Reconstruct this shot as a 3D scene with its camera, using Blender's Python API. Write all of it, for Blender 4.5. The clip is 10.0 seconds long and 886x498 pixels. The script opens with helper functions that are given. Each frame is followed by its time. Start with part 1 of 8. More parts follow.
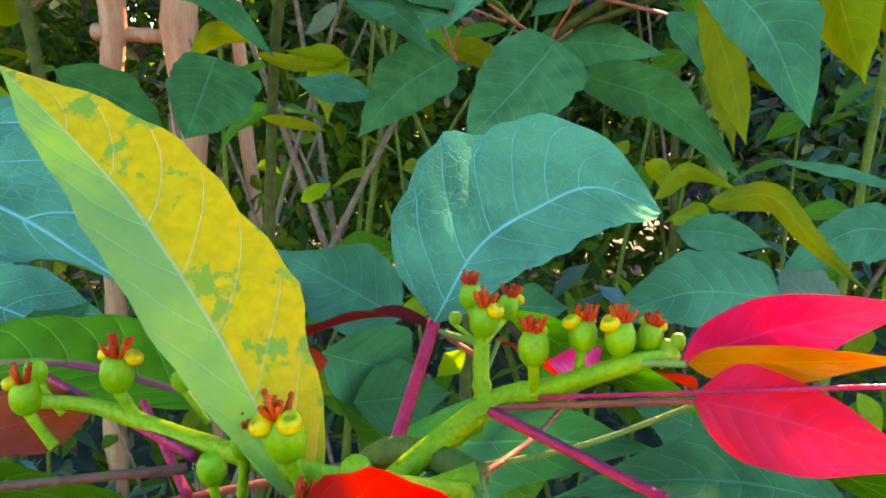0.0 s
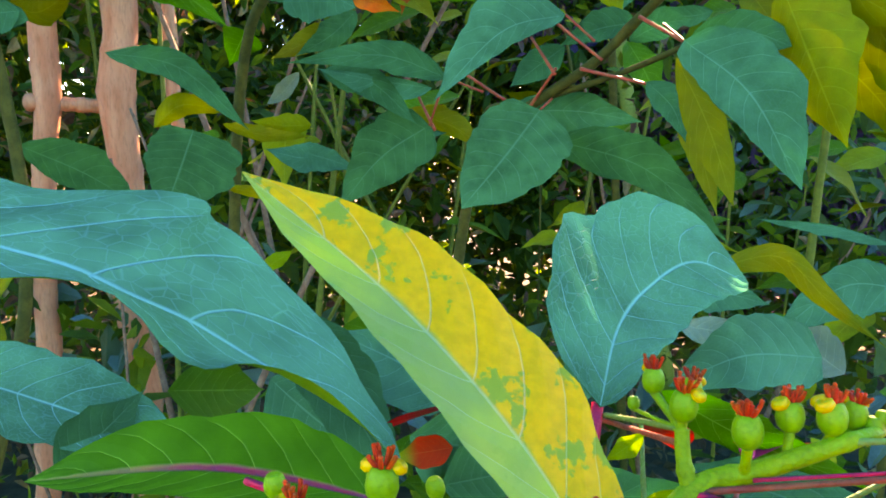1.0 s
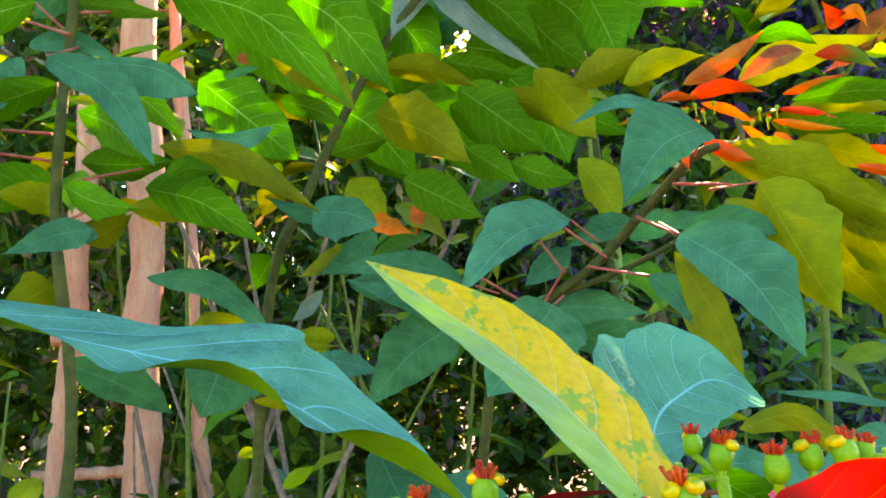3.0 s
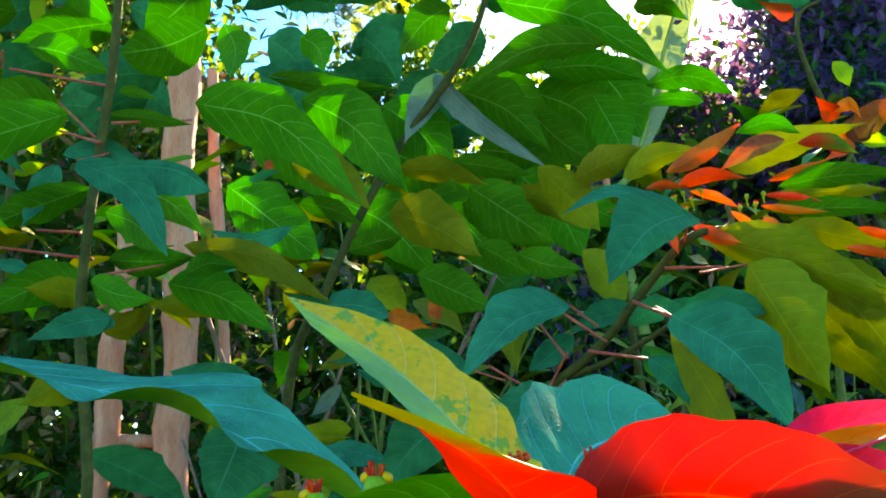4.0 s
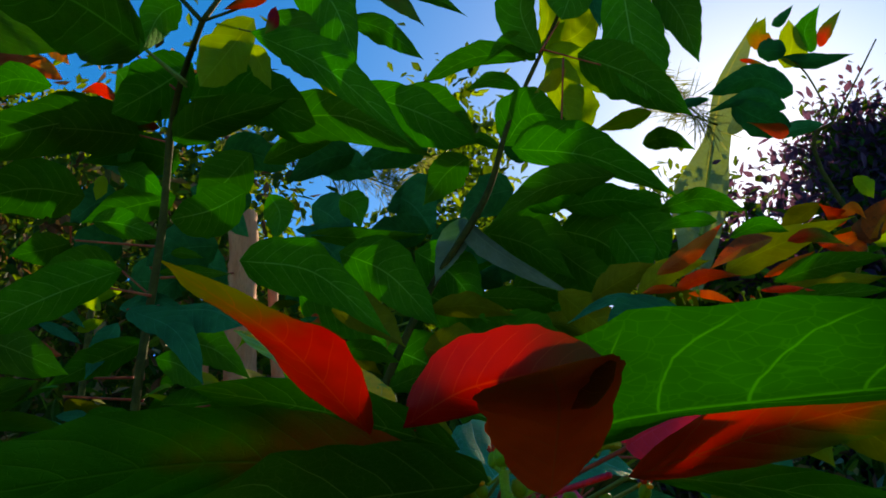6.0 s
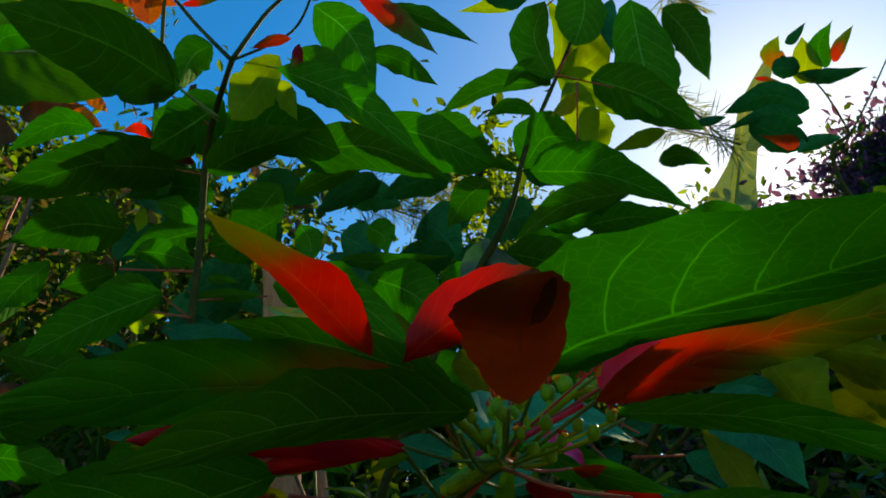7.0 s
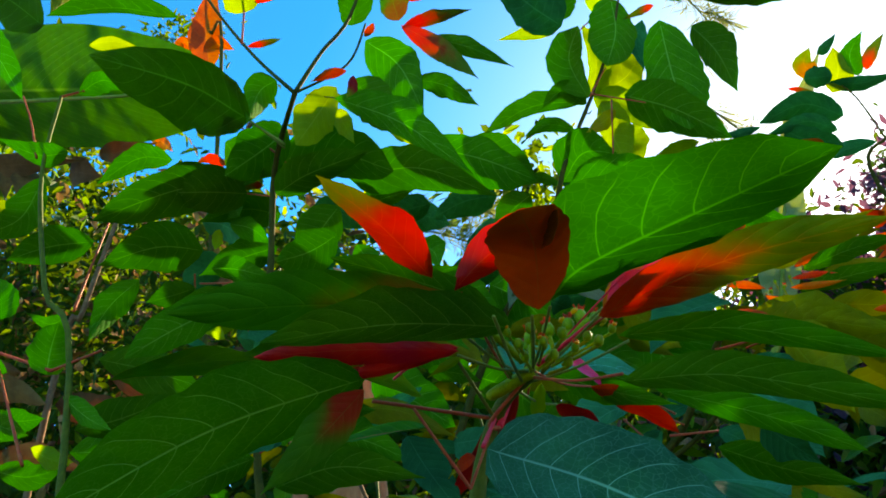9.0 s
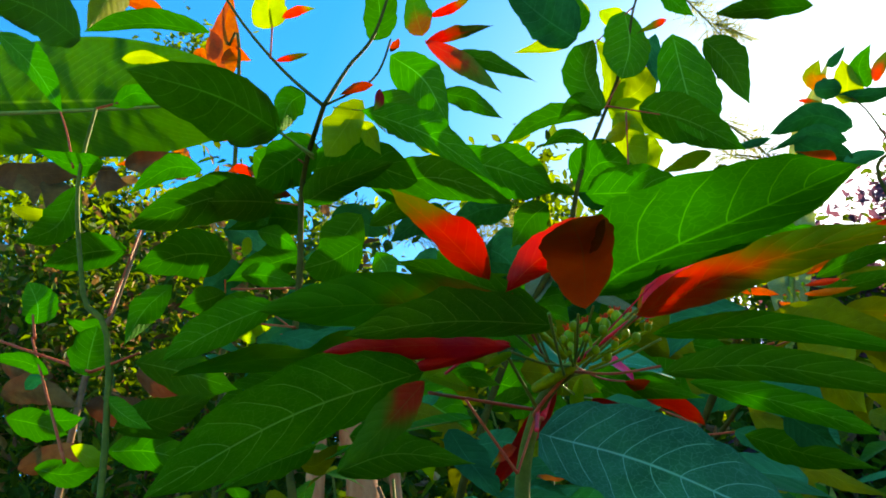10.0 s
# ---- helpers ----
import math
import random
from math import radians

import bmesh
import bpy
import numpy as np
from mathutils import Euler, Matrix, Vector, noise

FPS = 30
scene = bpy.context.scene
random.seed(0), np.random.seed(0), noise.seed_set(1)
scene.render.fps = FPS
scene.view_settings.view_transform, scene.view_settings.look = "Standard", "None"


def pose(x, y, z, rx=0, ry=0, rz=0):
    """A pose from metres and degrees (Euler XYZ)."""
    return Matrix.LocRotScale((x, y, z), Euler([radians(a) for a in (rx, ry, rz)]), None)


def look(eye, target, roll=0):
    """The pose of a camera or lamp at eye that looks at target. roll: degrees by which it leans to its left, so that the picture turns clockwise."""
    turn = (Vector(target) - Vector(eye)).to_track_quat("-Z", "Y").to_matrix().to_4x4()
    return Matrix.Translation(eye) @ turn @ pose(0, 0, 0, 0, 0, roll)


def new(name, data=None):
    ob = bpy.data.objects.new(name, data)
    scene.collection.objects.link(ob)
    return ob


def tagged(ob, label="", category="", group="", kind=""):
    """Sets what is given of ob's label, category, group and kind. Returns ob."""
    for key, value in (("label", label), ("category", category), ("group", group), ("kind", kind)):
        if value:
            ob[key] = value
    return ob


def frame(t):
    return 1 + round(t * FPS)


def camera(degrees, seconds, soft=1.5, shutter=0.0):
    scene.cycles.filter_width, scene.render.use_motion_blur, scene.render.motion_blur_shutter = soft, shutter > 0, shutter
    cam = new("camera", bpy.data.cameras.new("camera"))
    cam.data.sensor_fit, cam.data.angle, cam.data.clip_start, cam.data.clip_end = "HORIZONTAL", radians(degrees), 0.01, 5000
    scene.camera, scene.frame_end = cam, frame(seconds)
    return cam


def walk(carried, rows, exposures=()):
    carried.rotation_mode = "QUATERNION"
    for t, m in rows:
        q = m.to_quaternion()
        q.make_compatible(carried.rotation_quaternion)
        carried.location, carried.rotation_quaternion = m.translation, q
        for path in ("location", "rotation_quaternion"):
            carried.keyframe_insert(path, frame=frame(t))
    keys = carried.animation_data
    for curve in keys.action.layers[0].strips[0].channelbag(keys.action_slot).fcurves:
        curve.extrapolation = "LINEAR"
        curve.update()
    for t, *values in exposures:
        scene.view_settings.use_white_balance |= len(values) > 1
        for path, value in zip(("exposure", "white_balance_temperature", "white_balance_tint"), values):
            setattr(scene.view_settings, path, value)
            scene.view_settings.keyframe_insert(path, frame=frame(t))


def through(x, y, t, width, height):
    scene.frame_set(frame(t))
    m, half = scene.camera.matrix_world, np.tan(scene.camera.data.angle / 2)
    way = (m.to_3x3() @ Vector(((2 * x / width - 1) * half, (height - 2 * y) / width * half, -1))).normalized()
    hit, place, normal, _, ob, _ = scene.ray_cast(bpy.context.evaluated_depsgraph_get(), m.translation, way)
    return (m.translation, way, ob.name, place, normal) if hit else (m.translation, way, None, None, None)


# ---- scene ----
cam = camera(57.0, 10.0, soft=1.8)
PATH = [
    (0, look((-0.0187, -0.1859, 1.4093), (-0.0377, 0.7922, 1.2021), 1.58)),
    (0.5, look((-0.0524, -0.1759, 1.4099), (-0.0116, 0.8055, 1.2220), 1.69)),
    (1, look((-0.0888, -0.1844, 1.4163), (-0.0142, 0.8038, 1.2824), 0.56)),
    (1.5, look((-0.0967, -0.1986, 1.4154), (-0.0073, 0.7942, 1.3363), -0.32)),
    (2, look((-0.1069, -0.2137, 1.4126), (-0.0051, 0.7811, 1.4062), -0.60)),
    (2.5, look((-0.1171, -0.2292, 1.3975), (-0.0255, 0.7639, 1.4697), -1.29)),
    (2.7, look((-0.1170, -0.2326, 1.3893), (-0.0328, 0.7585, 1.4931), -1.58)),
    (3.8, look((-0.0809, -0.2619, 1.3526), (-0.0466, 0.7049, 1.6058), -2.23)),
    (4, look((-0.0732, -0.2724, 1.3477), (-0.0470, 0.6880, 1.6250), -2.31)),
    (4.5, look((-0.0621, -0.2851, 1.3340), (-0.0501, 0.6596, 1.6616), -3.08)),
    (5, look((-0.0477, -0.2916, 1.3089), (-0.0515, 0.6314, 1.6937), -3.98)),
    (5.5, look((-0.0230, -0.3066, 1.2894), (-0.0486, 0.5949, 1.7214), -4.53)),
    (6, look((-0.0113, -0.3216, 1.2703), (-0.0552, 0.5608, 1.7386), -5.36)),
    (6.2, look((-0.0066, -0.3312, 1.2613), (-0.0580, 0.5460, 1.7387), -5.67)),
    (7.3, look((0.0079, -0.3617, 1.2020), (-0.0788, 0.4884, 1.7215), -6.25)),
    (7.5, look((0.0115, -0.3674, 1.1893), (-0.0814, 0.4783, 1.7148), -6.18)),
    (8, look((0.0190, -0.3791, 1.1703), (-0.0911, 0.4580, 1.7062), -6.22)),
    (8.5, look((0.0223, -0.4050, 1.1484), (-0.1038, 0.4255, 1.6910), -6.24)),
    (9, look((0.0122, -0.4311, 1.1318), (-0.1194, 0.3964, 1.6775), -6.33)),
    (9.5, look((0.0007, -0.4597, 1.1175), (-0.1332, 0.3652, 1.6666), -6.40)),
    (10, look((-0.0074, -0.4737, 1.1077), (-0.1452, 0.3466, 1.6628), -5.90)),
]
walk(cam, PATH, exposures=((0.0,3.65,11900,28),(1.0,3.65,11100,28),(2.7,3.9,11300,36),(4.0,3.02,8400,9),(4.5,2.6,7800,4),(5.5,1.15,8300,4),(6.2,0.75,9200,3),(7.3,0.95,9600,-2),(7.5,1.1,9700,-2),(8.0,1.6,10000,-3),(8.5,1.82,10300,-4),(10.0,2.06,10800,-4)))

# ---- sky and sun ----
SUN_DIR = Vector((0.323, 0.800, 0.505)).normalized()
world = bpy.data.worlds.new("world")
scene.world = world
world.use_nodes = True
wn = world.node_tree
wn.nodes.clear()
w_out = wn.nodes.new("ShaderNodeOutputWorld")
w_bg = wn.nodes.new("ShaderNodeBackground")
w_sky = wn.nodes.new("ShaderNodeTexSky")
w_sky.sky_type = "NISHITA"
w_sky.sun_disc = False
w_sky.sun_elevation = math.asin(SUN_DIR.z)
w_sky.sun_rotation = math.atan2(SUN_DIR.x, SUN_DIR.y)
w_sky.air_density, w_sky.dust_density, w_sky.ozone_density = 1.0, 0.9, 3.0
w_sky.altitude = 1500
w_bg.inputs["Strength"].default_value = 0.15
w_hue = wn.nodes.new("ShaderNodeHueSaturation")
w_hue.inputs["Saturation"].default_value = 1.45
w_hue.inputs["Hue"].default_value = 0.505
wn.links.new(w_sky.outputs[0], w_hue.inputs["Color"])
wn.links.new(w_hue.outputs[0], w_bg.inputs["Color"])
wn.links.new(w_bg.outputs[0], w_out.inputs["Surface"])

sun_data = bpy.data.lights.new("sun", "SUN")
sun_data.energy = 5.0
sun_data.angle = radians(0.5)
sun_data.color = (1.0, 0.9, 0.74)
sun = new("sun", sun_data)
sun.matrix_world = look(SUN_DIR * 20, (0, 0, 0))


# ---- materials ----
class Nodes:
    """A short way to chain shader nodes."""

    def __init__(self, name):
        self.mat = bpy.data.materials.new(name)
        self.mat.use_nodes = True
        self.tree = self.mat.node_tree
        self.tree.nodes.clear()
        self.out = self.tree.nodes.new("ShaderNodeOutputMaterial")

    def add(self, kind, **settings):
        n = self.tree.nodes.new("ShaderNode" + kind)
        if "operation" in settings:
            n.operation = settings["operation"]
        if "interpolation_type" in settings:
            n.interpolation_type = settings["interpolation_type"]
        if "data_type" in settings:
            n.data_type, n.blend_type = settings["data_type"], settings["blend_type"]
        if "feature" in settings:
            n.feature = settings["feature"]
        return n

    def put(self, socket, value):
        if isinstance(value, (int, float)):
            socket.default_value = value
        elif isinstance(value, (tuple, list)):
            socket.default_value = (*value, 1.0) if len(value) == 3 and socket.type == "RGBA" else value
        else:
            self.tree.links.new(value, socket)

    def math(self, op, a, b=0.0, c=0.0):
        n = self.add("Math", operation=op)
        for s, v in zip(n.inputs, (a, b, c)):
            self.put(s, v)
        return n.outputs[0]

    def span(self, value, lo, hi, to0=0.0, to1=1.0):
        n = self.add("MapRange", interpolation_type="SMOOTHSTEP")
        for s, v in zip(n.inputs, (value, lo, hi, to0, to1)):
            self.put(s, v)
        return n.outputs[0]

    def mix(self, f, a, b, blend="MIX"):
        n = self.add("Mix", data_type="RGBA", blend_type=blend)
        for i, v in ((0, f), (6, a), (7, b)):
            self.put(n.inputs[i], v)
        return n.outputs[2]

    def noise(self, scale, detail=3.0, vector=None, rough=0.5):
        n = self.add("TexNoise")
        n.inputs["Scale"].default_value, n.inputs["Detail"].default_value, n.inputs["Roughness"].default_value = scale, detail, rough
        if vector is not None:
            self.put(n.inputs["Vector"], vector)
        return n.outputs[0]


def leaf_material(name, col, alt, tip=None, base=None, vein=(0.5, 0.6, 0.4), vein_amount=0.5, through_col=(0.25, 0.5, 0.03),
                  through=0.35, rough=0.5, gloss=0.18, laterals=9.0, relief=0.4, half=None, spots=None, tip_at=(0.55, 0.9), base_at=(0.1, 0.45), net=True, tint=0.55, rib_width=0.036, rib_col=None, vary=1.0):
    """Leaf tissue: mottled blade, pale midrib, side veins and a fine net between them, lit from both sides.
    half: another colour on one side of the midrib; spots: colour of blotches on that side."""
    k = Nodes(name)
    uv = k.add("UVMap").outputs[0]
    sep = k.add("SeparateXYZ")
    k.put(sep.inputs[0], uv)
    u, v = sep.outputs[0], k.math("MULTIPLY_ADD", sep.outputs[1], 2.0, -1.0)
    av = k.math("ABSOLUTE", v)
    obj = k.add("ObjectInfo").outputs["Random"]
    space = k.add("NewGeometry").outputs["Position"]
    grain = k.noise(55.0, 4.0, space)
    fine = k.noise(420.0, 3.0, space)
    blotch = k.noise(16.0, 4.0, space, 0.6)
    colour = k.mix(k.span(k.math("MULTIPLY_ADD", blotch, 0.6, k.math("MULTIPLY", grain, 0.4)), 0.34, 0.66), tuple(c * 0.8 for c in col), tuple(c * 1.12 for c in alt))
    if base is not None:
        edge = k.math("MULTIPLY_ADD", grain, 0.35, u)
        edge = k.math("MULTIPLY_ADD", av, 0.2, edge)
        colour = k.mix(k.span(edge, base_at[0] + 0.2, base_at[1] + 0.2), base, colour)
    if tip is not None:
        edge = k.math("MULTIPLY_ADD", grain, 0.3, u)
        colour = k.mix(k.span(edge, tip_at[0] + 0.12, tip_at[1] + 0.12), colour, tip)
    if half is not None:
        side = k.span(k.math("MULTIPLY_ADD", grain, 0.24, k.math("MULTIPLY", v, -1.0)), 0.08, 0.2)
        hue = k.mix(k.span(fine, 0.3, 0.7), half, tuple(c * 0.86 for c in half))
        colour = k.mix(side, colour, hue)
    if spots is not None:
        blot = k.noise(105.0, 2.0, space, 0.6)
        speck = k.math("MULTIPLY", k.math("MULTIPLY_ADD", side, 0.7, 0.3), k.span(k.math("MULTIPLY_ADD", k.noise(600.0, 2.0, space), 0.35, blot), 0.76, 0.82))
        colour = k.mix(k.math("MULTIPLY", speck, 0.85), colour, spots)
    # veins
    sweep = k.math("MULTIPLY", k.math("POWER", av, 1.35), 0.19)
    phase = k.math("FRACT", k.math("MULTIPLY", k.math("SUBTRACT", u, sweep), laterals))
    line = k.math("ABSOLUTE", k.math("SUBTRACT", phase, 0.5))
    lateral = k.span(line, 0.004, 0.03, 1.0, 0.0)
    lateral = k.math("MULTIPLY", lateral, k.span(av, 0.75, 0.98, 1.0, 0.0))
    rib = k.span(av, rib_width * 0.22, rib_width, 1.0, 0.0)
    mask = k.math("MAXIMUM", lateral, rib)
    if net:
        vec = k.add("CombineXYZ")
        k.put(vec.inputs[0], k.math("MULTIPLY", u, 34.0))
        k.put(vec.inputs[1], k.math("MULTIPLY", v, 9.5))
        cell = k.add("TexVoronoi", feature="DISTANCE_TO_EDGE")
        k.put(cell.inputs["Vector"], vec.outputs[0])
        cell.inputs["Scale"].default_value = 1.0
        mesh_veins = k.math("MULTIPLY", k.span(cell.outputs[0], 0.0, 0.055, 1.0, 0.0), 0.22)
        mask = k.math("MAXIMUM", mask, mesh_veins)
    colour = k.mix(k.math("MULTIPLY", mask, vein_amount), colour, vein)
    if rib_col is not None:
        colour = k.mix(k.math("MULTIPLY", rib, k.span(k.math("MULTIPLY_ADD", grain, 0.4, u), 0.6, 1.15, 1.0, 0.3)), colour, rib_col)
    # each leaf a little lighter or darker than the next
    tone = k.add("HueSaturation")
    k.put(tone.inputs["Hue"], k.math("MULTIPLY_ADD", obj, 0.025 * vary, 0.5 - 0.0125 * vary))
    k.put(tone.inputs["Value"], k.math("MULTIPLY_ADD", obj, 0.45 * vary, 1.0 - 0.22 * vary))
    k.put(tone.inputs["Color"], colour)
    colour = tone.outputs[0]
    bump = k.add("Bump")
    bump.inputs["Strength"].default_value = relief
    bump.inputs["Distance"].default_value = 0.0018
    quilt = k.math("MULTIPLY", k.math("POWER", k.math("MULTIPLY", line, 2.0), 0.6), 0.8)
    height = k.math("MULTIPLY_ADD", fine, 0.3, k.math("MULTIPLY_ADD", mask, -0.8, quilt))
    k.put(bump.inputs["Height"], height)
    body = k.add("BsdfPrincipled")
    k.put(body.inputs["Base Color"], colour)
    k.put(body.inputs["Roughness"], k.math("MULTIPLY_ADD", grain, 0.25, rough - 0.12))
    body.inputs["Specular IOR Level"].default_value = gloss
    k.put(body.inputs["Normal"], bump.outputs[0])
    glow = k.add("BsdfTranslucent")
    lit = k.mix(tint, colour, through_col)
    k.put(glow.inputs["Color"], k.mix(k.math("MULTIPLY", mask, 0.45), k.mix(k.span(blotch, 0.3, 0.7), lit, k.mix(0.28, lit, (0.0, 0.0, 0.0))), tuple(min(1.0, c * 1.5 + 0.05) for c in through_col)))
    both = k.add("MixShader")
    both.inputs[0].default_value = through
    k.put(both.inputs[1], body.outputs[0])
    k.put(both.inputs[2], glow.outputs[0])
    k.put(k.out.inputs[0], both.outputs[0])
    return k.mat


def plain_material(name, col, alt, rough=0.6, scale=40.0, relief=0.4, gloss=0.15, stretch=None, island=False, through=0.0, through_col=None):
    k = Nodes(name)
    space = k.add("TexCoord").outputs["Object"]
    if stretch:
        m = k.add("Mapping")
        m.inputs["Scale"].default_value = stretch
        k.put(m.inputs["Vector"], space)
        space = m.outputs[0]
    a, b = k.noise(scale, 5.0, space), k.noise(scale * 6, 3.0, space)
    colour = k.mix(k.span(a, 0.32, 0.7), col, alt)
    colour = k.mix(k.math("MULTIPLY", k.span(b, 0.45, 0.75), 0.35), colour, tuple(c * 0.45 for c in col))
    if island:
        r = k.add("NewGeometry").outputs["Random Per Island"]
        tone = k.add("HueSaturation")
        k.put(tone.inputs["Hue"], k.math("MULTIPLY_ADD", r, 0.07, 0.465))
        k.put(tone.inputs["Value"], k.math("MULTIPLY_ADD", r, 1.0, 0.5))
        k.put(tone.inputs["Color"], colour)
        colour = tone.outputs[0]
    bump = k.add("Bump")
    bump.inputs["Strength"].default_value, bump.inputs["Distance"].default_value = relief, 0.004
    k.put(bump.inputs["Height"], k.math("MULTIPLY_ADD", b, 0.5, a))
    body = k.add("BsdfPrincipled")
    k.put(body.inputs["Base Color"], colour)
    body.inputs["Roughness"].default_value = rough
    body.inputs["Specular IOR Level"].default_value = gloss
    k.put(body.inputs["Normal"], bump.outputs[0])
    if through:
        glow = k.add("BsdfTranslucent")
        k.put(glow.inputs["Color"], k.mix(0.6, colour, through_col))
        both = k.add("MixShader")
        both.inputs[0].default_value = through
        k.put(both.inputs[1], body.outputs[0])
        k.put(both.inputs[2], glow.outputs[0])
        k.put(k.out.inputs[0], both.outputs[0])
    else:
        k.put(k.out.inputs[0], body.outputs[0])
    return k.mat


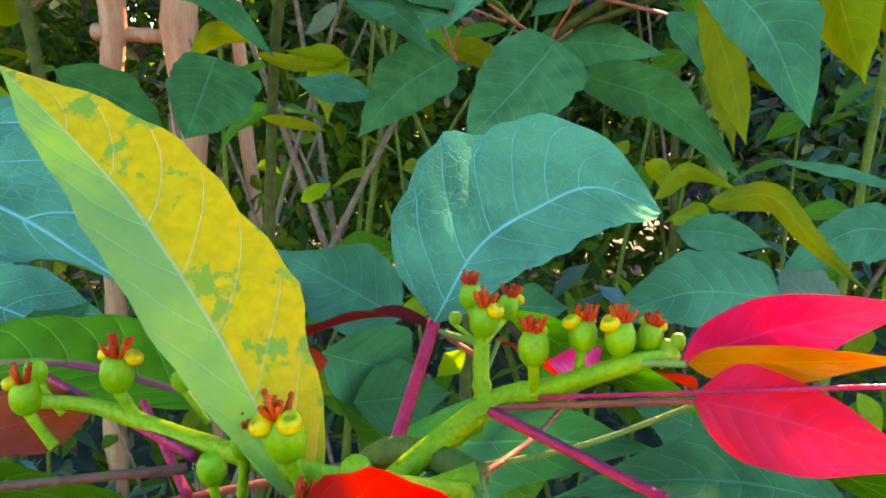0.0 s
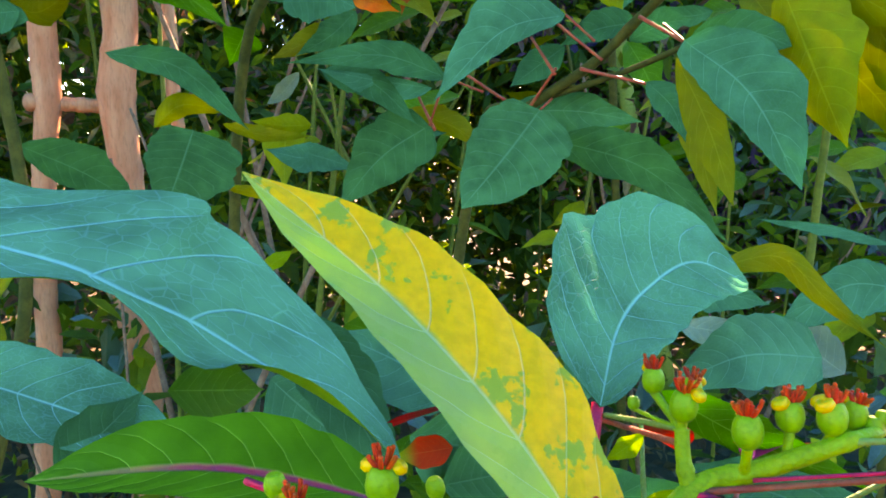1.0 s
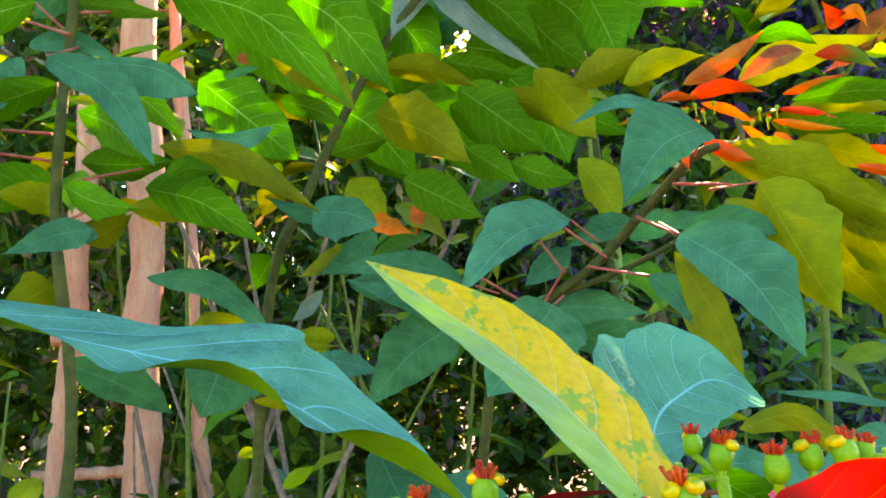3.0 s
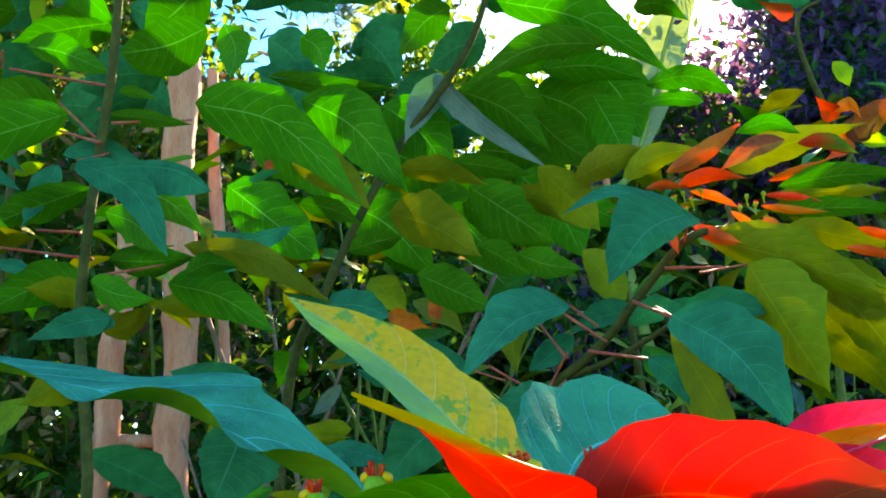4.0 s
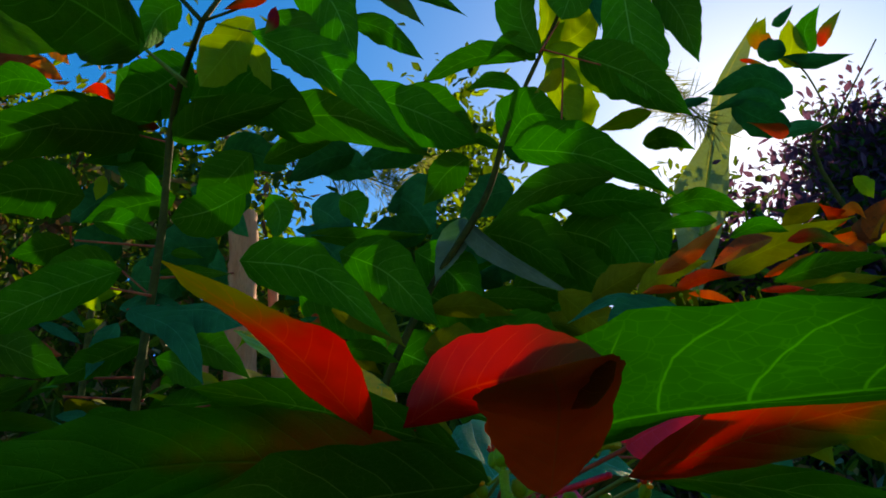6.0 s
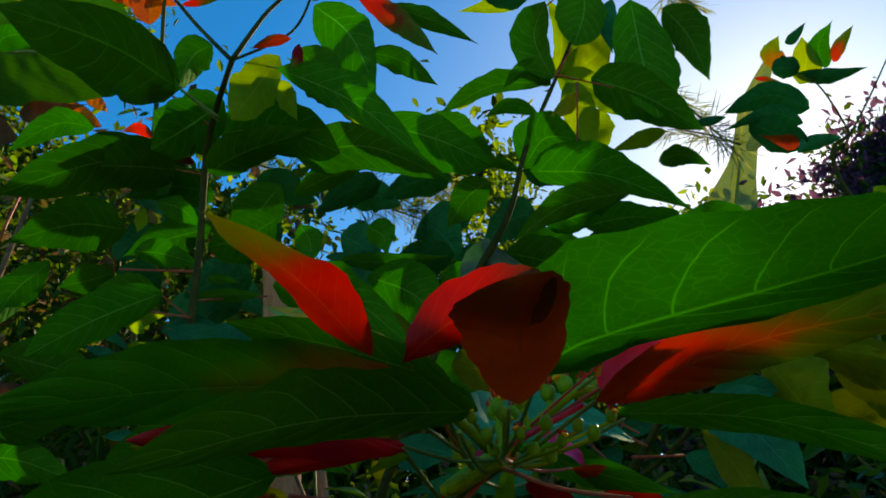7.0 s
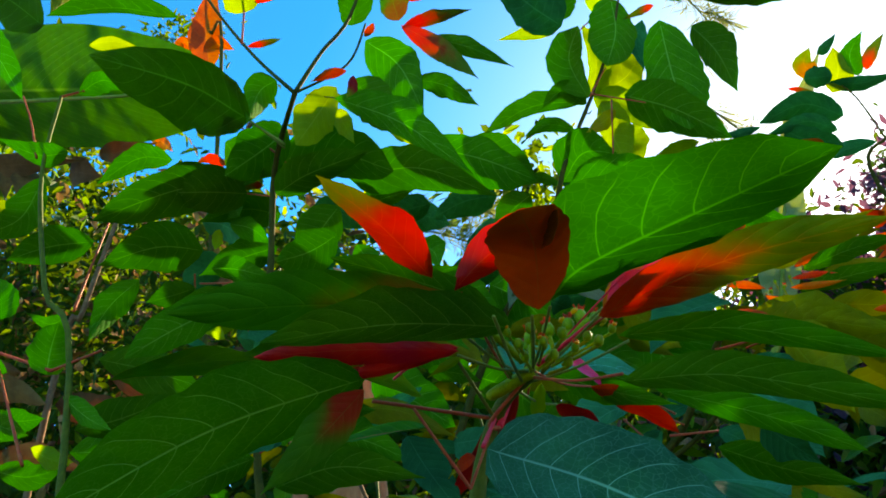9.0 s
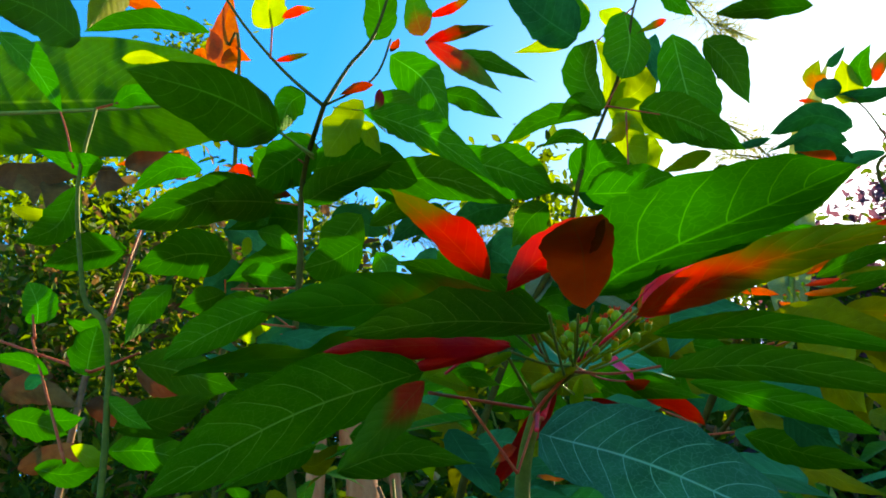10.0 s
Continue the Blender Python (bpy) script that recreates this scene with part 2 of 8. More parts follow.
LIME = (0.13, 0.50, 0.008)
RED_GLOW = (1.0, 0.21, 0.004)
M = {
    # upper faces of grown leaves: blue-green with a satin sheen
    "teal": leaf_material("leaf_upper_blue_green", (0.003, 0.14, 0.045), (0.006, 0.185, 0.06), vein=(0.05, 0.33, 0.2), vein_amount=0.3, through_col=(0.02, 0.36, 0.05), through=0.26, rough=0.6, gloss=0.03),
    "teal_hero": leaf_material("leaf_upper_pale_veined", (0.002, 0.22, 0.094), (0.005, 0.29, 0.125), vein=(0.05, 0.56, 0.42), vein_amount=0.85, through_col=(0.01, 0.42, 0.06), through=0.3, rough=0.65, gloss=0.012, laterals=8.0, relief=0.7, vary=0.15),
    "teal_dark": leaf_material("leaf_upper_dark_blue_green", (0.004, 0.105, 0.052), (0.008, 0.145, 0.075), vein=(0.12, 0.46, 0.36), vein_amount=0.8, through_col=(0.01, 0.2, 0.03), through=0.2, rough=0.6, gloss=0.05, vary=0.2),
    "deep": leaf_material("leaf_upper_deep_green", (0.005, 0.115, 0.026), (0.010, 0.15, 0.036), vein=(0.05, 0.27, 0.12), vein_amount=0.35, through_col=(0.03, 0.26, 0.02), through=0.18, rough=0.6, gloss=0.04),
    "green": leaf_material("leaf_mid_green", (0.028, 0.18, 0.004), (0.048, 0.22, 0.005), vein=(0.14, 0.42, 0.07), vein_amount=0.5, through_col=LIME, through=0.52, rough=0.5, gloss=0.1),
    "under": leaf_material("leaf_lower_face_green", (0.040, 0.27, 0.005), (0.066, 0.31, 0.006), vein=(0.30, 0.58, 0.12), vein_amount=0.75, through_col=LIME, through=0.55, rough=0.7, gloss=0.06),
    "olive": leaf_material("leaf_olive_lower_face", (0.24, 0.25, 0.004), (0.31, 0.30, 0.005), vein=(0.3, 0.33, 0.03), vein_amount=0.3, through_col=(0.46, 0.52, 0.006), through=0.45, rough=0.6, gloss=0.12),
    "lime": leaf_material("young_leaf_lime", (0.26, 0.42, 0.012), (0.36, 0.48, 0.015), vein=(0.3, 0.48, 0.08), vein_amount=0.4, through_col=(0.72, 0.86, 0.02), through=0.66, rough=0.55),
    "red_rib": leaf_material("leaf_green_with_red_midrib", (0.008, 0.20, 0.008), (0.035, 0.28, 0.010), vein=(0.25, 0.50, 0.06), vein_amount=0.65, through_col=LIME, through=0.3, rough=0.55, gloss=0.06, rib_width=0.12, rib_col=(0.9, 0.03, 0.12), vary=0.0, net=False),
    "yellow": leaf_material("leaf_turning_yellow_upper", (0.23, 0.33, 0.055), (0.46, 0.42, 0.02), half=(1.0, 0.36, 0.0), spots=(0.13, 0.27, 0.02), vein=(0.5, 0.46, 0.30), vein_amount=0.28, through_col=(1.0, 0.5, 0.01), through=0.15, vary=0.0, rough=0.55, laterals=8.0, net=False),
    "red": leaf_material("bract_red", (0.78, 0.03, 0.003), (0.82, 0.06, 0.004), tip=(0.26, 0.46, 0.010), tip_at=(0.5, 0.85), vein=(0.7, 0.08, 0.02), vein_amount=0.25, through_col=RED_GLOW, through=0.58, rough=0.55, relief=0.12, net=False, tint=0.2),
    # brown tip: greenish tissue mixed with the shade that falls there, both as colour
    "red_plain": leaf_material("bract_scarlet", (0.80, 0.04, 0.003), (0.84, 0.08, 0.004), tip=(0.38, 0.13, 0.008), tip_at=(0.55, 0.9), vein=(0.75, 0.12, 0.02), vein_amount=0.3, through_col=RED_GLOW, through=0.58, rough=0.55, relief=0.12, net=False, tint=0.2),
    "red_full": leaf_material("bract_red_upper", (0.84, 0.03, 0.003), (0.88, 0.07, 0.004), vein=(0.85, 0.12, 0.03), vein_amount=0.3, through_col=RED_GLOW, through=0.2, rough=0.5, relief=0.12, net=False, tint=0.2),
    "magenta": leaf_material("bract_magenta_upper", (0.92, 0.005, 0.075), (0.95, 0.014, 0.11), vein=(0.85, 0.05, 0.22), vein_amount=0.3, through_col=(0.9, 0.05, 0.03), through=0.15, rough=0.5, relief=0.12, net=False),
    "orange": leaf_material("bract_orange", (0.70, 0.10, 0.004), (0.8, 0.2, 0.006), vein=(0.8, 0.34, 0.02), vein_amount=0.4, through_col=(0.95, 0.2, 0.005), through=0.45, rough=0.5, relief=0.12, net=False),
    "half_red": leaf_material("bract_red_turning_green", (0.10, 0.24, 0.008), (0.15, 0.29, 0.010), base=(0.80, 0.035, 0.006), base_at=(0.3, 0.75), vein=(0.3, 0.2, 0.03), vein_amount=0.3, through_col=(0.5, 0.2, 0.005), through=0.5, rough=0.6, tint=0.2),
    "bronze": leaf_material("bract_bronze", (0.92, 0.055, 0.010), (0.95, 0.09, 0.012), tip=(0.84, 0.18, 0.012), tip_at=(0.8, 1.15), vein=(0.55, 0.05, 0.02), vein_amount=0.4, through_col=(0.95, 0.22, 0.005), through=0.35, rough=0.6, relief=0.15, tint=0.3),
    "tinged": leaf_material("leaf_green_tinged_red", (0.034, 0.24, 0.005), (0.055, 0.28, 0.006), base=(0.62, 0.035, 0.006), base_at=(0.3, 0.62), vein=(0.08, 0.2, 0.02), vein_amount=0.3, through_col=(0.2, 0.45, 0.01), through=0.5, rough=0.65),
    "yellow_young": leaf_material("young_leaf_yellow", (0.5, 0.42, 0.01), (0.62, 0.5, 0.014), vein=(0.6, 0.5, 0.08), vein_amount=0.4, through_col=(0.85, 0.7, 0.02), through=0.6, rough=0.55),
    "dry_orange": leaf_material("dry_leaf_orange", (0.62, 0.16, 0.01), (0.75, 0.32, 0.015), vein=(0.3, 0.08, 0.02), vein_amount=0.5, through_col=(0.95, 0.4, 0.02), through=0.5, rough=0.7, net=False, spots=(0.16, 0.05, 0.02), half=(0.55, 0.12, 0.02)),
    "dry": leaf_material("dry_leaf_brown", (0.13, 0.06, 0.022), (0.20, 0.10, 0.035), vein=(0.1, 0.05, 0.02), vein_amount=0.4, through_col=(0.5, 0.2, 0.05), through=0.3, rough=0.8, net=False),
    "pale": leaf_material("leaf_pale_grey_green", (0.16, 0.24, 0.12), (0.24, 0.3, 0.17), vein=(0.4, 0.42, 0.28), vein_amount=0.4, through_col=(0.5, 0.6, 0.15), through=0.4, rough=0.65),
    "banana": leaf_material("banana_leaf_green", (0.02, 0.18, 0.010), (0.045, 0.24, 0.014), vein=(0.3, 0.35, 0.08), vein_amount=0.35, through_col=(0.3, 0.55, 0.03), through=0.42, laterals=46.0, net=False, rough=0.5, gloss=0.06),
    "banana_pale": leaf_material("banana_leaf_pale", (0.28, 0.35, 0.13), (0.36, 0.42, 0.18), vein=(0.6, 0.36, 0.10), vein_amount=0.5, through_col=(0.62, 0.7, 0.16), through=0.5, laterals=60.0, net=False, rough=0.5, gloss=0.06, rib_width=0.07, rib_col=(0.75, 0.36, 0.05)),
    "stem_green": plain_material("stem_green", (0.22, 0.31, 0.004), (0.34, 0.40, 0.005), 0.5, 120.0),
    "stem_dark": plain_material("stem_bark_dark", (0.045, 0.048, 0.007), (0.085, 0.075, 0.011), 0.85, 60.0),
    "twig": plain_material("dead_twig_brown", (0.16, 0.075, 0.04), (0.26, 0.14, 0.08), 0.85, 60.0),
    "stem_olive": plain_material("stem_olive", (0.07, 0.10, 0.010), (0.12, 0.14, 0.014), 0.7, 60.0),
    "stalk_pink": plain_material("leaf_stalk_pink", (0.90, 0.012, 0.045), (0.92, 0.03, 0.06), 0.45, 90.0),
    "stalk_red": plain_material("leaf_stalk_red_brown", (0.45, 0.05, 0.025), (0.50, 0.11, 0.04), 0.5, 90.0),
    "stalk_green": plain_material("leaf_stalk_green", (0.14, 0.22, 0.03), (0.22, 0.26, 0.04), 0.5, 90.0),
    "cup": plain_material("flower_cup_green", (0.14, 0.29, 0.004), (0.26, 0.36, 0.006), 0.45, 160.0, relief=0.12),
    "gland": plain_material("flower_gland_yellow", (0.98, 0.42, 0.003), (0.98, 0.30, 0.003), 0.35, 200.0, relief=0.1),
    "stamen": plain_material("flower_stamen_red", (0.92, 0.022, 0.004), (0.97, 0.09, 0.004), 0.5, 200.0, relief=0.1, through=0.12, through_col=(1.0, 0.12, 0.005)),
    "wood": plain_material("peeled_wood_pole", (0.60, 0.17, 0.075), (0.70, 0.26, 0.125), 0.75, 14.0, stretch=(2.2, 2.2, 0.5)),
}


# ---- builders ----
def mesh_object(name, verts, faces, mats, parent=None, uv=None, face_mat=None, smooth=True):
    me = bpy.data.meshes.new(name)
    me.from_pydata([tuple(v) for v in verts], [], faces)
    for m in mats:
        me.materials.append(m)
    if face_mat is not None:
        me.polygons.foreach_set("material_index", face_mat)
    if uv is not None:
        layer = me.uv_layers.new(name="UVMap")
        idx = np.empty(len(me.loops), dtype=np.int32)
        me.loops.foreach_get("vertex_index", idx)
        layer.data.foreach_set("uv", np.asarray(uv, dtype=np.float32)[idx].ravel())
    if smooth:
        me.polygons.foreach_set("use_smooth", [True] * len(me.polygons))
    me.update()
    ob = new(name, me)
    if parent is not None:
        ob.parent = parent
    return ob


def thing(name, place, label, category, group="", kind=""):
    ob = new(name)
    ob.location = place
    ob.empty_display_size = 0.05
    return tagged(ob, label, category, group, kind)


def local(plant, m):
    """A world pose as a pose under a plant, which is moved but not turned."""
    return Matrix.Translation(-plant.location) @ m


def leaf(plant, base, tip, width, normal, top, under=None, fold=12.0, bend=0.06, sweep=0.0, wave=0.05, fullness=None, taper=None, lobes=0.06, name="leaf", steps=18):
    """One leaf from its base to its tip: a bent midrib, an ovate blade folded along it, an upper and a lower face that meet at the rim.
    bend arches the midrib towards the normal, sweep bows it sideways, both as a share of the length."""
    b, t = Vector(base), Vector(tip)
    ax = t - b
    length = ax.length
    ax.normalize()
    nz = Vector(normal)
    nz = (nz - ax * nz.dot(ax)).normalized()
    ny = nz.cross(ax)
    seed = (b.x * 37.1 + b.z * 91.7 + t.x * 53.3) % 6.283
    fullness = fullness or 0.72 + 0.22 * abs(math.sin(seed * 3.1))
    taper = taper or 1.45 + 0.5 * abs(math.sin(seed * 5.7))
    width = min(width, 0.6 * length)
    peak = fullness / (fullness + taper)
    top_value = peak**fullness * (1 - peak) ** taper
    cols = (-1.0, -0.72, -0.38, 0.0, 0.38, 0.72, 1.0)
    verts, uv, faces, fm = [], [], [], []
    rise = math.tan(radians(fold))
    # grown leaves carry a blunt tooth on either shoulder
    tooth = 0.3 * abs(math.sin(seed * 2.3)) if steps == 18 and name == "leaf" else 0.0
    tooth_at = 0.4 + 0.1 * math.sin(seed * 4.1)
    for layer in (0, 1):
        for i in range(steps + 1):
            s = i / steps
            h = 0.5 * width * max(s**fullness * (1 - s) ** taper / top_value, 0.006)
            h *= (1 + 0.05 * math.sin(15 * s + seed) * math.sin(math.pi * s)) * (1 + lobes * math.sin(16.3 * s + seed * 2))
            arch = 4 * s * (1 - s)
            for c in cols:
                half = h * (1 + tooth * max(0.0, 1 - abs(s - tooth_at - (0.07 if c > 0 else 0.0)) / 0.13))
                z = bend * length * arch + abs(c) * h * rise
                z += wave * width * c * c * math.sin(9.0 * s + seed + (1.7 if c > 0 else 0.0)) * math.sin(math.pi * min(1, s * 1.05))
                if layer:
                    z -= 0.0005 * (1 - c * c)
                p = (s * length, sweep * length * arch + c * half, z)
                verts.append(p)
                uv.append((s, 0.5 + 0.5 * c))
    n = len(cols)
    off = n * (steps + 1)
    for i in range(steps):
        for j in range(n - 1):
            q = (i * n + j, (i + 1) * n + j, (i + 1) * n + j + 1, i * n + j + 1)
            faces.append(q)
            fm.append(0)
            faces.append((off + q[0], off + q[3], off + q[2], off + q[1]))
            fm.append(1)
    ob = mesh_object(name, verts, faces, [M[top], M[under or top]], plant, uv, fm)
    rot = Matrix((ax, ny, nz)).transposed().to_4x4()
    ob.matrix_basis = local(plant, Matrix.Translation(b) @ rot)
    return ob


def spline(points, count):
    """Points evenly spread along a smooth curve through the given ones."""
    pts = [Vector(p) for p in points]
    pts = [pts[0] * 2 - pts[1]] + pts + [pts[-1] * 2 - pts[-2]]
    out = []
    for i in range(count + 1):
        s = i / count * (len(pts) - 3)
        k = min(int(s), len(pts) - 4)
        u = s - k
        a, b, c, d = pts[k:k + 4]
        out.append(0.5 * (2 * b + (c - a) * u + (2 * a - 5 * b + 4 * c - d) * u * u + (3 * b - a - 3 * c + d) * u**3))
    return out


def blade(plant, spine, left, right, normal, top, under, fold=10.0, shape=None, wave=0.05, rims=None, cols=7, steps=18, name="leaf"):
    """One leaf along a curved midrib. left and right are the greatest half widths on either side of it; shape says how blunt base and tip are,
    for both sides or for left and right in turn;
    the rim is slightly uneven and the blade waves between its side veins.
    rims gives width and rise (degrees) of the left and the right half at each point of the midrib instead."""
    mid = spline(spine, steps)
    b = mid[0]
    length = sum((q - p).length for p, q in zip(mid, mid[1:]))
    seed = (b.x * 37.1 + b.z * 91.7 + mid[-1].x * 53.3) % 6.283
    shape = shape or (0.66 + 0.2 * abs(math.sin(seed * 3.1)), 1.0 + 0.3 * abs(math.sin(seed * 5.7)))
    forms = []
    for full, taper in (shape[:2], shape[-2:]):
        peak = full / (full + taper)
        forms.append((full, taper, peak**full * (1 - peak) ** taper))
    up = Vector(normal)
    span = [2 * j / (cols - 1) - 1 for j in range(cols)]
    tooth = 0.16 * abs(math.sin(seed * 2.3)) if name == "leaf" else 0.0
    tooth_at = 0.42 + 0.1 * math.sin(seed * 4.1)
    if rims:
        width_at = spline([(r[0], r[2], 0) for r in rims], steps)
        rise_at = spline([(r[1], r[3], 0) for r in rims], steps)
        left, right = max(r[0] for r in rims), max(r[2] for r in rims)
    verts, uv, faces, fm = [], [], [], []
    for layer in (0, 1):
        for i, p in enumerate(mid):
            s = i / steps
            ax = (mid[min(i + 1, steps)] - mid[max(i - 1, 0)]).normalized()
            nz = (up - ax * up.dot(ax)).normalized()
            ny = nz.cross(ax)
            for c in span:
                side = left if c > 0 else right
                full, taper, most = forms[0 if c > 0 else 1]
                h = max(s**full * (1 - s) ** taper / most, 0.012)
                if s > 0.86:
                    h *= 1 - 0.45 * (s - 0.86) / 0.14
                edge = h * side * (1 + 0.035 * math.sin(21 * s + seed + c) + 0.03 * math.sin(47 * s + seed * 2 + 2 * c))
                edge *= 1 + tooth * max(0.0, 1 - abs(s - tooth_at - (0.08 if c > 0 else 0.0)) / 0.10)
                tilt = radians(fold)
                if rims:
                    at = 0 if c > 0 else 1
                    edge = max(width_at[i][at], 0.0004) * (1 + 0.015 * math.sin(47 * s + seed + c))
                    h, tilt = edge / side, radians(rise_at[i][at])
                run, rise = math.cos(tilt), math.sin(tilt)
                z = abs(c) * edge * rise
                z += wave * (left + right) * c * c * math.sin(9.0 * s + seed + (1.7 if c > 0 else 0.0)) * math.sin(math.pi * s)
                z += 0.012 * h * (left + right) * abs(c) * (1 - abs(c)) * 4 * math.sin(50 * s - 6 * abs(c))
                if layer:
                    z -= 0.0005 * (1 - c * c)
                verts.append(p - b + ny * (c * edge * run) + nz * z)
                uv.append((s, 0.5 + 0.5 * c))
    off = cols * (steps + 1)
    for i in range(steps):
        for j in range(cols - 1):
            q = (i * cols + j, (i + 1) * cols + j, (i + 1) * cols + j + 1, i * cols + j + 1)
            faces.append(q)
            fm.append(0)
            faces.append((off + q[0], off + q[3], off + q[2], off + q[1]))
            fm.append(1)
    ob = mesh_object(name, verts, faces, [M[top], M[under]], plant, uv, fm)
    ob.matrix_basis = local(plant, Matrix.Translation(b))
    return ob


def tube_mesh(points, radii, sides=8, knots=0.0):
    """A round stem through a few points, smoothed, with its ends closed."""
    pts = [Vector(p) for p in points]
    path, rad = [], []
    for i in range(len(pts) - 1):
        p0, p1, p2, p3 = pts[max(i - 1, 0)], pts[i], pts[i + 1], pts[min(i + 2, len(pts) - 1)]
        for kk in range(6):
            s = kk / 6
            path.append(0.5 * (2 * p1 + (p2 - p0) * s + (2 * p0 - 5 * p1 + 4 * p2 - p3) * s * s + (3 * p1 - p0 - 3 * p2 + p3) * s**3))
            rad.append(radii[i] * (1 - s) + radii[i + 1] * s)
    path.append(pts[-1])
    rad.append(radii[-1])
    verts, faces = [], []
    side = None
    for i, p in enumerate(path):
        d = (path[min(i + 1, len(path) - 1)] - path[max(i - 1, 0)]).normalized()
        ref = side if side is not None else (Vector((1, 0, 0)) if abs(d.x) < 0.9 else Vector((0, 0, 1)))
        e1 = (ref - d * ref.dot(d)).normalized()
        side = e1
        e2 = d.cross(e1)
        r = rad[i] * (1 + knots * (0.5 + 0.5 * math.sin(i * 2.1)) * (1 if i % 4 == 0 else 0))
        for a in range(sides):
            an = 2 * math.pi * a / sides
            verts.append(p + e1 * (r * math.cos(an)) + e2 * (r * math.sin(an)))
    for i in range(len(path) - 1):
        for a in range(sides):
            c = (a + 1) % sides
            faces.append((i * sides + a, i * sides + c, (i + 1) * sides + c, (i + 1) * sides + a))
    faces.append(tuple(reversed(range(sides))))
    faces.append(tuple((len(path) - 1) * sides + a for a in range(sides)))
    return verts, faces


def stem(plant, points, radii, mat="stem_green", name="stem", knots=0.0, sides=8):
    verts, faces = tube_mesh(points, radii, sides, knots)
    loc = Vector(plant.location)
    return mesh_object(name, [v - loc for v in verts], faces, [M[mat]], plant)


def stalk(plant, a, b, r=0.0014, mat="stalk_red", sag=0.0):
    mid = (Vector(a) + Vector(b)) / 2 - Vector((0, 0, sag))
    return stem(plant, [a, mid, b], [r * 1.25, r, r], mat, "leaf_stalk", sides=6)


def lathe(profile, sides=12):
    verts, faces = [], []
    for r, z in profile:
        for a in range(sides):
            an = 2 * math.pi * a / sides
            verts.append((r * math.cos(an), r * math.sin(an), z))
    for i in range(len(profile) - 1):
        for a in range(sides):
            c = (a + 1) % sides
            faces.append((i * sides + a, i * sides + c, (i + 1) * sides + c, (i + 1) * sides + a))
    faces.append(tuple(reversed(range(sides))))
    faces.append(tuple((len(profile) - 1) * sides + a for a in range(sides)))
    return verts, faces


def flower_cup(plant, place, size=0.0085, up=(0, 0, 1), foot=None, open_flower=True, seed=0, stamens=10):
    """A small green cup on a short stalk with yellow lip glands and a tuft of red stamens."""
    rng = random.Random(seed)
    size *= 0.84
    prof = [(0.16, 0), (0.3, 0.06), (0.44, 0.25), (0.5, 0.5), (0.47, 0.8), (0.38, 1.0), (0.30, 1.1), (0.2, 1.08)]
    verts, faces = lathe([(r * size, z * size) for r, z in prof], 14)
    cup = mesh_object("flower_cup", verts, faces, [M["cup"]], plant)
    rot = Vector(up).to_track_quat("Z", "Y").to_matrix().to_4x4()
    cup.matrix_basis = local(plant, Matrix.Translation(place) @ rot)
    if foot is not None:
        stem(plant, [foot, (Vector(foot) + Vector(place)) / 2, Vector(place) + Vector(up) * size * 0.1], [size * 0.2, size * 0.17, size * 0.2], "stem_green", "flower_stalk")
    if not open_flower:
        return cup
    # lip glands: fleshy two-lipped pouches on the rim
    for g in range(rng.choice((1, 2, 2))):
        an = -1.57 + rng.uniform(-0.8, 0.8) + g * 2.1
        vs, fs = lathe([(0.05, 0), (0.2, 0.04), (0.27, 0.16), (0.22, 0.3), (0.12, 0.36), (0.1, 0.25)], 10)
        gl = mesh_object("gland", [(x * size * 1.3, y * size * 1.15, z * size * 1.15) for x, y, z in vs], fs, [M["gland"]], cup)
        gl.matrix_basis = Matrix.Translation((math.cos(an) * size * 0.36, math.sin(an) * size * 0.36, size * 0.86)) @ pose(0, 0, 0, math.sin(an) * -25, math.cos(an) * 25, 0)
    for s in range(stamens):
        an, lean = rng.uniform(0, 6.28), rng.uniform(0.05, 0.38)
        hgt = size * rng.uniform(0.3, 0.6)
        foot_p = Vector((math.cos(an) * size * 0.14, math.sin(an) * size * 0.14, size * 1.0))
        top = foot_p + Vector((math.cos(an) * lean * size, math.sin(an) * lean * size, hgt))
        v1, f1 = tube_mesh([foot_p, (foot_p + top) / 2, top], [size * 0.085, size * 0.085, size * 0.07], 5)
        v2, f2 = lathe([(0.02 * size, -0.02 * size), (0.09 * size, 0.02 * size), (0.08 * size, 0.08 * size), (0.015 * size, 0.12 * size)], 6)
        f2 = [tuple(a + len(v1) for a in f) for f in f2]
        mesh_object("stamen", list(v1) + [Vector(v) + top for v in v2], f1 + f2, [M["stamen"]], cup)
    return cup


# ---- the flowering head close to the path ----
head = thing("poinsettia", (-0.04, 0.03, 0.0), "flowering poinsettia shoot with red bracts and broad green leaves", "plant")
stem(head, [(-0.060, 0.050, 0.000), (-0.070, 0.050, 0.700), (-0.060, 0.040, 1.120), (-0.060, 0.030, 1.246), (-0.040, 0.020, 1.306), (-0.012, -0.010, 1.318)], [0.009, 0.008, 0.006, 0.005, 0.0042, 0.0035], "stem_olive", knots=0.12)
stem(head, [(-0.012, -0.010, 1.318), (-0.037, -0.008, 1.309), (-0.011, 0.007, 1.328), (0.004, 0.003, 1.335), (0.023, -0.004, 1.345), (0.034, 0.000, 1.346)], [0.0036, 0.0033, 0.003, 0.0028, 0.0022, 0.0014], "stem_green", knots=0.15)
stem(head, [(-0.011, 0.007, 1.328), (-0.012, 0.010, 1.336), (-0.012, 0.012, 1.343)], [0.0024, 0.0021, 0.002], "stem_green", knots=0.2)
flower_cup(head, (-0.015, 0.026, 1.348), 0.0075, (0.00, 0.10, 1.00), (-0.012, 0.012, 1.343), True, 1)
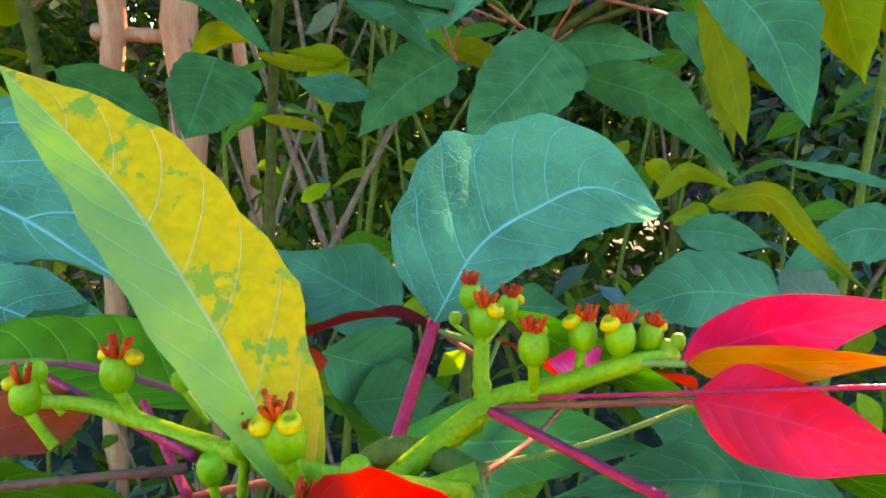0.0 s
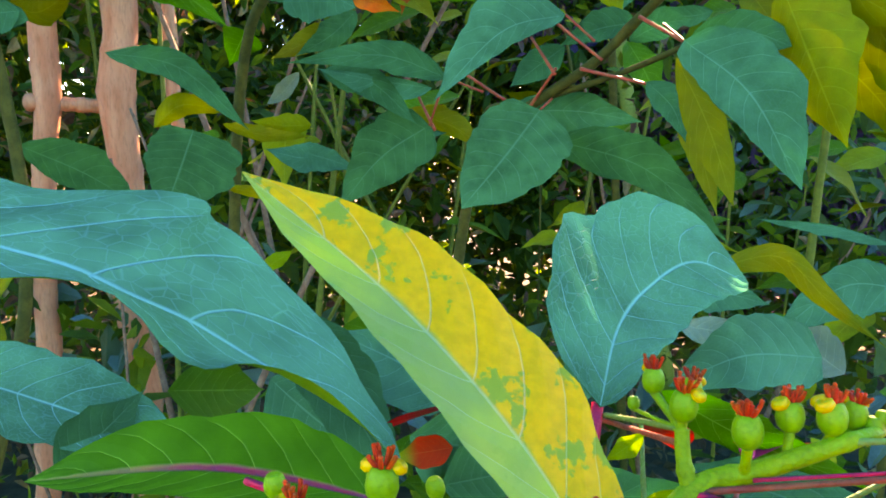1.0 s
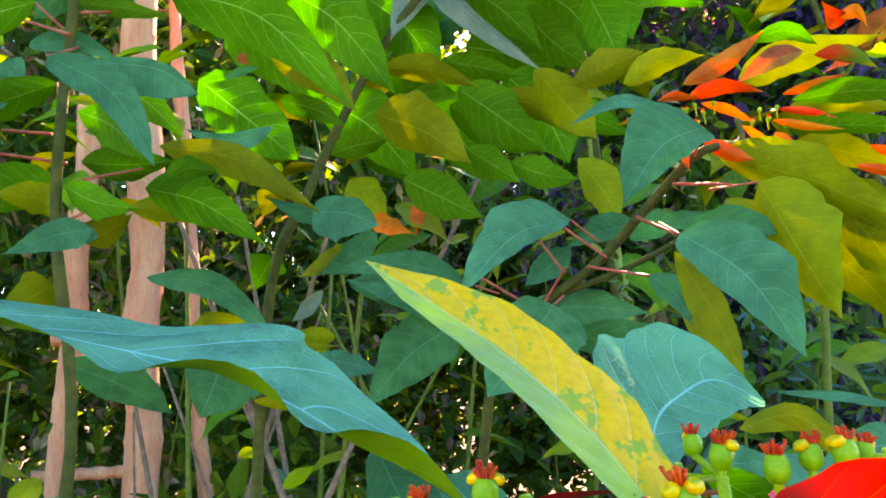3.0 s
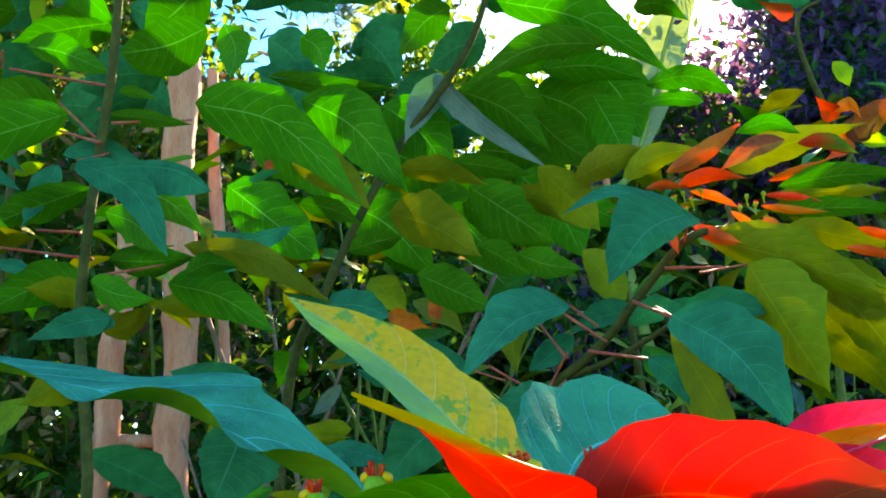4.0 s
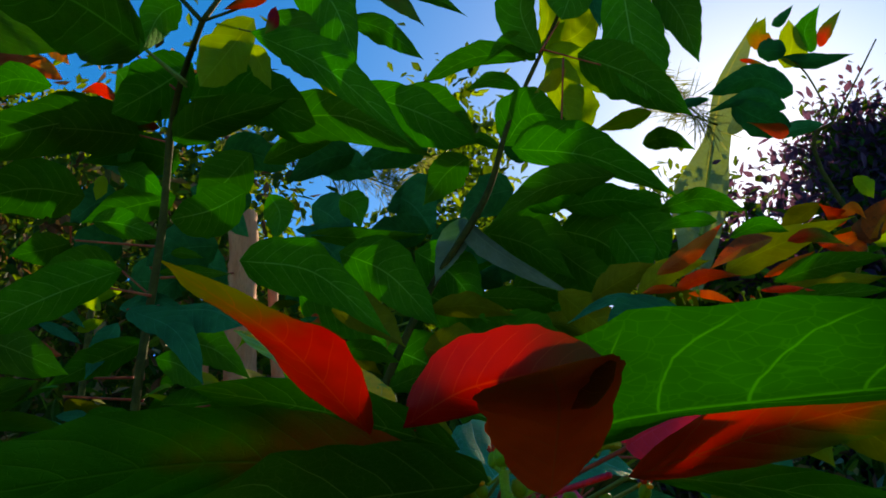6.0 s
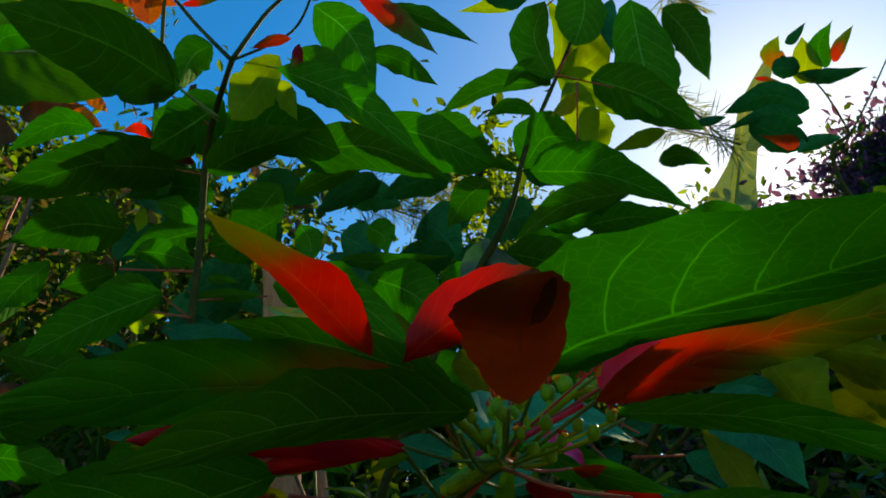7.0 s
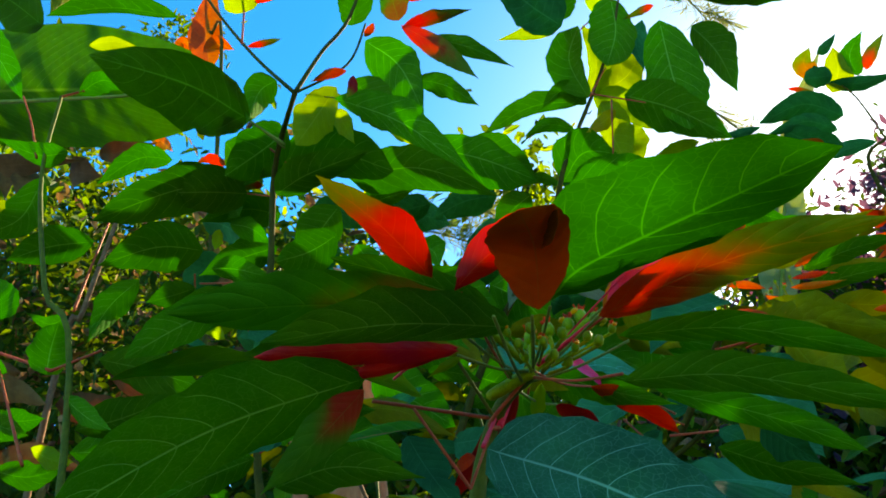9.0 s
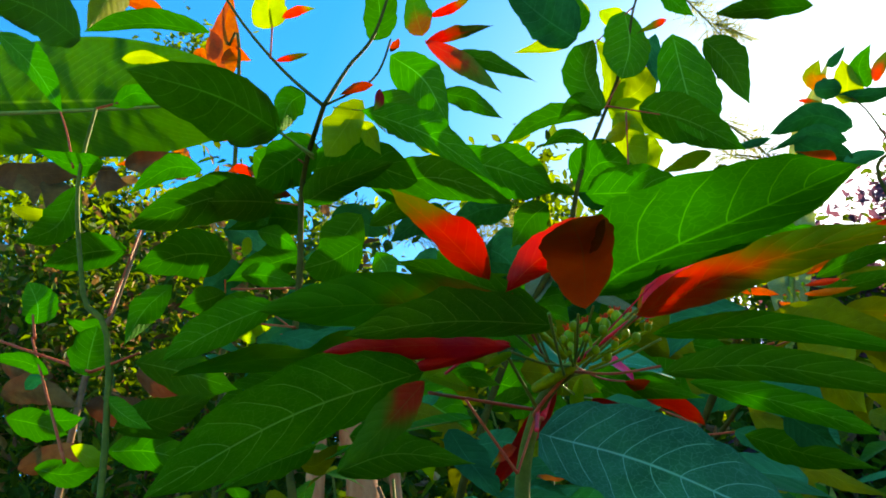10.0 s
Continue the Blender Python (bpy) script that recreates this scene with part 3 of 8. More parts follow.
flower_cup(head, (-0.012, 0.012, 1.345), 0.0088, (0.05, 0.00, 1.00), (-0.012, 0.012, 1.343), True, 2)
flower_cup(head, (-0.006, 0.024, 1.346), 0.0072, (0.24, 0.10, 0.97), (-0.012, 0.012, 1.343), True, 3)
flower_cup(head, (-0.019, 0.030, 1.342), 0.0042, (0.00, 0.10, 1.00), (-0.012, 0.012, 1.343), False, 0)
flower_cup(head, (0.000, 0.000, 1.342), 0.0092, (0.00, 0.10, 1.00), (0.001, 0.003, 1.335), True, 4)
flower_cup(head, (0.012, 0.003, 1.345), 0.0085, (0.00, 0.10, 1.00), (0.011, 0.002, 1.339), True, 5)
flower_cup(head, (0.020, -0.002, 1.346), 0.0088, (0.00, 0.10, 1.00), (0.019, 0.000, 1.342), True, 6)
flower_cup(head, (0.027, 0.002, 1.346), 0.0075, (0.20, 0.00, 0.98), (0.024, 0.000, 1.343), True, 7)
flower_cup(head, (0.032, 0.000, 1.344), 0.006, (0.00, 0.10, 1.00), (0.030, 0.000, 1.343), False, 0)
flower_cup(head, (0.034, 0.000, 1.347), 0.0045, (0.00, 0.10, 1.00), (0.032, 0.000, 1.344), False, 0)
stem(head, [(-0.016, -0.022, 1.320), (-0.041, -0.051, 1.338), (-0.069, -0.035, 1.336), (-0.097, -0.023, 1.338), (-0.119, -0.019, 1.336)], [0.0026, 0.0022, 0.002, 0.0017, 0.0013], "stem_green", knots=0.15)
flower_cup(head, (-0.089, -0.027, 1.343), 0.0085, (0.05, 0.00, 1.00), (-0.084, -0.027, 1.336), True, 20)
flower_cup(head, (-0.105, -0.033, 1.340), 0.0075, (-0.05, 0.00, 1.00), (-0.100, -0.033, 1.333), True, 21)
flower_cup(head, (-0.111, -0.017, 1.340), 0.006, (-0.15, 0.00, 1.00), (-0.106, -0.017, 1.333), False, 22)
flower_cup(head, (-0.077, -0.021, 1.341), 0.005, (-0.25, 0.00, 1.00), (-0.072, -0.021, 1.334), False, 23)
flower_cup(head, (-0.047, -0.055, 1.343), 0.009, (-0.20, 0.00, 1.00), (-0.044, -0.054, 1.335), True, 30)
flower_cup(head, (-0.060, -0.057, 1.339), 0.006, (-0.05, 0.00, 1.00), (-0.059, -0.056, 1.331), False, 31)
flower_cup(head, (-0.057, -0.047, 1.339), 0.007, (0.10, 0.00, 1.00), (-0.058, -0.046, 1.331), True, 32)
flower_cup(head, (-0.036, -0.058, 1.339), 0.007, (0.25, 0.00, 1.00), (-0.039, -0.057, 1.331), False, 33)
flower_cup(head, (-0.044, -0.069, 1.338), 0.0065, (0.40, 0.00, 1.00), (-0.049, -0.068, 1.330), True, 34)
flower_cup(head, (-0.019, -0.050, 1.322), 0.0052, (-0.27, -0.10, 1.00), (-0.015, -0.028, 1.318), True, 60)
flower_cup(head, (-0.014, -0.050, 1.314), 0.0058, (-0.20, -0.10, 1.00), (-0.013, -0.028, 1.314), False, 61)
flower_cup(head, (-0.007, -0.050, 1.321), 0.0064, (-0.13, -0.10, 1.00), (-0.010, -0.028, 1.317), False, 62)
flower_cup(head, (-0.002, -0.050, 1.313), 0.0052, (-0.06, -0.10, 1.00), (-0.007, -0.028, 1.314), True, 63)
flower_cup(head, (0.002, -0.040, 1.309), 0.0058, (0.00, -0.10, 1.00), (-0.006, -0.023, 1.312), False, 64)
flower_cup(head, (0.008, -0.050, 1.315), 0.0064, (0.05, -0.10, 1.00), (-0.003, -0.028, 1.315), False, 65)
flower_cup(head, (0.013, -0.040, 1.311), 0.0052, (0.12, -0.10, 1.00), (-0.001, -0.023, 1.313), True, 66)
flower_cup(head, (0.020, -0.040, 1.316), 0.0058, (0.19, -0.10, 1.00), (0.002, -0.023, 1.315), False, 67)
flower_cup(head, (0.025, -0.040, 1.312), 0.0064, (0.26, -0.10, 1.00), (0.005, -0.023, 1.313), False, 68)
flower_cup(head, (0.033, -0.040, 1.318), 0.0052, (0.33, -0.10, 1.00), (0.008, -0.023, 1.316), True, 69)
flower_cup(head, (-0.013, -0.040, 1.311), 0.0058, (-0.17, -0.10, 1.00), (-0.012, -0.023, 1.313), False, 70)
flower_cup(head, (0.008, -0.030, 1.308), 0.0064, (0.08, -0.10, 1.00), (-0.003, -0.019, 1.311), False, 71)
stalk(head, (-0.015, -0.006, 1.317), (-0.042, -0.050, 1.327), 0.00082, "stalk_green", 0.003)
stalk(head, (-0.038, 0.015, 1.298), (-0.025, 0.045, 1.339), 0.0019, "stalk_pink")
stem(head, [(-0.012, -0.010, 1.318), (-0.040, -0.001, 1.297), (-0.038, 0.015, 1.298)], [0.001, 0.0012, 0.0016], "stalk_red", name='leaf_stalk')
leaf(head, (-0.047, 0.212, 1.288), (-0.123, 0.248, 1.316), 0.046, (-0.18, -0.80, 0.57), "teal", "under", bend=0.05)
leaf(head, (-0.077, 0.151, 1.290), (-0.036, 0.207, 1.263), 0.043, (0.73, -0.65, -0.22), "teal", "under")
leaf(head, (-0.053, 0.114, 1.261), (0.073, 0.144, 1.253), 0.040, (0.23, -0.97, 0.02), "teal", "under", sweep=0.06, bend=0.04)
leaf(head, (0.140, 0.112, 1.246), (0.013, 0.084, 1.260), 0.048, (0.20, -0.49, 0.85), "teal", "under", sweep=-0.05)
leaf(head, (0.007, 0.243, 1.288), (0.046, 0.253, 1.285), 0.028, (0.26, -0.93, 0.26), "teal", "under")
leaf(head, (0.132, 0.181, 1.234), (0.065, 0.205, 1.253), 0.040, (-0.15, -0.84, 0.52), "teal", "under")
leaf(head, (-0.238, 0.185, 1.262), (-0.204, 0.212, 1.294), 0.043, (0.53, -0.83, 0.15), "teal", "under")
leaf(head, (-0.060, 0.395, 1.285), (-0.136, 0.411, 1.265), 0.034, (-0.24, -0.96, 0.14), "green", "under")
leaf(head, (-0.026, 0.177, 1.219), (-0.077, 0.184, 1.255), 0.056, (0.23, -0.83, 0.50), "green", "under")
leaf(head, (-0.025, 0.137, 1.224), (0.030, 0.179, 1.224), 0.045, (0.58, -0.77, 0.27), "green", "under")
leaf(head, (-0.206, 0.258, 1.278), (-0.160, 0.303, 1.264), 0.036, (0.72, -0.66, 0.20), "green", "under")
leaf(head, (-0.143, 0.205, 1.300), (-0.088, 0.176, 1.265), 0.043, (-0.35, -0.91, 0.21), "teal", "under")
leaf(head, (-0.063, 0.154, 1.266), (-0.019, 0.190, 1.258), 0.032, (0.62, -0.67, 0.42), "teal", "under")
leaf(head, (0.034, -0.005, 1.346), (0.079, -0.026, 1.367), 0.018, (-0.34, -0.93, -0.17), "magenta", "red", sweep=0.08, bend=0.06, name='bract', fold=10)
leaf(head, (0.033, -0.012, 1.348), (0.069, -0.042, 1.361), 0.010, (-0.56, -0.78, -0.28), "orange", "orange", sweep=0.03, bend=0.05, name='bract')
leaf(head, (0.034, -0.016, 1.341), (0.069, -0.052, 1.342), 0.022, (-0.72, -0.70, -0.03), "magenta", "red", sweep=0.06, bend=0.04, name='bract')
stalk(head, (-0.011, 0.007, 1.328), (0.034, -0.016, 1.341), 0.0009, "stalk_red")
stalk(head, (0.002, 0.000, 1.334), (0.060, -0.048, 1.358), 0.00052, "stalk_pink")
stalk(head, (0.023, -0.004, 1.345), (0.033, -0.012, 1.348), 0.0009, "stalk_green")
stalk(head, (-0.011, 0.007, 1.328), (0.024, -0.036, 1.328), 0.0012, "stalk_pink")
leaf(head, (0.006, 0.020, 1.336), (0.029, 0.060, 1.325), 0.010, (0.87, -0.50, -0.00), "magenta", "red", name='bract')
leaf(head, (-0.016, 0.030, 1.335), (-0.024, 0.040, 1.323), 0.006, (-0.55, -0.78, -0.32), "lime")
leaf(head, (-0.101, -0.012, 1.333), (-0.134, -0.032, 1.329), 0.015, (0.40, -0.75, 0.54), "red_full", "red_full", name='bract', fold=5)
leaf(head, (-0.121, 0.012, 1.322), (-0.153, 0.003, 1.324), 0.008, (0.25, -0.81, 0.53), "red_full", "red_full", name='bract')
stalk(head, (-0.069, -0.044, 1.335), (-0.102, -0.054, 1.335), 0.00097, "stalk_red")
stalk(head, (-0.069, -0.039, 1.335), (-0.120, -0.003, 1.338), 0.00097, "stalk_pink")
stalk(head, (-0.072, -0.036, 1.325), (-0.093, -0.004, 1.331), 0.00097, "stalk_pink")
leaf(head, (-0.064, 0.089, 1.309), (-0.086, 0.100, 1.301), 0.012, (-0.50, -0.83, 0.25), "red", name='bract')
stalk(head, (-0.023, 0.001, 1.313), (-0.038, -0.072, 1.341), 0.00082, "stalk_red", 0.003)
stalk(head, (-0.012, -0.010, 1.318), (-0.004, -0.081, 1.315), 0.00082, "stalk_green", 0.003)
stalk(head, (-0.015, -0.006, 1.317), (0.005, -0.070, 1.324), 0.00082, "stalk_green", 0.003)
stalk(head, (-0.019, -0.002, 1.315), (-0.018, -0.125, 1.295), 0.00082, "stalk_green", 0.003)
stalk(head, (-0.023, 0.001, 1.313), (-0.030, -0.061, 1.330), 0.00082, "stalk_green", 0.003)
stalk(head, (-0.012, -0.010, 1.318), (-0.047, -0.049, 1.317), 0.00082, "stalk_green", 0.003)
stalk(head, (-0.040, 0.020, 1.306), (-0.101, -0.024, 1.311), 0.00105, "stalk_red")
stalk(head, (-0.040, 0.020, 1.306), (-0.058, 0.014, 1.266), 0.0009, "stalk_red")
stalk(head, (-0.058, 0.014, 1.266), (-0.080, -0.016, 1.306), 0.0009, "stalk_red")
stalk(head, (-0.040, 0.020, 1.306), (-0.049, -0.044, 1.318), 0.00105, "stalk_green")
stalk(head, (-0.015, -0.006, 1.317), (0.032, -0.071, 1.282), 0.00082, "stalk_red", 0.003)
stalk(head, (-0.019, -0.002, 1.315), (0.044, 0.005, 1.333), 0.00082, "stalk_green", 0.003)
leaf(head, (0.095, -0.020, 1.265), (0.119, -0.013, 1.242), 0.022, (-0.13, -0.90, -0.41), "teal", "under")
stalk(head, (-0.040, 0.020, 1.306), (-0.036, -0.076, 1.257), 0.0012, "stalk_pink")
leaf(head, (-0.027, 0.053, 1.334), (-0.091, 0.137, 1.297), 0.020, (0.04, -0.01, 1.00), "red", "red_full", sweep=-0.08, bend=0.06, name='bract', taper=0.7)
leaf(head, (-0.005, 0.065, 1.326), (0.018, 0.093, 1.305), 0.020, (-0.12, -0.00, 0.99), "orange", "red_full", name='bract', taper=0.6)
stalk(head, (-0.012, 0.012, 1.343), (-0.027, 0.053, 1.334), 0.00082, "stalk_green")
stalk(head, (-0.012, 0.012, 1.339), (-0.021, 0.053, 1.331), 0.00082, "stalk_red")
stalk(head, (-0.023, 0.001, 1.313), (-0.005, 0.065, 1.326), 0.00075, "stalk_green", 0.003)
leaf(head, (0.018, 0.038, 1.323), (0.067, 0.089, 1.303), 0.018, (-0.21, 0.03, 0.98), "magenta", "red_full", name='bract', taper=0.8)
stalk(head, (-0.012, -0.010, 1.318), (0.018, 0.038, 1.323), 0.00075, "stalk_red", 0.003)
leaf(head, (-0.010, 0.020, 1.323), (-0.021, 0.035, 1.298), 0.008, (0.04, 0.86, 0.50), "lime")

blade(head, [(-0.335, 0.082, 1.412), (-0.310, 0.074, 1.410), (-0.285, 0.067, 1.406), (-0.262, 0.060, 1.402), (-0.237, 0.054, 1.397), (-0.213, 0.048, 1.391), (-0.192, 0.043, 1.386), (-0.172, 0.039, 1.381), (-0.156, 0.036, 1.374), (-0.140, 0.037, 1.366), (-0.125, 0.038, 1.356), (-0.107, 0.033, 1.347), (-0.094, 0.029, 1.339), (-0.084, 0.023, 1.331)], 0.055, 0.029, (-0.03, -0.66, 0.74), "teal_hero", "lime", rims=[(0.002, -20, 0.002, 30), (0.022, -28, 0.012, 25), (0.038, -30, 0.018, 30), (0.045, -31, 0.02, 36), (0.047, -31, 0.019, 52), (0.047, -31, 0.018, 45), (0.05, -26, 0.022, 28), (0.054, -22, 0.029, 46), (0.055, -23, 0.028, 60), (0.053, -26, 0.0275, 43), (0.044, -32, 0.027, 58), (0.03, -40, 0.023, 72), (0.015, -46, 0.015, 72), (0.001, -46, 0.001, 72)], wave=0.0, cols=13, steps=40)
blade(head, [(-0.025, 0.042, 1.339), (-0.012, 0.070, 1.356), (0.008, 0.100, 1.364), (0.032, 0.120, 1.370), (0.061, 0.135, 1.359)], 0.035, 0.019, (0.47, -0.58, 0.66), "teal_hero", "under", shape=(0.42, 0.55, 0.6, 0.42), fold=6, wave=0.03, cols=11, steps=28)
blade(head, [(-0.044, -0.052, 1.332), (-0.065, -0.040, 1.363), (-0.088, -0.025, 1.386), (-0.118, -0.010, 1.409)], 0.011, 0.018, (0.33, -0.70, 0.63), "yellow", "lime", shape=(0.7, 0.8), fold=8, wave=0.03, cols=11, steps=28)
blade(head, [(-0.085, 0.035, 1.314), (-0.138, 0.050, 1.319), (-0.197, 0.060, 1.312)], 0.012, 0.020, (-0.12, -0.49, 0.86), "red_rib", "under", shape=(0.7, 0.8), cols=9)
blade(head, [(-0.307, 0.200, 1.312), (-0.252, 0.200, 1.293), (-0.183, 0.200, 1.266)], 0.025, 0.021, (0.26, -0.65, 0.71), "teal_hero", "under", shape=(0.6, 0.6))
blade(head, [(-0.119, 0.130, 1.347), (-0.106, 0.130, 1.320), (-0.084, 0.120, 1.284)], 0.015, 0.015, (0.32, -0.89, 0.32), "teal", "under", shape=(0.6, 0.7))
blade(head, [(-0.046, -0.107, 1.331), (-0.064, -0.130, 1.351), (-0.083, -0.163, 1.360)], 0.018, 0.016, (0.45, 0.16, 0.88), "red", "red", shape=(0.75, 0.95), name='bract', fold=4, steps=22)
blade(head, [(-0.041, -0.074, 1.341), (-0.020, -0.095, 1.344), (0.002, -0.118, 1.339), (0.017, -0.140, 1.332)], 0.011, 0.016, (0.74, 0.61, 0.29), "red_plain", "red_plain", shape=(0.9, 0.45, 0.5, 0.95), name='bract', fold=16, steps=24)
blade(head, [(-0.000, -0.090, 1.313), (0.004, -0.118, 1.329), (0.001, -0.150, 1.329)], 0.018, 0.020, (-0.12, 0.25, 0.96), "bronze", "bronze", shape=(0.62, 0.42), name='bract', fold=8, steps=22)
blade(head, [(0.008, -0.070, 1.330), (0.026, -0.088, 1.333), (0.082, -0.140, 1.320), (0.123, -0.170, 1.314)], 0.033, 0.037, (0.22, 0.00, 0.98), "green", "under", shape=(0.6, 0.62, 0.38, 0.6), fold=15, wave=0.02, cols=11, steps=28)
blade(head, [(0.028, -0.050, 1.324), (0.093, -0.065, 1.334), (0.171, -0.075, 1.335)], 0.013, 0.014, (0.06, 0.67, 0.74), "half_red", "half_red", shape=(0.65, 0.75), name='bract', fold=6, cols=9, steps=24)
stalk(head, (-0.007, -0.015, 1.314), (0.028, -0.050, 1.324), 0.0009, "stalk_green")
blade(head, [(-0.032, -0.060, 1.328), (-0.094, -0.100, 1.330), (-0.157, -0.149, 1.313)], 0.018, 0.014, (-0.44, 0.49, 0.75), "green", "tinged", shape=(0.6, 0.65), fold=5, steps=24)
blade(head, [(-0.017, -0.050, 1.327), (-0.067, -0.100, 1.314), (-0.112, -0.153, 1.288)], 0.017, 0.009, (-0.66, 0.36, 0.66), "green", "under", shape=(0.5, 0.7), fold=6, steps=24)
blade(head, [(-0.025, -0.060, 1.336), (-0.062, -0.090, 1.344), (-0.092, -0.120, 1.345)], 0.009, 0.010, (-0.36, 0.51, 0.78), "green", "under", shape=(0.6, 0.8))
blade(head, [(-0.097, -0.050, 1.313), (-0.161, -0.090, 1.282), (-0.225, -0.120, 1.239)], 0.025, 0.020, (-0.62, 0.57, 0.54), "green", "under", shape=(0.6, 0.7), fold=6, cols=9, steps=24)
blade(head, [(-0.095, -0.060, 1.302), (-0.114, -0.070, 1.278), (-0.141, -0.080, 1.250)], 0.011, 0.011, (-0.64, 0.71, 0.30), "tinged", "tinged")
blade(head, [(-0.043, -0.070, 1.309), (-0.096, -0.066, 1.322), (-0.154, -0.064, 1.330)], 0.007, 0.009, (0.16, 0.76, 0.63), "red_full", "red_full", name='bract', shape=(0.6, 0.5))
blade(head, [(-0.043, -0.070, 1.311), (-0.072, -0.060, 1.313), (-0.110, -0.050, 1.314)], 0.006, 0.004, (0.25, 0.70, 0.67), "red_full", "red_full", name='bract', shape=(0.6, 0.6))
blade(head, [(-0.044, -0.060, 1.310), (-0.054, -0.050, 1.311), (-0.064, -0.050, 1.307)], 0.003, 0.002, (0.22, 0.64, 0.74), "lime", "lime")
blade(head, [(0.039, 0.000, 1.335), (0.097, -0.030, 1.313), (0.156, -0.060, 1.271)], 0.008, 0.009, (0.60, 0.60, 0.53), "green", "under", shape=(0.6, 0.7))
blade(head, [(0.031, -0.080, 1.275), (0.075, -0.100, 1.261), (0.130, -0.120, 1.229)], 0.008, 0.010, (0.52, 0.66, 0.54), "green", "under", shape=(0.6, 0.6))
blade(head, [(0.049, -0.030, 1.288), (0.095, -0.040, 1.262), (0.129, -0.050, 1.236)], 0.008, 0.008, (0.50, 0.71, 0.49), "under", "under", shape=(0.6, 0.7))
blade(head, [(-0.004, 0.050, 1.341), (0.027, 0.050, 1.324), (0.067, 0.050, 1.307)], 0.010, 0.009, (0.26, 0.80, 0.54), "under", "under")
blade(head, [(-0.036, -0.063, 1.260), (0.015, -0.085, 1.228), (0.068, -0.110, 1.183)], 0.025, 0.022, (-0.30, -0.94, 0.17), "teal_dark", "under", shape=(0.4, 0.6), fold=6, cols=11, steps=24)
blade(head, [(-0.175, 0.020, 1.287), (-0.135, 0.020, 1.293), (-0.084, 0.020, 1.278)], 0.015, 0.015, (0.07, 0.78, 0.62), "green", "under")
blade(head, [(-0.189, 0.020, 1.307), (-0.220, 0.020, 1.300), (-0.259, 0.020, 1.287)], 0.014, 0.012, (-0.19, 0.70, 0.69), "green", "under")
blade(head, [(0.075, 0.000, 1.263), (0.102, 0.000, 1.248), (0.138, -0.000, 1.233)], 0.010, 0.010, (0.28, 0.76, 0.58), "green", "under")
blade(head, [(0.121, 0.050, 1.286), (0.130, 0.050, 1.273), (0.137, 0.050, 1.263)], 0.009, 0.005, (-0.02, -1.00, -0.02), "teal", "under")

# ---- the shrub behind on the right, with open red bracts ----
back_right = thing("poinsettia", (0.15, 0.75, 0.0), "tall leafy poinsettia stem ending in orange-red bracts", "plant")
stem(back_right, [(0.100, 0.950, 0.000), (0.000, 0.900, 0.900), (0.024, 0.800, 1.400), (0.070, 0.730, 1.449), (0.131, 0.670, 1.496), (0.169, 0.620, 1.542), (0.215, 0.570, 1.593), (0.266, 0.580, 1.608), (0.280, 0.610, 1.642)], [0.010, 0.009, 0.006, 0.0058, 0.0054, 0.005, 0.0046, 0.004, 0.003], "stem_dark", knots=0.15)
stem(back_right, [(0.085, 0.720, 1.460), (0.154, 0.660, 1.484), (0.191, 0.580, 1.503)], [0.0036, 0.0033, 0.003], "stem_dark", knots=0.1)
stalk(back_right, (0.081, 0.660, 1.540), (0.135, 0.650, 1.497), 0.0017, "stalk_red")
stalk(back_right, (0.093, 0.680, 1.484), (0.063, 0.720, 1.543), 0.0017, "stalk_red")
stalk(back_right, (0.074, 0.720, 1.452), (0.094, 0.680, 1.491), 0.0017, "stalk_red")
stalk(back_right, (0.115, 0.660, 1.489), (0.172, 0.620, 1.472), 0.0017, "stalk_red")
stalk(back_right, (0.159, 0.610, 1.535), (0.192, 0.560, 1.503), 0.0017, "stalk_red")
stalk(back_right, (0.190, 0.580, 1.564), (0.240, 0.550, 1.556), 0.0017, "stalk_red")
stalk(back_right, (0.058, 0.750, 1.456), (0.005, 0.750, 1.489), 0.0017, "stalk_red")
stalk(back_right, (-0.027, 0.780, 1.426), (-0.047, 0.800, 1.469), 0.0017, "stalk_red")
flower_cup(back_right, (0.207, 0.570, 1.637), 0.006, (-0.22, 0.00, 1.00), (0.209, 0.573, 1.629), True, 80)
flower_cup(back_right, (0.217, 0.570, 1.643), 0.006, (-0.17, 0.00, 1.00), (0.219, 0.573, 1.635), False, 81)
flower_cup(back_right, (0.226, 0.570, 1.634), 0.006, (-0.12, 0.00, 1.00), (0.228, 0.573, 1.626), True, 82)
flower_cup(back_right, (0.237, 0.570, 1.645), 0.006, (-0.07, 0.00, 1.00), (0.239, 0.573, 1.637), False, 83)
flower_cup(back_right, (0.218, 0.570, 1.623), 0.006, (-0.15, 0.00, 1.00), (0.220, 0.573, 1.615), True, 84)
flower_cup(back_right, (0.286, 0.570, 1.637), 0.006, (0.20, 0.00, 1.00), (0.288, 0.573, 1.629), False, 85)
flower_cup(back_right, (0.294, 0.570, 1.627), 0.006, (0.25, 0.00, 1.00), (0.296, 0.573, 1.619), True, 86)
flower_cup(back_right, (0.305, 0.570, 1.640), 0.006, (0.30, 0.00, 1.00), (0.307, 0.573, 1.632), False, 87)
flower_cup(back_right, (0.277, 0.570, 1.624), 0.006, (0.17, 0.00, 1.00), (0.279, 0.573, 1.616), True, 88)
back_far = thing("poinsettia", (0.35, 0.9, 0.0), "poinsettia shoot with orange bracts among green leaves", "plant")
leaf(back_far, (0.601, 0.900, 1.840), (0.639, 0.850, 1.892), 0.044, (-0.50, -0.78, -0.39), "dry", name='bract', steps=12)
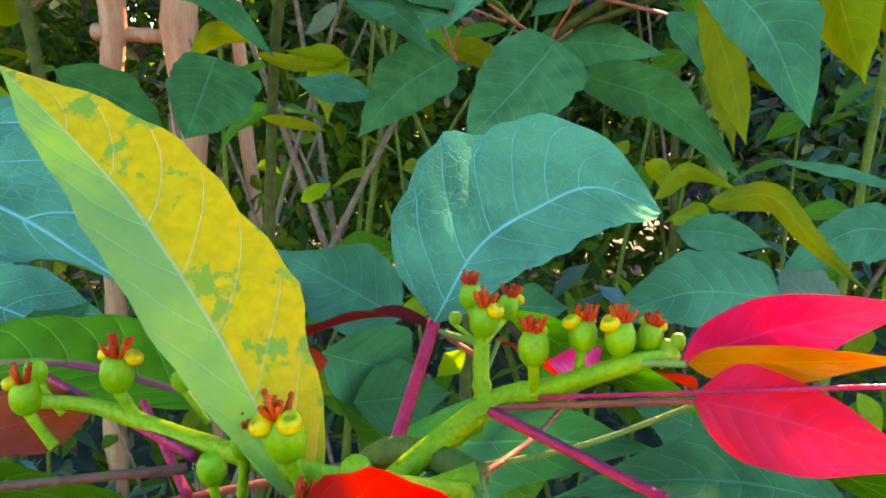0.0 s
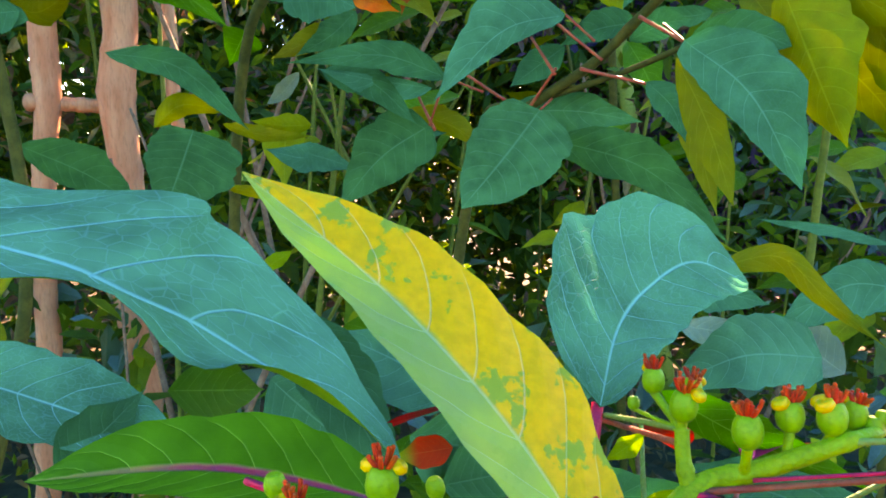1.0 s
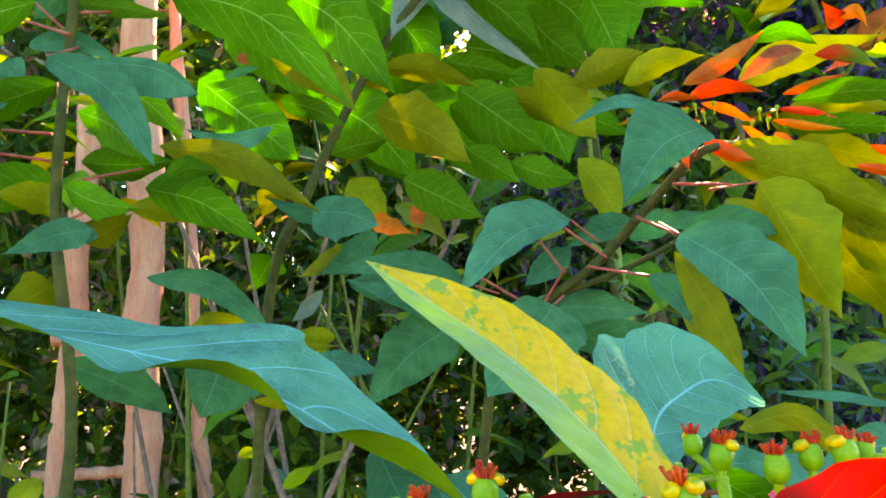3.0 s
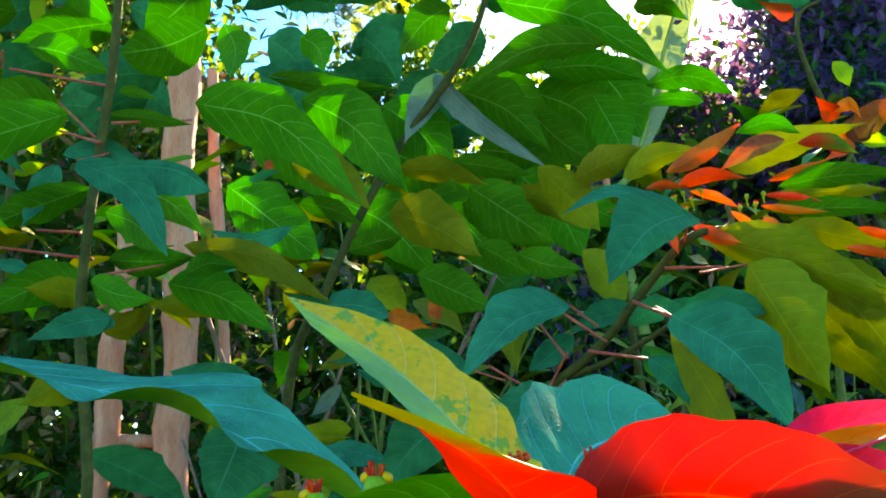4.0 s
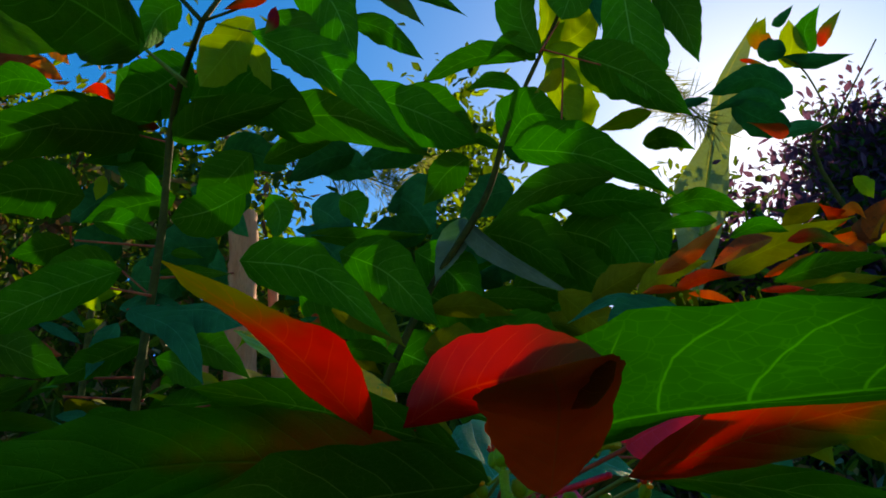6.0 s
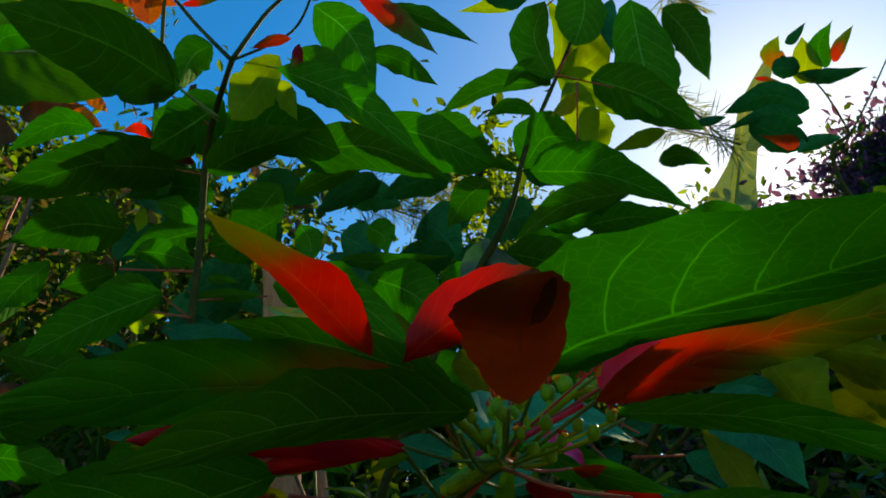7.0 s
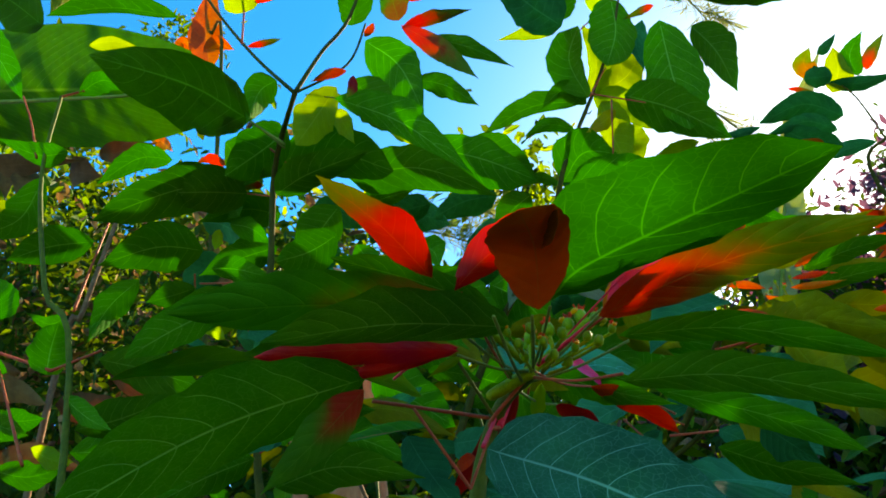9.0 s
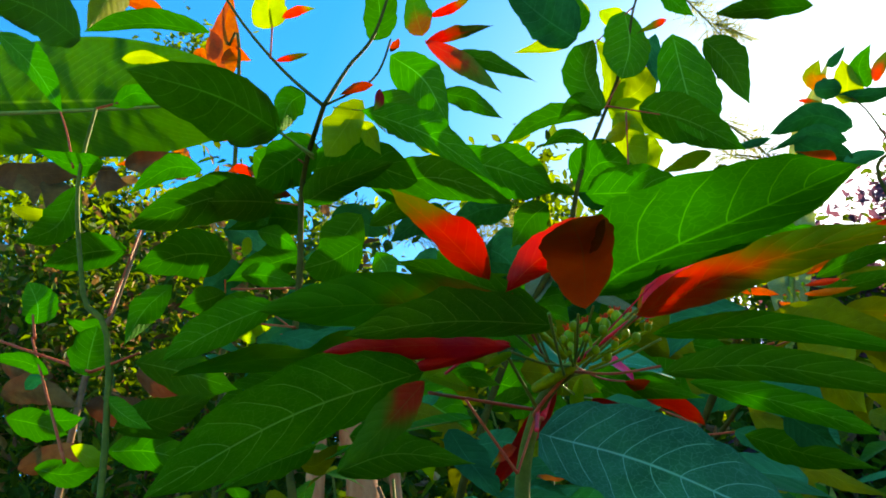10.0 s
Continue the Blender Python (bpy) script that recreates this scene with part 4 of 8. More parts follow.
leaf(back_far, (0.590, 0.900, 1.880), (0.534, 0.850, 1.896), 0.031, (0.18, -0.48, -0.86), "orange", name='bract', steps=12)
leaf(back_far, (0.603, 0.900, 1.850), (0.504, 0.850, 1.826), 0.022, (0.49, -0.81, -0.32), "orange", name='bract', steps=12)
leaf(back_far, (0.610, 0.900, 1.840), (0.523, 0.850, 1.784), 0.022, (0.40, -0.90, 0.17), "orange", name='bract', steps=12)
leaf(back_far, (0.621, 0.900, 1.849), (0.656, 0.850, 1.807), 0.026, (-0.84, -0.54, -0.06), "lime", name='bract', steps=12)
leaf(back_far, (0.549, 0.900, 2.065), (0.464, 0.850, 2.067), 0.027, (0.33, -0.59, -0.73), "orange", name='bract', steps=12)
stem(back_far, [(0.500, 1.000, 0.000), (0.554, 0.950, 1.555), (0.608, 0.900, 1.830)], [0.008, 0.006, 0.003], "stem_olive")

blade(back_right, [(0.211, 0.540, 1.613), (0.153, 0.500, 1.583), (0.096, 0.450, 1.517)], 0.027, 0.043, (0.15, -0.81, 0.57), "teal", "under", fold=14, shape=(0.4, 0.9))
stalk(back_right, (0.211, 0.570, 1.589), (0.211, 0.540, 1.613), 0.0013, "stalk_red")
blade(back_right, [(0.196, 0.600, 1.653), (0.136, 0.580, 1.654), (0.078, 0.560, 1.622)], 0.009, 0.008, (0.25, -0.93, 0.26), "teal", "under")
blade(back_right, [(0.098, 0.660, 1.543), (0.030, 0.640, 1.522), (-0.038, 0.620, 1.453)], 0.018, 0.036, (0.00, -0.92, 0.40), "teal", "under")
stalk(back_right, (0.129, 0.660, 1.517), (0.098, 0.660, 1.543), 0.0013, "stalk_red")
blade(back_right, [(-0.015, 0.750, 1.484), (-0.090, 0.740, 1.507), (-0.194, 0.720, 1.495)], 0.018, 0.018, (0.17, -0.97, 0.15), "teal", "under")
stalk(back_right, (0.026, 0.750, 1.469), (-0.015, 0.750, 1.484), 0.0013, "stalk_red")
blade(back_right, [(-0.031, 0.770, 1.474), (-0.097, 0.780, 1.483), (-0.163, 0.780, 1.495)], 0.024, 0.006, (-0.03, -0.96, 0.27), "teal", "under")
blade(back_right, [(0.074, 0.660, 1.447), (0.032, 0.620, 1.399), (-0.014, 0.580, 1.351)], 0.053, 0.043, (0.09, -0.81, 0.59), "deep", "under", fold=9, shape=(0.38, 0.8))
stalk(back_right, (0.090, 0.680, 1.459), (0.074, 0.660, 1.447), 0.0013, "stalk_red")
blade(back_right, [(-0.033, 0.780, 1.432), (-0.089, 0.760, 1.395), (-0.137, 0.740, 1.338)], 0.038, 0.039, (0.10, -0.95, 0.29), "deep", "under", shape=(0.4, 1.0))
stalk(back_right, (-0.024, 0.760, 1.464), (-0.033, 0.780, 1.432), 0.0013, "stalk_red")
blade(back_right, [(-0.151, 0.850, 1.394), (-0.190, 0.850, 1.391), (-0.233, 0.840, 1.402)], 0.020, 0.019, (0.14, -0.95, 0.27), "teal", "under")
blade(back_right, [(0.057, 0.740, 1.448), (0.128, 0.720, 1.448), (0.190, 0.680, 1.436)], 0.022, 0.026, (-0.38, -0.89, 0.24), "deep", "under", shape=(0.6, 1.1))
blade(back_right, [(0.104, 0.720, 1.416), (0.182, 0.640, 1.387), (0.249, 0.580, 1.317)], 0.029, 0.026, (-0.43, -0.77, 0.47), "deep", "under", shape=(0.6, 1.25))
blade(back_right, [(0.182, 0.550, 1.506), (0.214, 0.480, 1.456), (0.238, 0.430, 1.379)], 0.040, 0.027, (-0.47, -0.74, 0.49), "teal", "under", fold=14, shape=(0.55, 0.9))
stalk(back_right, (0.187, 0.620, 1.530), (0.182, 0.550, 1.506), 0.0013, "stalk_red")
blade(back_right, [(0.195, 0.570, 1.509), (0.233, 0.540, 1.514), (0.263, 0.510, 1.498)], 0.018, 0.017, (-0.62, -0.75, 0.25), "teal", "under", shape=(0.5, 0.6))
blade(back_right, [(0.172, 0.620, 1.474), (0.192, 0.600, 1.449), (0.200, 0.580, 1.415)], 0.017, 0.015, (-0.33, -0.84, 0.43), "teal", "under")
blade(back_right, [(0.228, 0.660, 1.510), (0.224, 0.620, 1.431), (0.235, 0.580, 1.343)], 0.021, 0.022, (0.71, 0.64, -0.28), "olive", "olive")
blade(back_right, [(0.269, 0.550, 1.558), (0.279, 0.500, 1.478), (0.284, 0.450, 1.412)], 0.032, 0.044, (0.89, 0.42, -0.19), "olive", "olive", shape=(0.6, 1.1))
stalk(back_right, (0.224, 0.570, 1.555), (0.269, 0.550, 1.558), 0.0013, "stalk_red")
blade(back_right, [(0.239, 0.580, 1.597), (0.305, 0.520, 1.552), (0.360, 0.460, 1.498)], 0.027, 0.033, (0.79, 0.48, 0.38), "olive", "olive")
blade(back_right, [(0.357, 0.600, 1.568), (0.379, 0.550, 1.500), (0.388, 0.500, 1.428)], 0.032, 0.044, (0.93, 0.37, -0.06), "olive", "olive")
blade(back_right, [(0.354, 0.660, 1.528), (0.408, 0.620, 1.465), (0.443, 0.600, 1.402)], 0.028, 0.034, (0.78, 0.57, 0.28), "olive", "olive")
blade(back_right, [(0.111, 0.720, 1.518), (0.079, 0.720, 1.494), (0.048, 0.700, 1.472)], 0.019, 0.019, (0.02, -0.92, 0.38), "teal", "under")
blade(back_right, [(0.178, 0.680, 1.539), (0.138, 0.680, 1.532), (0.095, 0.680, 1.513)], 0.015, 0.020, (-0.06, -0.98, 0.20), "teal", "under")
blade(back_right, [(0.165, 0.660, 1.518), (0.198, 0.660, 1.535), (0.229, 0.660, 1.541)], 0.017, 0.015, (-0.08, -0.97, 0.22), "teal", "under")
blade(back_right, [(0.309, 0.800, 1.572), (0.275, 0.800, 1.565), (0.229, 0.800, 1.573)], 0.012, 0.012, (0.00, -1.00, 0.09), "teal", "under")
blade(back_right, [(0.194, 0.600, 1.496), (0.213, 0.560, 1.430), (0.224, 0.520, 1.358)], 0.021, 0.017, (0.71, 0.67, -0.24), "olive", "olive")
blade(back_right, [(0.145, 0.500, 1.313), (0.171, 0.500, 1.339), (0.206, 0.460, 1.325)], 0.012, 0.005, (0.49, 0.83, 0.27), "olive", "olive")
blade(back_right, [(0.153, 0.380, 1.327), (0.188, 0.360, 1.337), (0.208, 0.330, 1.312), (0.232, 0.300, 1.287)], 0.012, 0.009, (0.73, 0.69, 0.05), "olive", "olive", shape=(0.6, 1.2))
blade(back_right, [(0.108, 0.600, 1.335), (0.136, 0.600, 1.328), (0.154, 0.580, 1.308)], 0.010, 0.007, (0.46, 0.88, 0.14), "olive", "olive")
blade(back_right, [(0.162, 0.620, 1.332), (0.179, 0.620, 1.321), (0.179, 0.600, 1.301)], 0.011, 0.011, (0.65, 0.75, -0.14), "olive", "olive")
blade(back_right, [(0.308, 0.420, 1.338), (0.274, 0.450, 1.348), (0.236, 0.500, 1.350)], 0.009, 0.002, (-0.58, -0.60, 0.55), "teal", "under")
blade(back_right, [(0.325, 0.420, 1.302), (0.284, 0.440, 1.301), (0.238, 0.460, 1.256)], 0.027, 0.018, (-0.54, -0.75, 0.38), "teal", "under", shape=(0.5, 0.8))
blade(back_right, [(0.166, 0.500, 1.286), (0.198, 0.480, 1.289), (0.233, 0.460, 1.282)], 0.015, 0.019, (-0.44, -0.78, 0.44), "teal", "under")
blade(back_right, [(0.155, 0.240, 1.298), (0.102, 0.220, 1.305), (0.054, 0.200, 1.295)], 0.020, 0.022, (0.30, -0.81, 0.50), "teal", "under", shape=(0.4, 0.9))
blade(back_right, [(0.141, 0.420, 1.275), (0.173, 0.400, 1.272), (0.197, 0.380, 1.263)], 0.011, 0.015, (-0.46, -0.78, 0.43), "pale", "pale")
blade(back_right, [(0.254, 0.380, 1.246), (0.236, 0.400, 1.261), (0.222, 0.420, 1.273)], 0.019, 0.019, (-0.48, -0.72, 0.51), "pale", "pale")
blade(back_right, [(0.056, 0.800, 1.648), (0.096, 0.800, 1.631), (0.143, 0.780, 1.617)], 0.022, 0.022, (0.36, 0.79, 0.50), "green", "under")
blade(back_right, [(0.158, 0.850, 1.664), (0.186, 0.830, 1.613), (0.197, 0.800, 1.567)], 0.027, 0.031, (0.73, 0.68, -0.05), "olive", "olive")
blade(back_right, [(0.214, 0.800, 1.754), (0.269, 0.800, 1.785), (0.331, 0.800, 1.794)], 0.020, 0.020, (-0.17, 0.84, 0.52), "olive", "olive")
blade(back_right, [(0.306, 0.620, 1.738), (0.341, 0.600, 1.742), (0.364, 0.580, 1.717)], 0.012, 0.010, (0.59, 0.52, 0.62), "green", "under")
blade(back_right, [(0.335, 0.560, 1.702), (0.289, 0.540, 1.683), (0.241, 0.520, 1.652)], 0.010, 0.013, (0.31, -0.94, 0.16), "dry_orange", "dry_orange")
blade(back_right, [(0.328, 0.580, 1.654), (0.376, 0.540, 1.650), (0.427, 0.500, 1.635)], 0.014, 0.015, (0.54, 0.50, 0.68), "green", "under")
blade(back_right, [(0.315, 0.580, 1.624), (0.367, 0.540, 1.614), (0.416, 0.500, 1.597)], 0.012, 0.013, (0.57, 0.51, 0.64), "green", "under")
blade(back_right, [(0.253, 0.580, 1.598), (0.303, 0.520, 1.554), (0.366, 0.460, 1.504)], 0.019, 0.023, (0.80, 0.44, 0.41), "olive", "olive")
blade(back_right, [(0.338, 0.600, 1.582), (0.372, 0.560, 1.527), (0.396, 0.520, 1.490)], 0.023, 0.027, (0.89, 0.42, 0.20), "olive", "olive")
blade(back_right, [(0.290, 0.620, 1.693), (0.357, 0.620, 1.719), (0.457, 0.600, 1.738)], 0.023, 0.023, (-0.04, 0.85, 0.53), "olive", "olive")
blade(back_right, [(0.351, 0.640, 1.661), (0.407, 0.620, 1.661), (0.472, 0.600, 1.653)], 0.019, 0.015, (0.29, 0.76, 0.58), "olive", "olive")
blade(back_right, [(0.363, 0.640, 1.628), (0.416, 0.620, 1.604), (0.474, 0.600, 1.580)], 0.019, 0.019, (0.48, 0.69, 0.54), "olive", "olive")
blade(back_right, [(0.145, 0.800, 1.753), (0.192, 0.800, 1.777), (0.246, 0.800, 1.800)], 0.024, 0.024, (-0.22, 0.85, 0.48), "olive", "olive")
blade(back_right, [(0.103, 0.850, 1.794), (0.149, 0.850, 1.739), (0.184, 0.840, 1.689)], 0.033, 0.033, (0.56, 0.75, 0.36), "olive", "olive")
blade(back_right, [(0.189, 0.580, 1.631), (0.155, 0.560, 1.628), (0.121, 0.540, 1.616)], 0.006, 0.006, (-0.51, 0.68, 0.53), "orange", "orange", name='bract', steps=12)
blade(back_right, [(0.220, 0.580, 1.657), (0.191, 0.560, 1.653), (0.165, 0.540, 1.641)], 0.005, 0.006, (-0.60, 0.61, 0.52), "orange", "orange", name='bract', steps=12)
blade(back_right, [(0.213, 0.580, 1.657), (0.247, 0.560, 1.662), (0.281, 0.540, 1.649)], 0.008, 0.010, (0.46, 0.67, 0.58), "orange", "orange", name='bract', steps=12)
blade(back_right, [(0.227, 0.580, 1.652), (0.248, 0.560, 1.637), (0.265, 0.540, 1.617)], 0.005, 0.006, (0.80, 0.53, 0.28), "orange", "orange", name='bract', steps=12)
blade(back_right, [(0.225, 0.580, 1.612), (0.243, 0.560, 1.592), (0.262, 0.540, 1.578)], 0.009, 0.009, (0.80, 0.54, 0.24), "red_full", "red_full", name='bract', steps=12)
blade(back_right, [(0.307, 0.580, 1.619), (0.303, 0.560, 1.592), (0.298, 0.540, 1.559)], 0.011, 0.013, (0.65, 0.59, -0.48), "orange", "orange", name='bract', steps=12)
blade(back_right, [(0.318, 0.580, 1.661), (0.343, 0.560, 1.665), (0.369, 0.540, 1.669)], 0.007, 0.005, (0.44, 0.67, 0.61), "orange", "orange", name='bract', steps=12)
blade(back_right, [(0.305, 0.580, 1.632), (0.332, 0.560, 1.619), (0.361, 0.540, 1.609)], 0.005, 0.005, (0.64, 0.62, 0.47), "orange", "orange", name='bract', steps=12)
blade(back_right, [(0.310, 0.580, 1.645), (0.336, 0.560, 1.635), (0.355, 0.540, 1.621)], 0.005, 0.004, (0.72, 0.55, 0.43), "red_full", "red_full", name='bract', steps=12)
blade(back_right, [(0.199, 0.580, 1.609), (0.196, 0.560, 1.590), (0.194, 0.540, 1.567)], 0.005, 0.006, (0.61, 0.54, -0.58), "red_full", "red_full", name='bract', steps=12)
blade(back_right, [(0.409, 0.580, 1.603), (0.424, 0.560, 1.588), (0.445, 0.540, 1.576)], 0.006, 0.006, (0.81, 0.49, 0.32), "orange", "orange", name='bract', steps=12)
blade(back_right, [(0.391, 0.580, 1.581), (0.413, 0.560, 1.569), (0.432, 0.540, 1.553)], 0.006, 0.006, (0.76, 0.55, 0.34), "red_full", "red_full", name='bract', steps=12)
blade(back_right, [(0.346, 0.580, 1.566), (0.331, 0.560, 1.549), (0.329, 0.540, 1.532)], 0.004, 0.004, (0.50, 0.43, -0.75), "red_full", "red_full", name='bract', steps=12)
blade(back_right, [(0.271, 0.580, 1.627), (0.280, 0.560, 1.605), (0.277, 0.540, 1.579)], 0.005, 0.005, (0.81, 0.49, -0.31), "orange", "orange", name='bract', steps=12)
blade(back_right, [(0.358, 0.580, 1.705), (0.383, 0.560, 1.699), (0.404, 0.540, 1.674)], 0.009, 0.009, (0.74, 0.51, 0.44), "half_red", "half_red", name='bract', steps=12)
blade(back_right, [(0.178, 0.500, 1.644), (0.222, 0.500, 1.667), (0.263, 0.500, 1.698)], 0.011, 0.010, (-0.17, 0.95, 0.27), "orange", "orange", name='bract')

blade(back_far, [(0.573, 0.880, 1.885), (0.592, 0.860, 1.887), (0.593, 0.840, 1.852)], 0.013, 0.009, (0.93, 0.29, 0.23), "orange", "orange", name='bract', steps=12)
blade(back_far, [(0.607, 0.880, 1.836), (0.630, 0.860, 1.864), (0.669, 0.840, 1.880)], 0.020, 0.026, (0.19, 0.84, 0.50), "dry", "dry_orange", name='bract', steps=12)
blade(back_far, [(0.526, 0.880, 1.839), (0.548, 0.860, 1.817), (0.568, 0.840, 1.794)], 0.007, 0.007, (0.81, 0.50, 0.31), "orange", "orange", name='bract', steps=12)

# ---- the shrub on the left ----
left_shrub = thing("poinsettia", (-0.55, 0.6, 0.0), "tall dark-stemmed poinsettia shrub with broad green leaves", "plant")

# ---- the tall shrub in the middle ----
middle = thing("poinsettia", (-0.25, 1.05, 0.0), "tall poinsettia shrub with backlit yellow-green top leaves", "plant")
stem(middle, [(-0.420, 1.150, 0.000), (-0.340, 1.100, 0.800), (-0.297, 1.050, 1.472), (-0.228, 1.000, 1.654), (-0.122, 1.000, 1.869), (0.010, 0.980, 2.055), (0.071, 0.960, 2.200), (0.163, 0.987, 2.393)], [0.012, 0.01, 0.008, 0.0075, 0.007, 0.0065, 0.005, 0.004], "stem_dark", knots=0.12)
stalk(middle, (0.155, 0.950, 2.361), (0.205, 0.950, 2.435), 0.0018, "stalk_red")
stalk(middle, (0.198, 0.950, 2.339), (0.169, 0.930, 2.175), 0.0018, "stalk_red")
stalk(middle, (0.159, 0.950, 2.368), (0.262, 0.930, 2.293), 0.0018, "stalk_red")
stalk(middle, (0.280, 0.950, 2.659), (0.156, 0.950, 2.555), 0.0018, "stalk_red")
stem(middle, [(0.163, 0.987, 2.393), (0.236, 0.950, 2.518), (0.285, 0.950, 2.662), (0.367, 0.950, 2.828)], [0.004, 0.0035, 0.003, 0.003], "stem_dark")
leaf(middle, (-0.141, 1.200, 1.652), (-0.056, 1.200, 1.621), 0.035, (-0.06, -0.99, -0.15), "orange")
leaf(middle, (-0.050, 1.200, 1.682), (-0.056, 1.200, 1.616), 0.025, (-0.03, -1.00, 0.00), "orange")
leaf(middle, (-0.370, 1.200, 1.960), (-0.348, 1.200, 1.936), 0.020, (-0.10, -0.99, -0.09), "orange")
stem(left_shrub, [(-0.600, 0.660, 0.000), (-0.580, 0.650, 0.700), (-0.438, 0.630, 1.247), (-0.445, 0.600, 1.559), (-0.423, 0.580, 1.819), (-0.407, 0.550, 1.999), (-0.332, 0.444, 2.048)], [0.009, 0.008, 0.0065, 0.006, 0.0055, 0.005, 0.004], "stem_dark", knots=0.15)
stem(left_shrub, [(-0.332, 0.444, 2.048), (-0.294, 0.460, 2.141), (-0.246, 0.470, 2.222), (-0.199, 0.480, 2.401)], [0.004, 0.0032, 0.003, 0.0025], "stem_dark")
stem(left_shrub, [(-0.332, 0.444, 2.048), (-0.429, 0.500, 2.217), (-0.523, 0.520, 2.394), (-0.610, 0.550, 2.593)], [0.0035, 0.003, 0.0028, 0.0025], "stem_dark")
stem(left_shrub, [(-0.454, 0.500, 2.255), (-0.453, 0.500, 2.387)], [0.0022, 0.0018], "stalk_red")
stem(left_shrub, [(-0.332, 0.444, 2.048), (-0.254, 0.470, 2.111), (-0.219, 0.470, 2.196)], [0.0022, 0.002, 0.0018], "stem_dark")
stem(left_shrub, [(-0.366, 0.490, 1.991), (-0.438, 0.480, 2.065), (-0.498, 0.470, 2.133)], [0.0022, 0.002, 0.0015], "stalk_green", name='leaf_stalk')
stalk(left_shrub, (-0.445, 0.600, 1.536), (-0.388, 0.600, 1.562), 0.0016, "stalk_red")
stalk(left_shrub, (-0.425, 0.580, 1.801), (-0.551, 0.600, 1.838), 0.0016, "stalk_red")
stalk(left_shrub, (-0.429, 0.580, 1.731), (-0.517, 0.600, 1.767), 0.0016, "stalk_red")
stalk(left_shrub, (-0.435, 0.600, 1.601), (-0.538, 0.600, 1.618), 0.0016, "stalk_red")
stalk(left_shrub, (-0.418, 0.580, 1.755), (-0.365, 0.700, 1.813), 0.0016, "stalk_red")
stalk(left_shrub, (-0.427, 0.600, 1.582), (-0.390, 0.700, 1.620), 0.0016, "stalk_red")
stalk(left_shrub, (-0.451, 0.600, 1.632), (-0.501, 0.600, 1.637), 0.0016, "stalk_red")
stalk(left_shrub, (-0.406, 0.550, 2.032), (-0.489, 0.550, 2.128), 0.0016, "stalk_red")

blade(middle, [(-0.194, 0.850, 1.584), (-0.227, 0.850, 1.596), (-0.272, 0.840, 1.616)], 0.014, 0.011, (0.16, -0.98, 0.08), "teal", "under")
blade(middle, [(-0.209, 0.850, 1.596), (-0.161, 0.840, 1.591), (-0.120, 0.820, 1.570)], 0.023, 0.042, (-0.27, -0.95, 0.18), "teal", "under", shape=(0.4, 0.7))
blade(middle, [(-0.412, 0.850, 1.690), (-0.295, 0.820, 1.659), (-0.189, 0.780, 1.578)], 0.029, 0.018, (0.43, 0.85, 0.32), "olive", "olive")
blade(middle, [(-0.460, 0.880, 1.610), (-0.368, 0.860, 1.614), (-0.279, 0.840, 1.582)], 0.032, 0.019, (0.26, 0.85, 0.45), "olive", "olive")
blade(middle, [(-0.269, 0.920, 1.736), (-0.335, 0.920, 1.717), (-0.392, 0.900, 1.729)], 0.021, 0.010, (0.16, -0.99, -0.02), "teal", "under")
blade(middle, [(-0.322, 0.940, 1.690), (-0.394, 0.940, 1.682), (-0.449, 0.920, 1.647)], 0.015, 0.013, (0.15, -0.99, 0.02), "teal", "under")
blade(middle, [(-0.454, 0.950, 1.525), (-0.347, 0.900, 1.503), (-0.253, 0.850, 1.425)], 0.019, 0.022, (-0.22, -0.88, 0.43), "teal", "under")
blade(middle, [(-0.296, 0.740, 1.423), (-0.306, 0.720, 1.382), (-0.320, 0.700, 1.335)], 0.062, 0.039, (0.22, -0.91, 0.35), "deep", "under", fold=16, shape=(0.38, 0.75))
blade(middle, [(-0.508, 0.800, 1.404), (-0.437, 0.800, 1.373), (-0.370, 0.780, 1.338)], 0.031, 0.024, (0.10, -0.88, 0.47), "deep", "under")
blade(middle, [(-0.304, 0.950, 1.433), (-0.251, 0.950, 1.420), (-0.179, 0.930, 1.418)], 0.011, 0.011, (0.19, 0.93, 0.31), "olive", "olive")
blade(middle, [(-0.189, 1.000, 1.434), (-0.228, 1.000, 1.433), (-0.276, 1.000, 1.439)], 0.017, 0.014, (0.02, 0.94, 0.35), "olive", "olive")
blade(middle, [(-0.310, 1.000, 1.344), (-0.253, 1.000, 1.336), (-0.210, 0.980, 1.328)], 0.010, 0.009, (0.22, 0.95, 0.22), "olive", "olive")
blade(middle, [(-0.159, 0.800, 1.494), (-0.102, 0.780, 1.481), (-0.049, 0.750, 1.432)], 0.017, 0.023, (-0.19, -0.90, 0.38), "teal", "under")
blade(middle, [(-0.292, 1.200, 1.191), (-0.263, 1.200, 1.211), (-0.239, 1.200, 1.226)], 0.014, 0.014, (-0.18, 0.95, 0.26), "lime", "lime")
blade(middle, [(-0.368, 1.200, 1.247), (-0.349, 1.200, 1.252), (-0.325, 1.200, 1.238)], 0.010, 0.010, (0.04, 0.98, 0.19), "lime", "lime")
blade(middle, [(-0.215, 1.100, 1.515), (-0.240, 1.100, 1.485), (-0.266, 1.100, 1.464)], 0.013, 0.013, (-0.13, -0.98, 0.14), "pale", "pale")
blade(middle, [(-0.276, 0.950, 1.852), (-0.202, 0.930, 1.812), (-0.147, 0.900, 1.750)], 0.024, 0.041, (0.54, 0.79, 0.30), "olive", "olive")
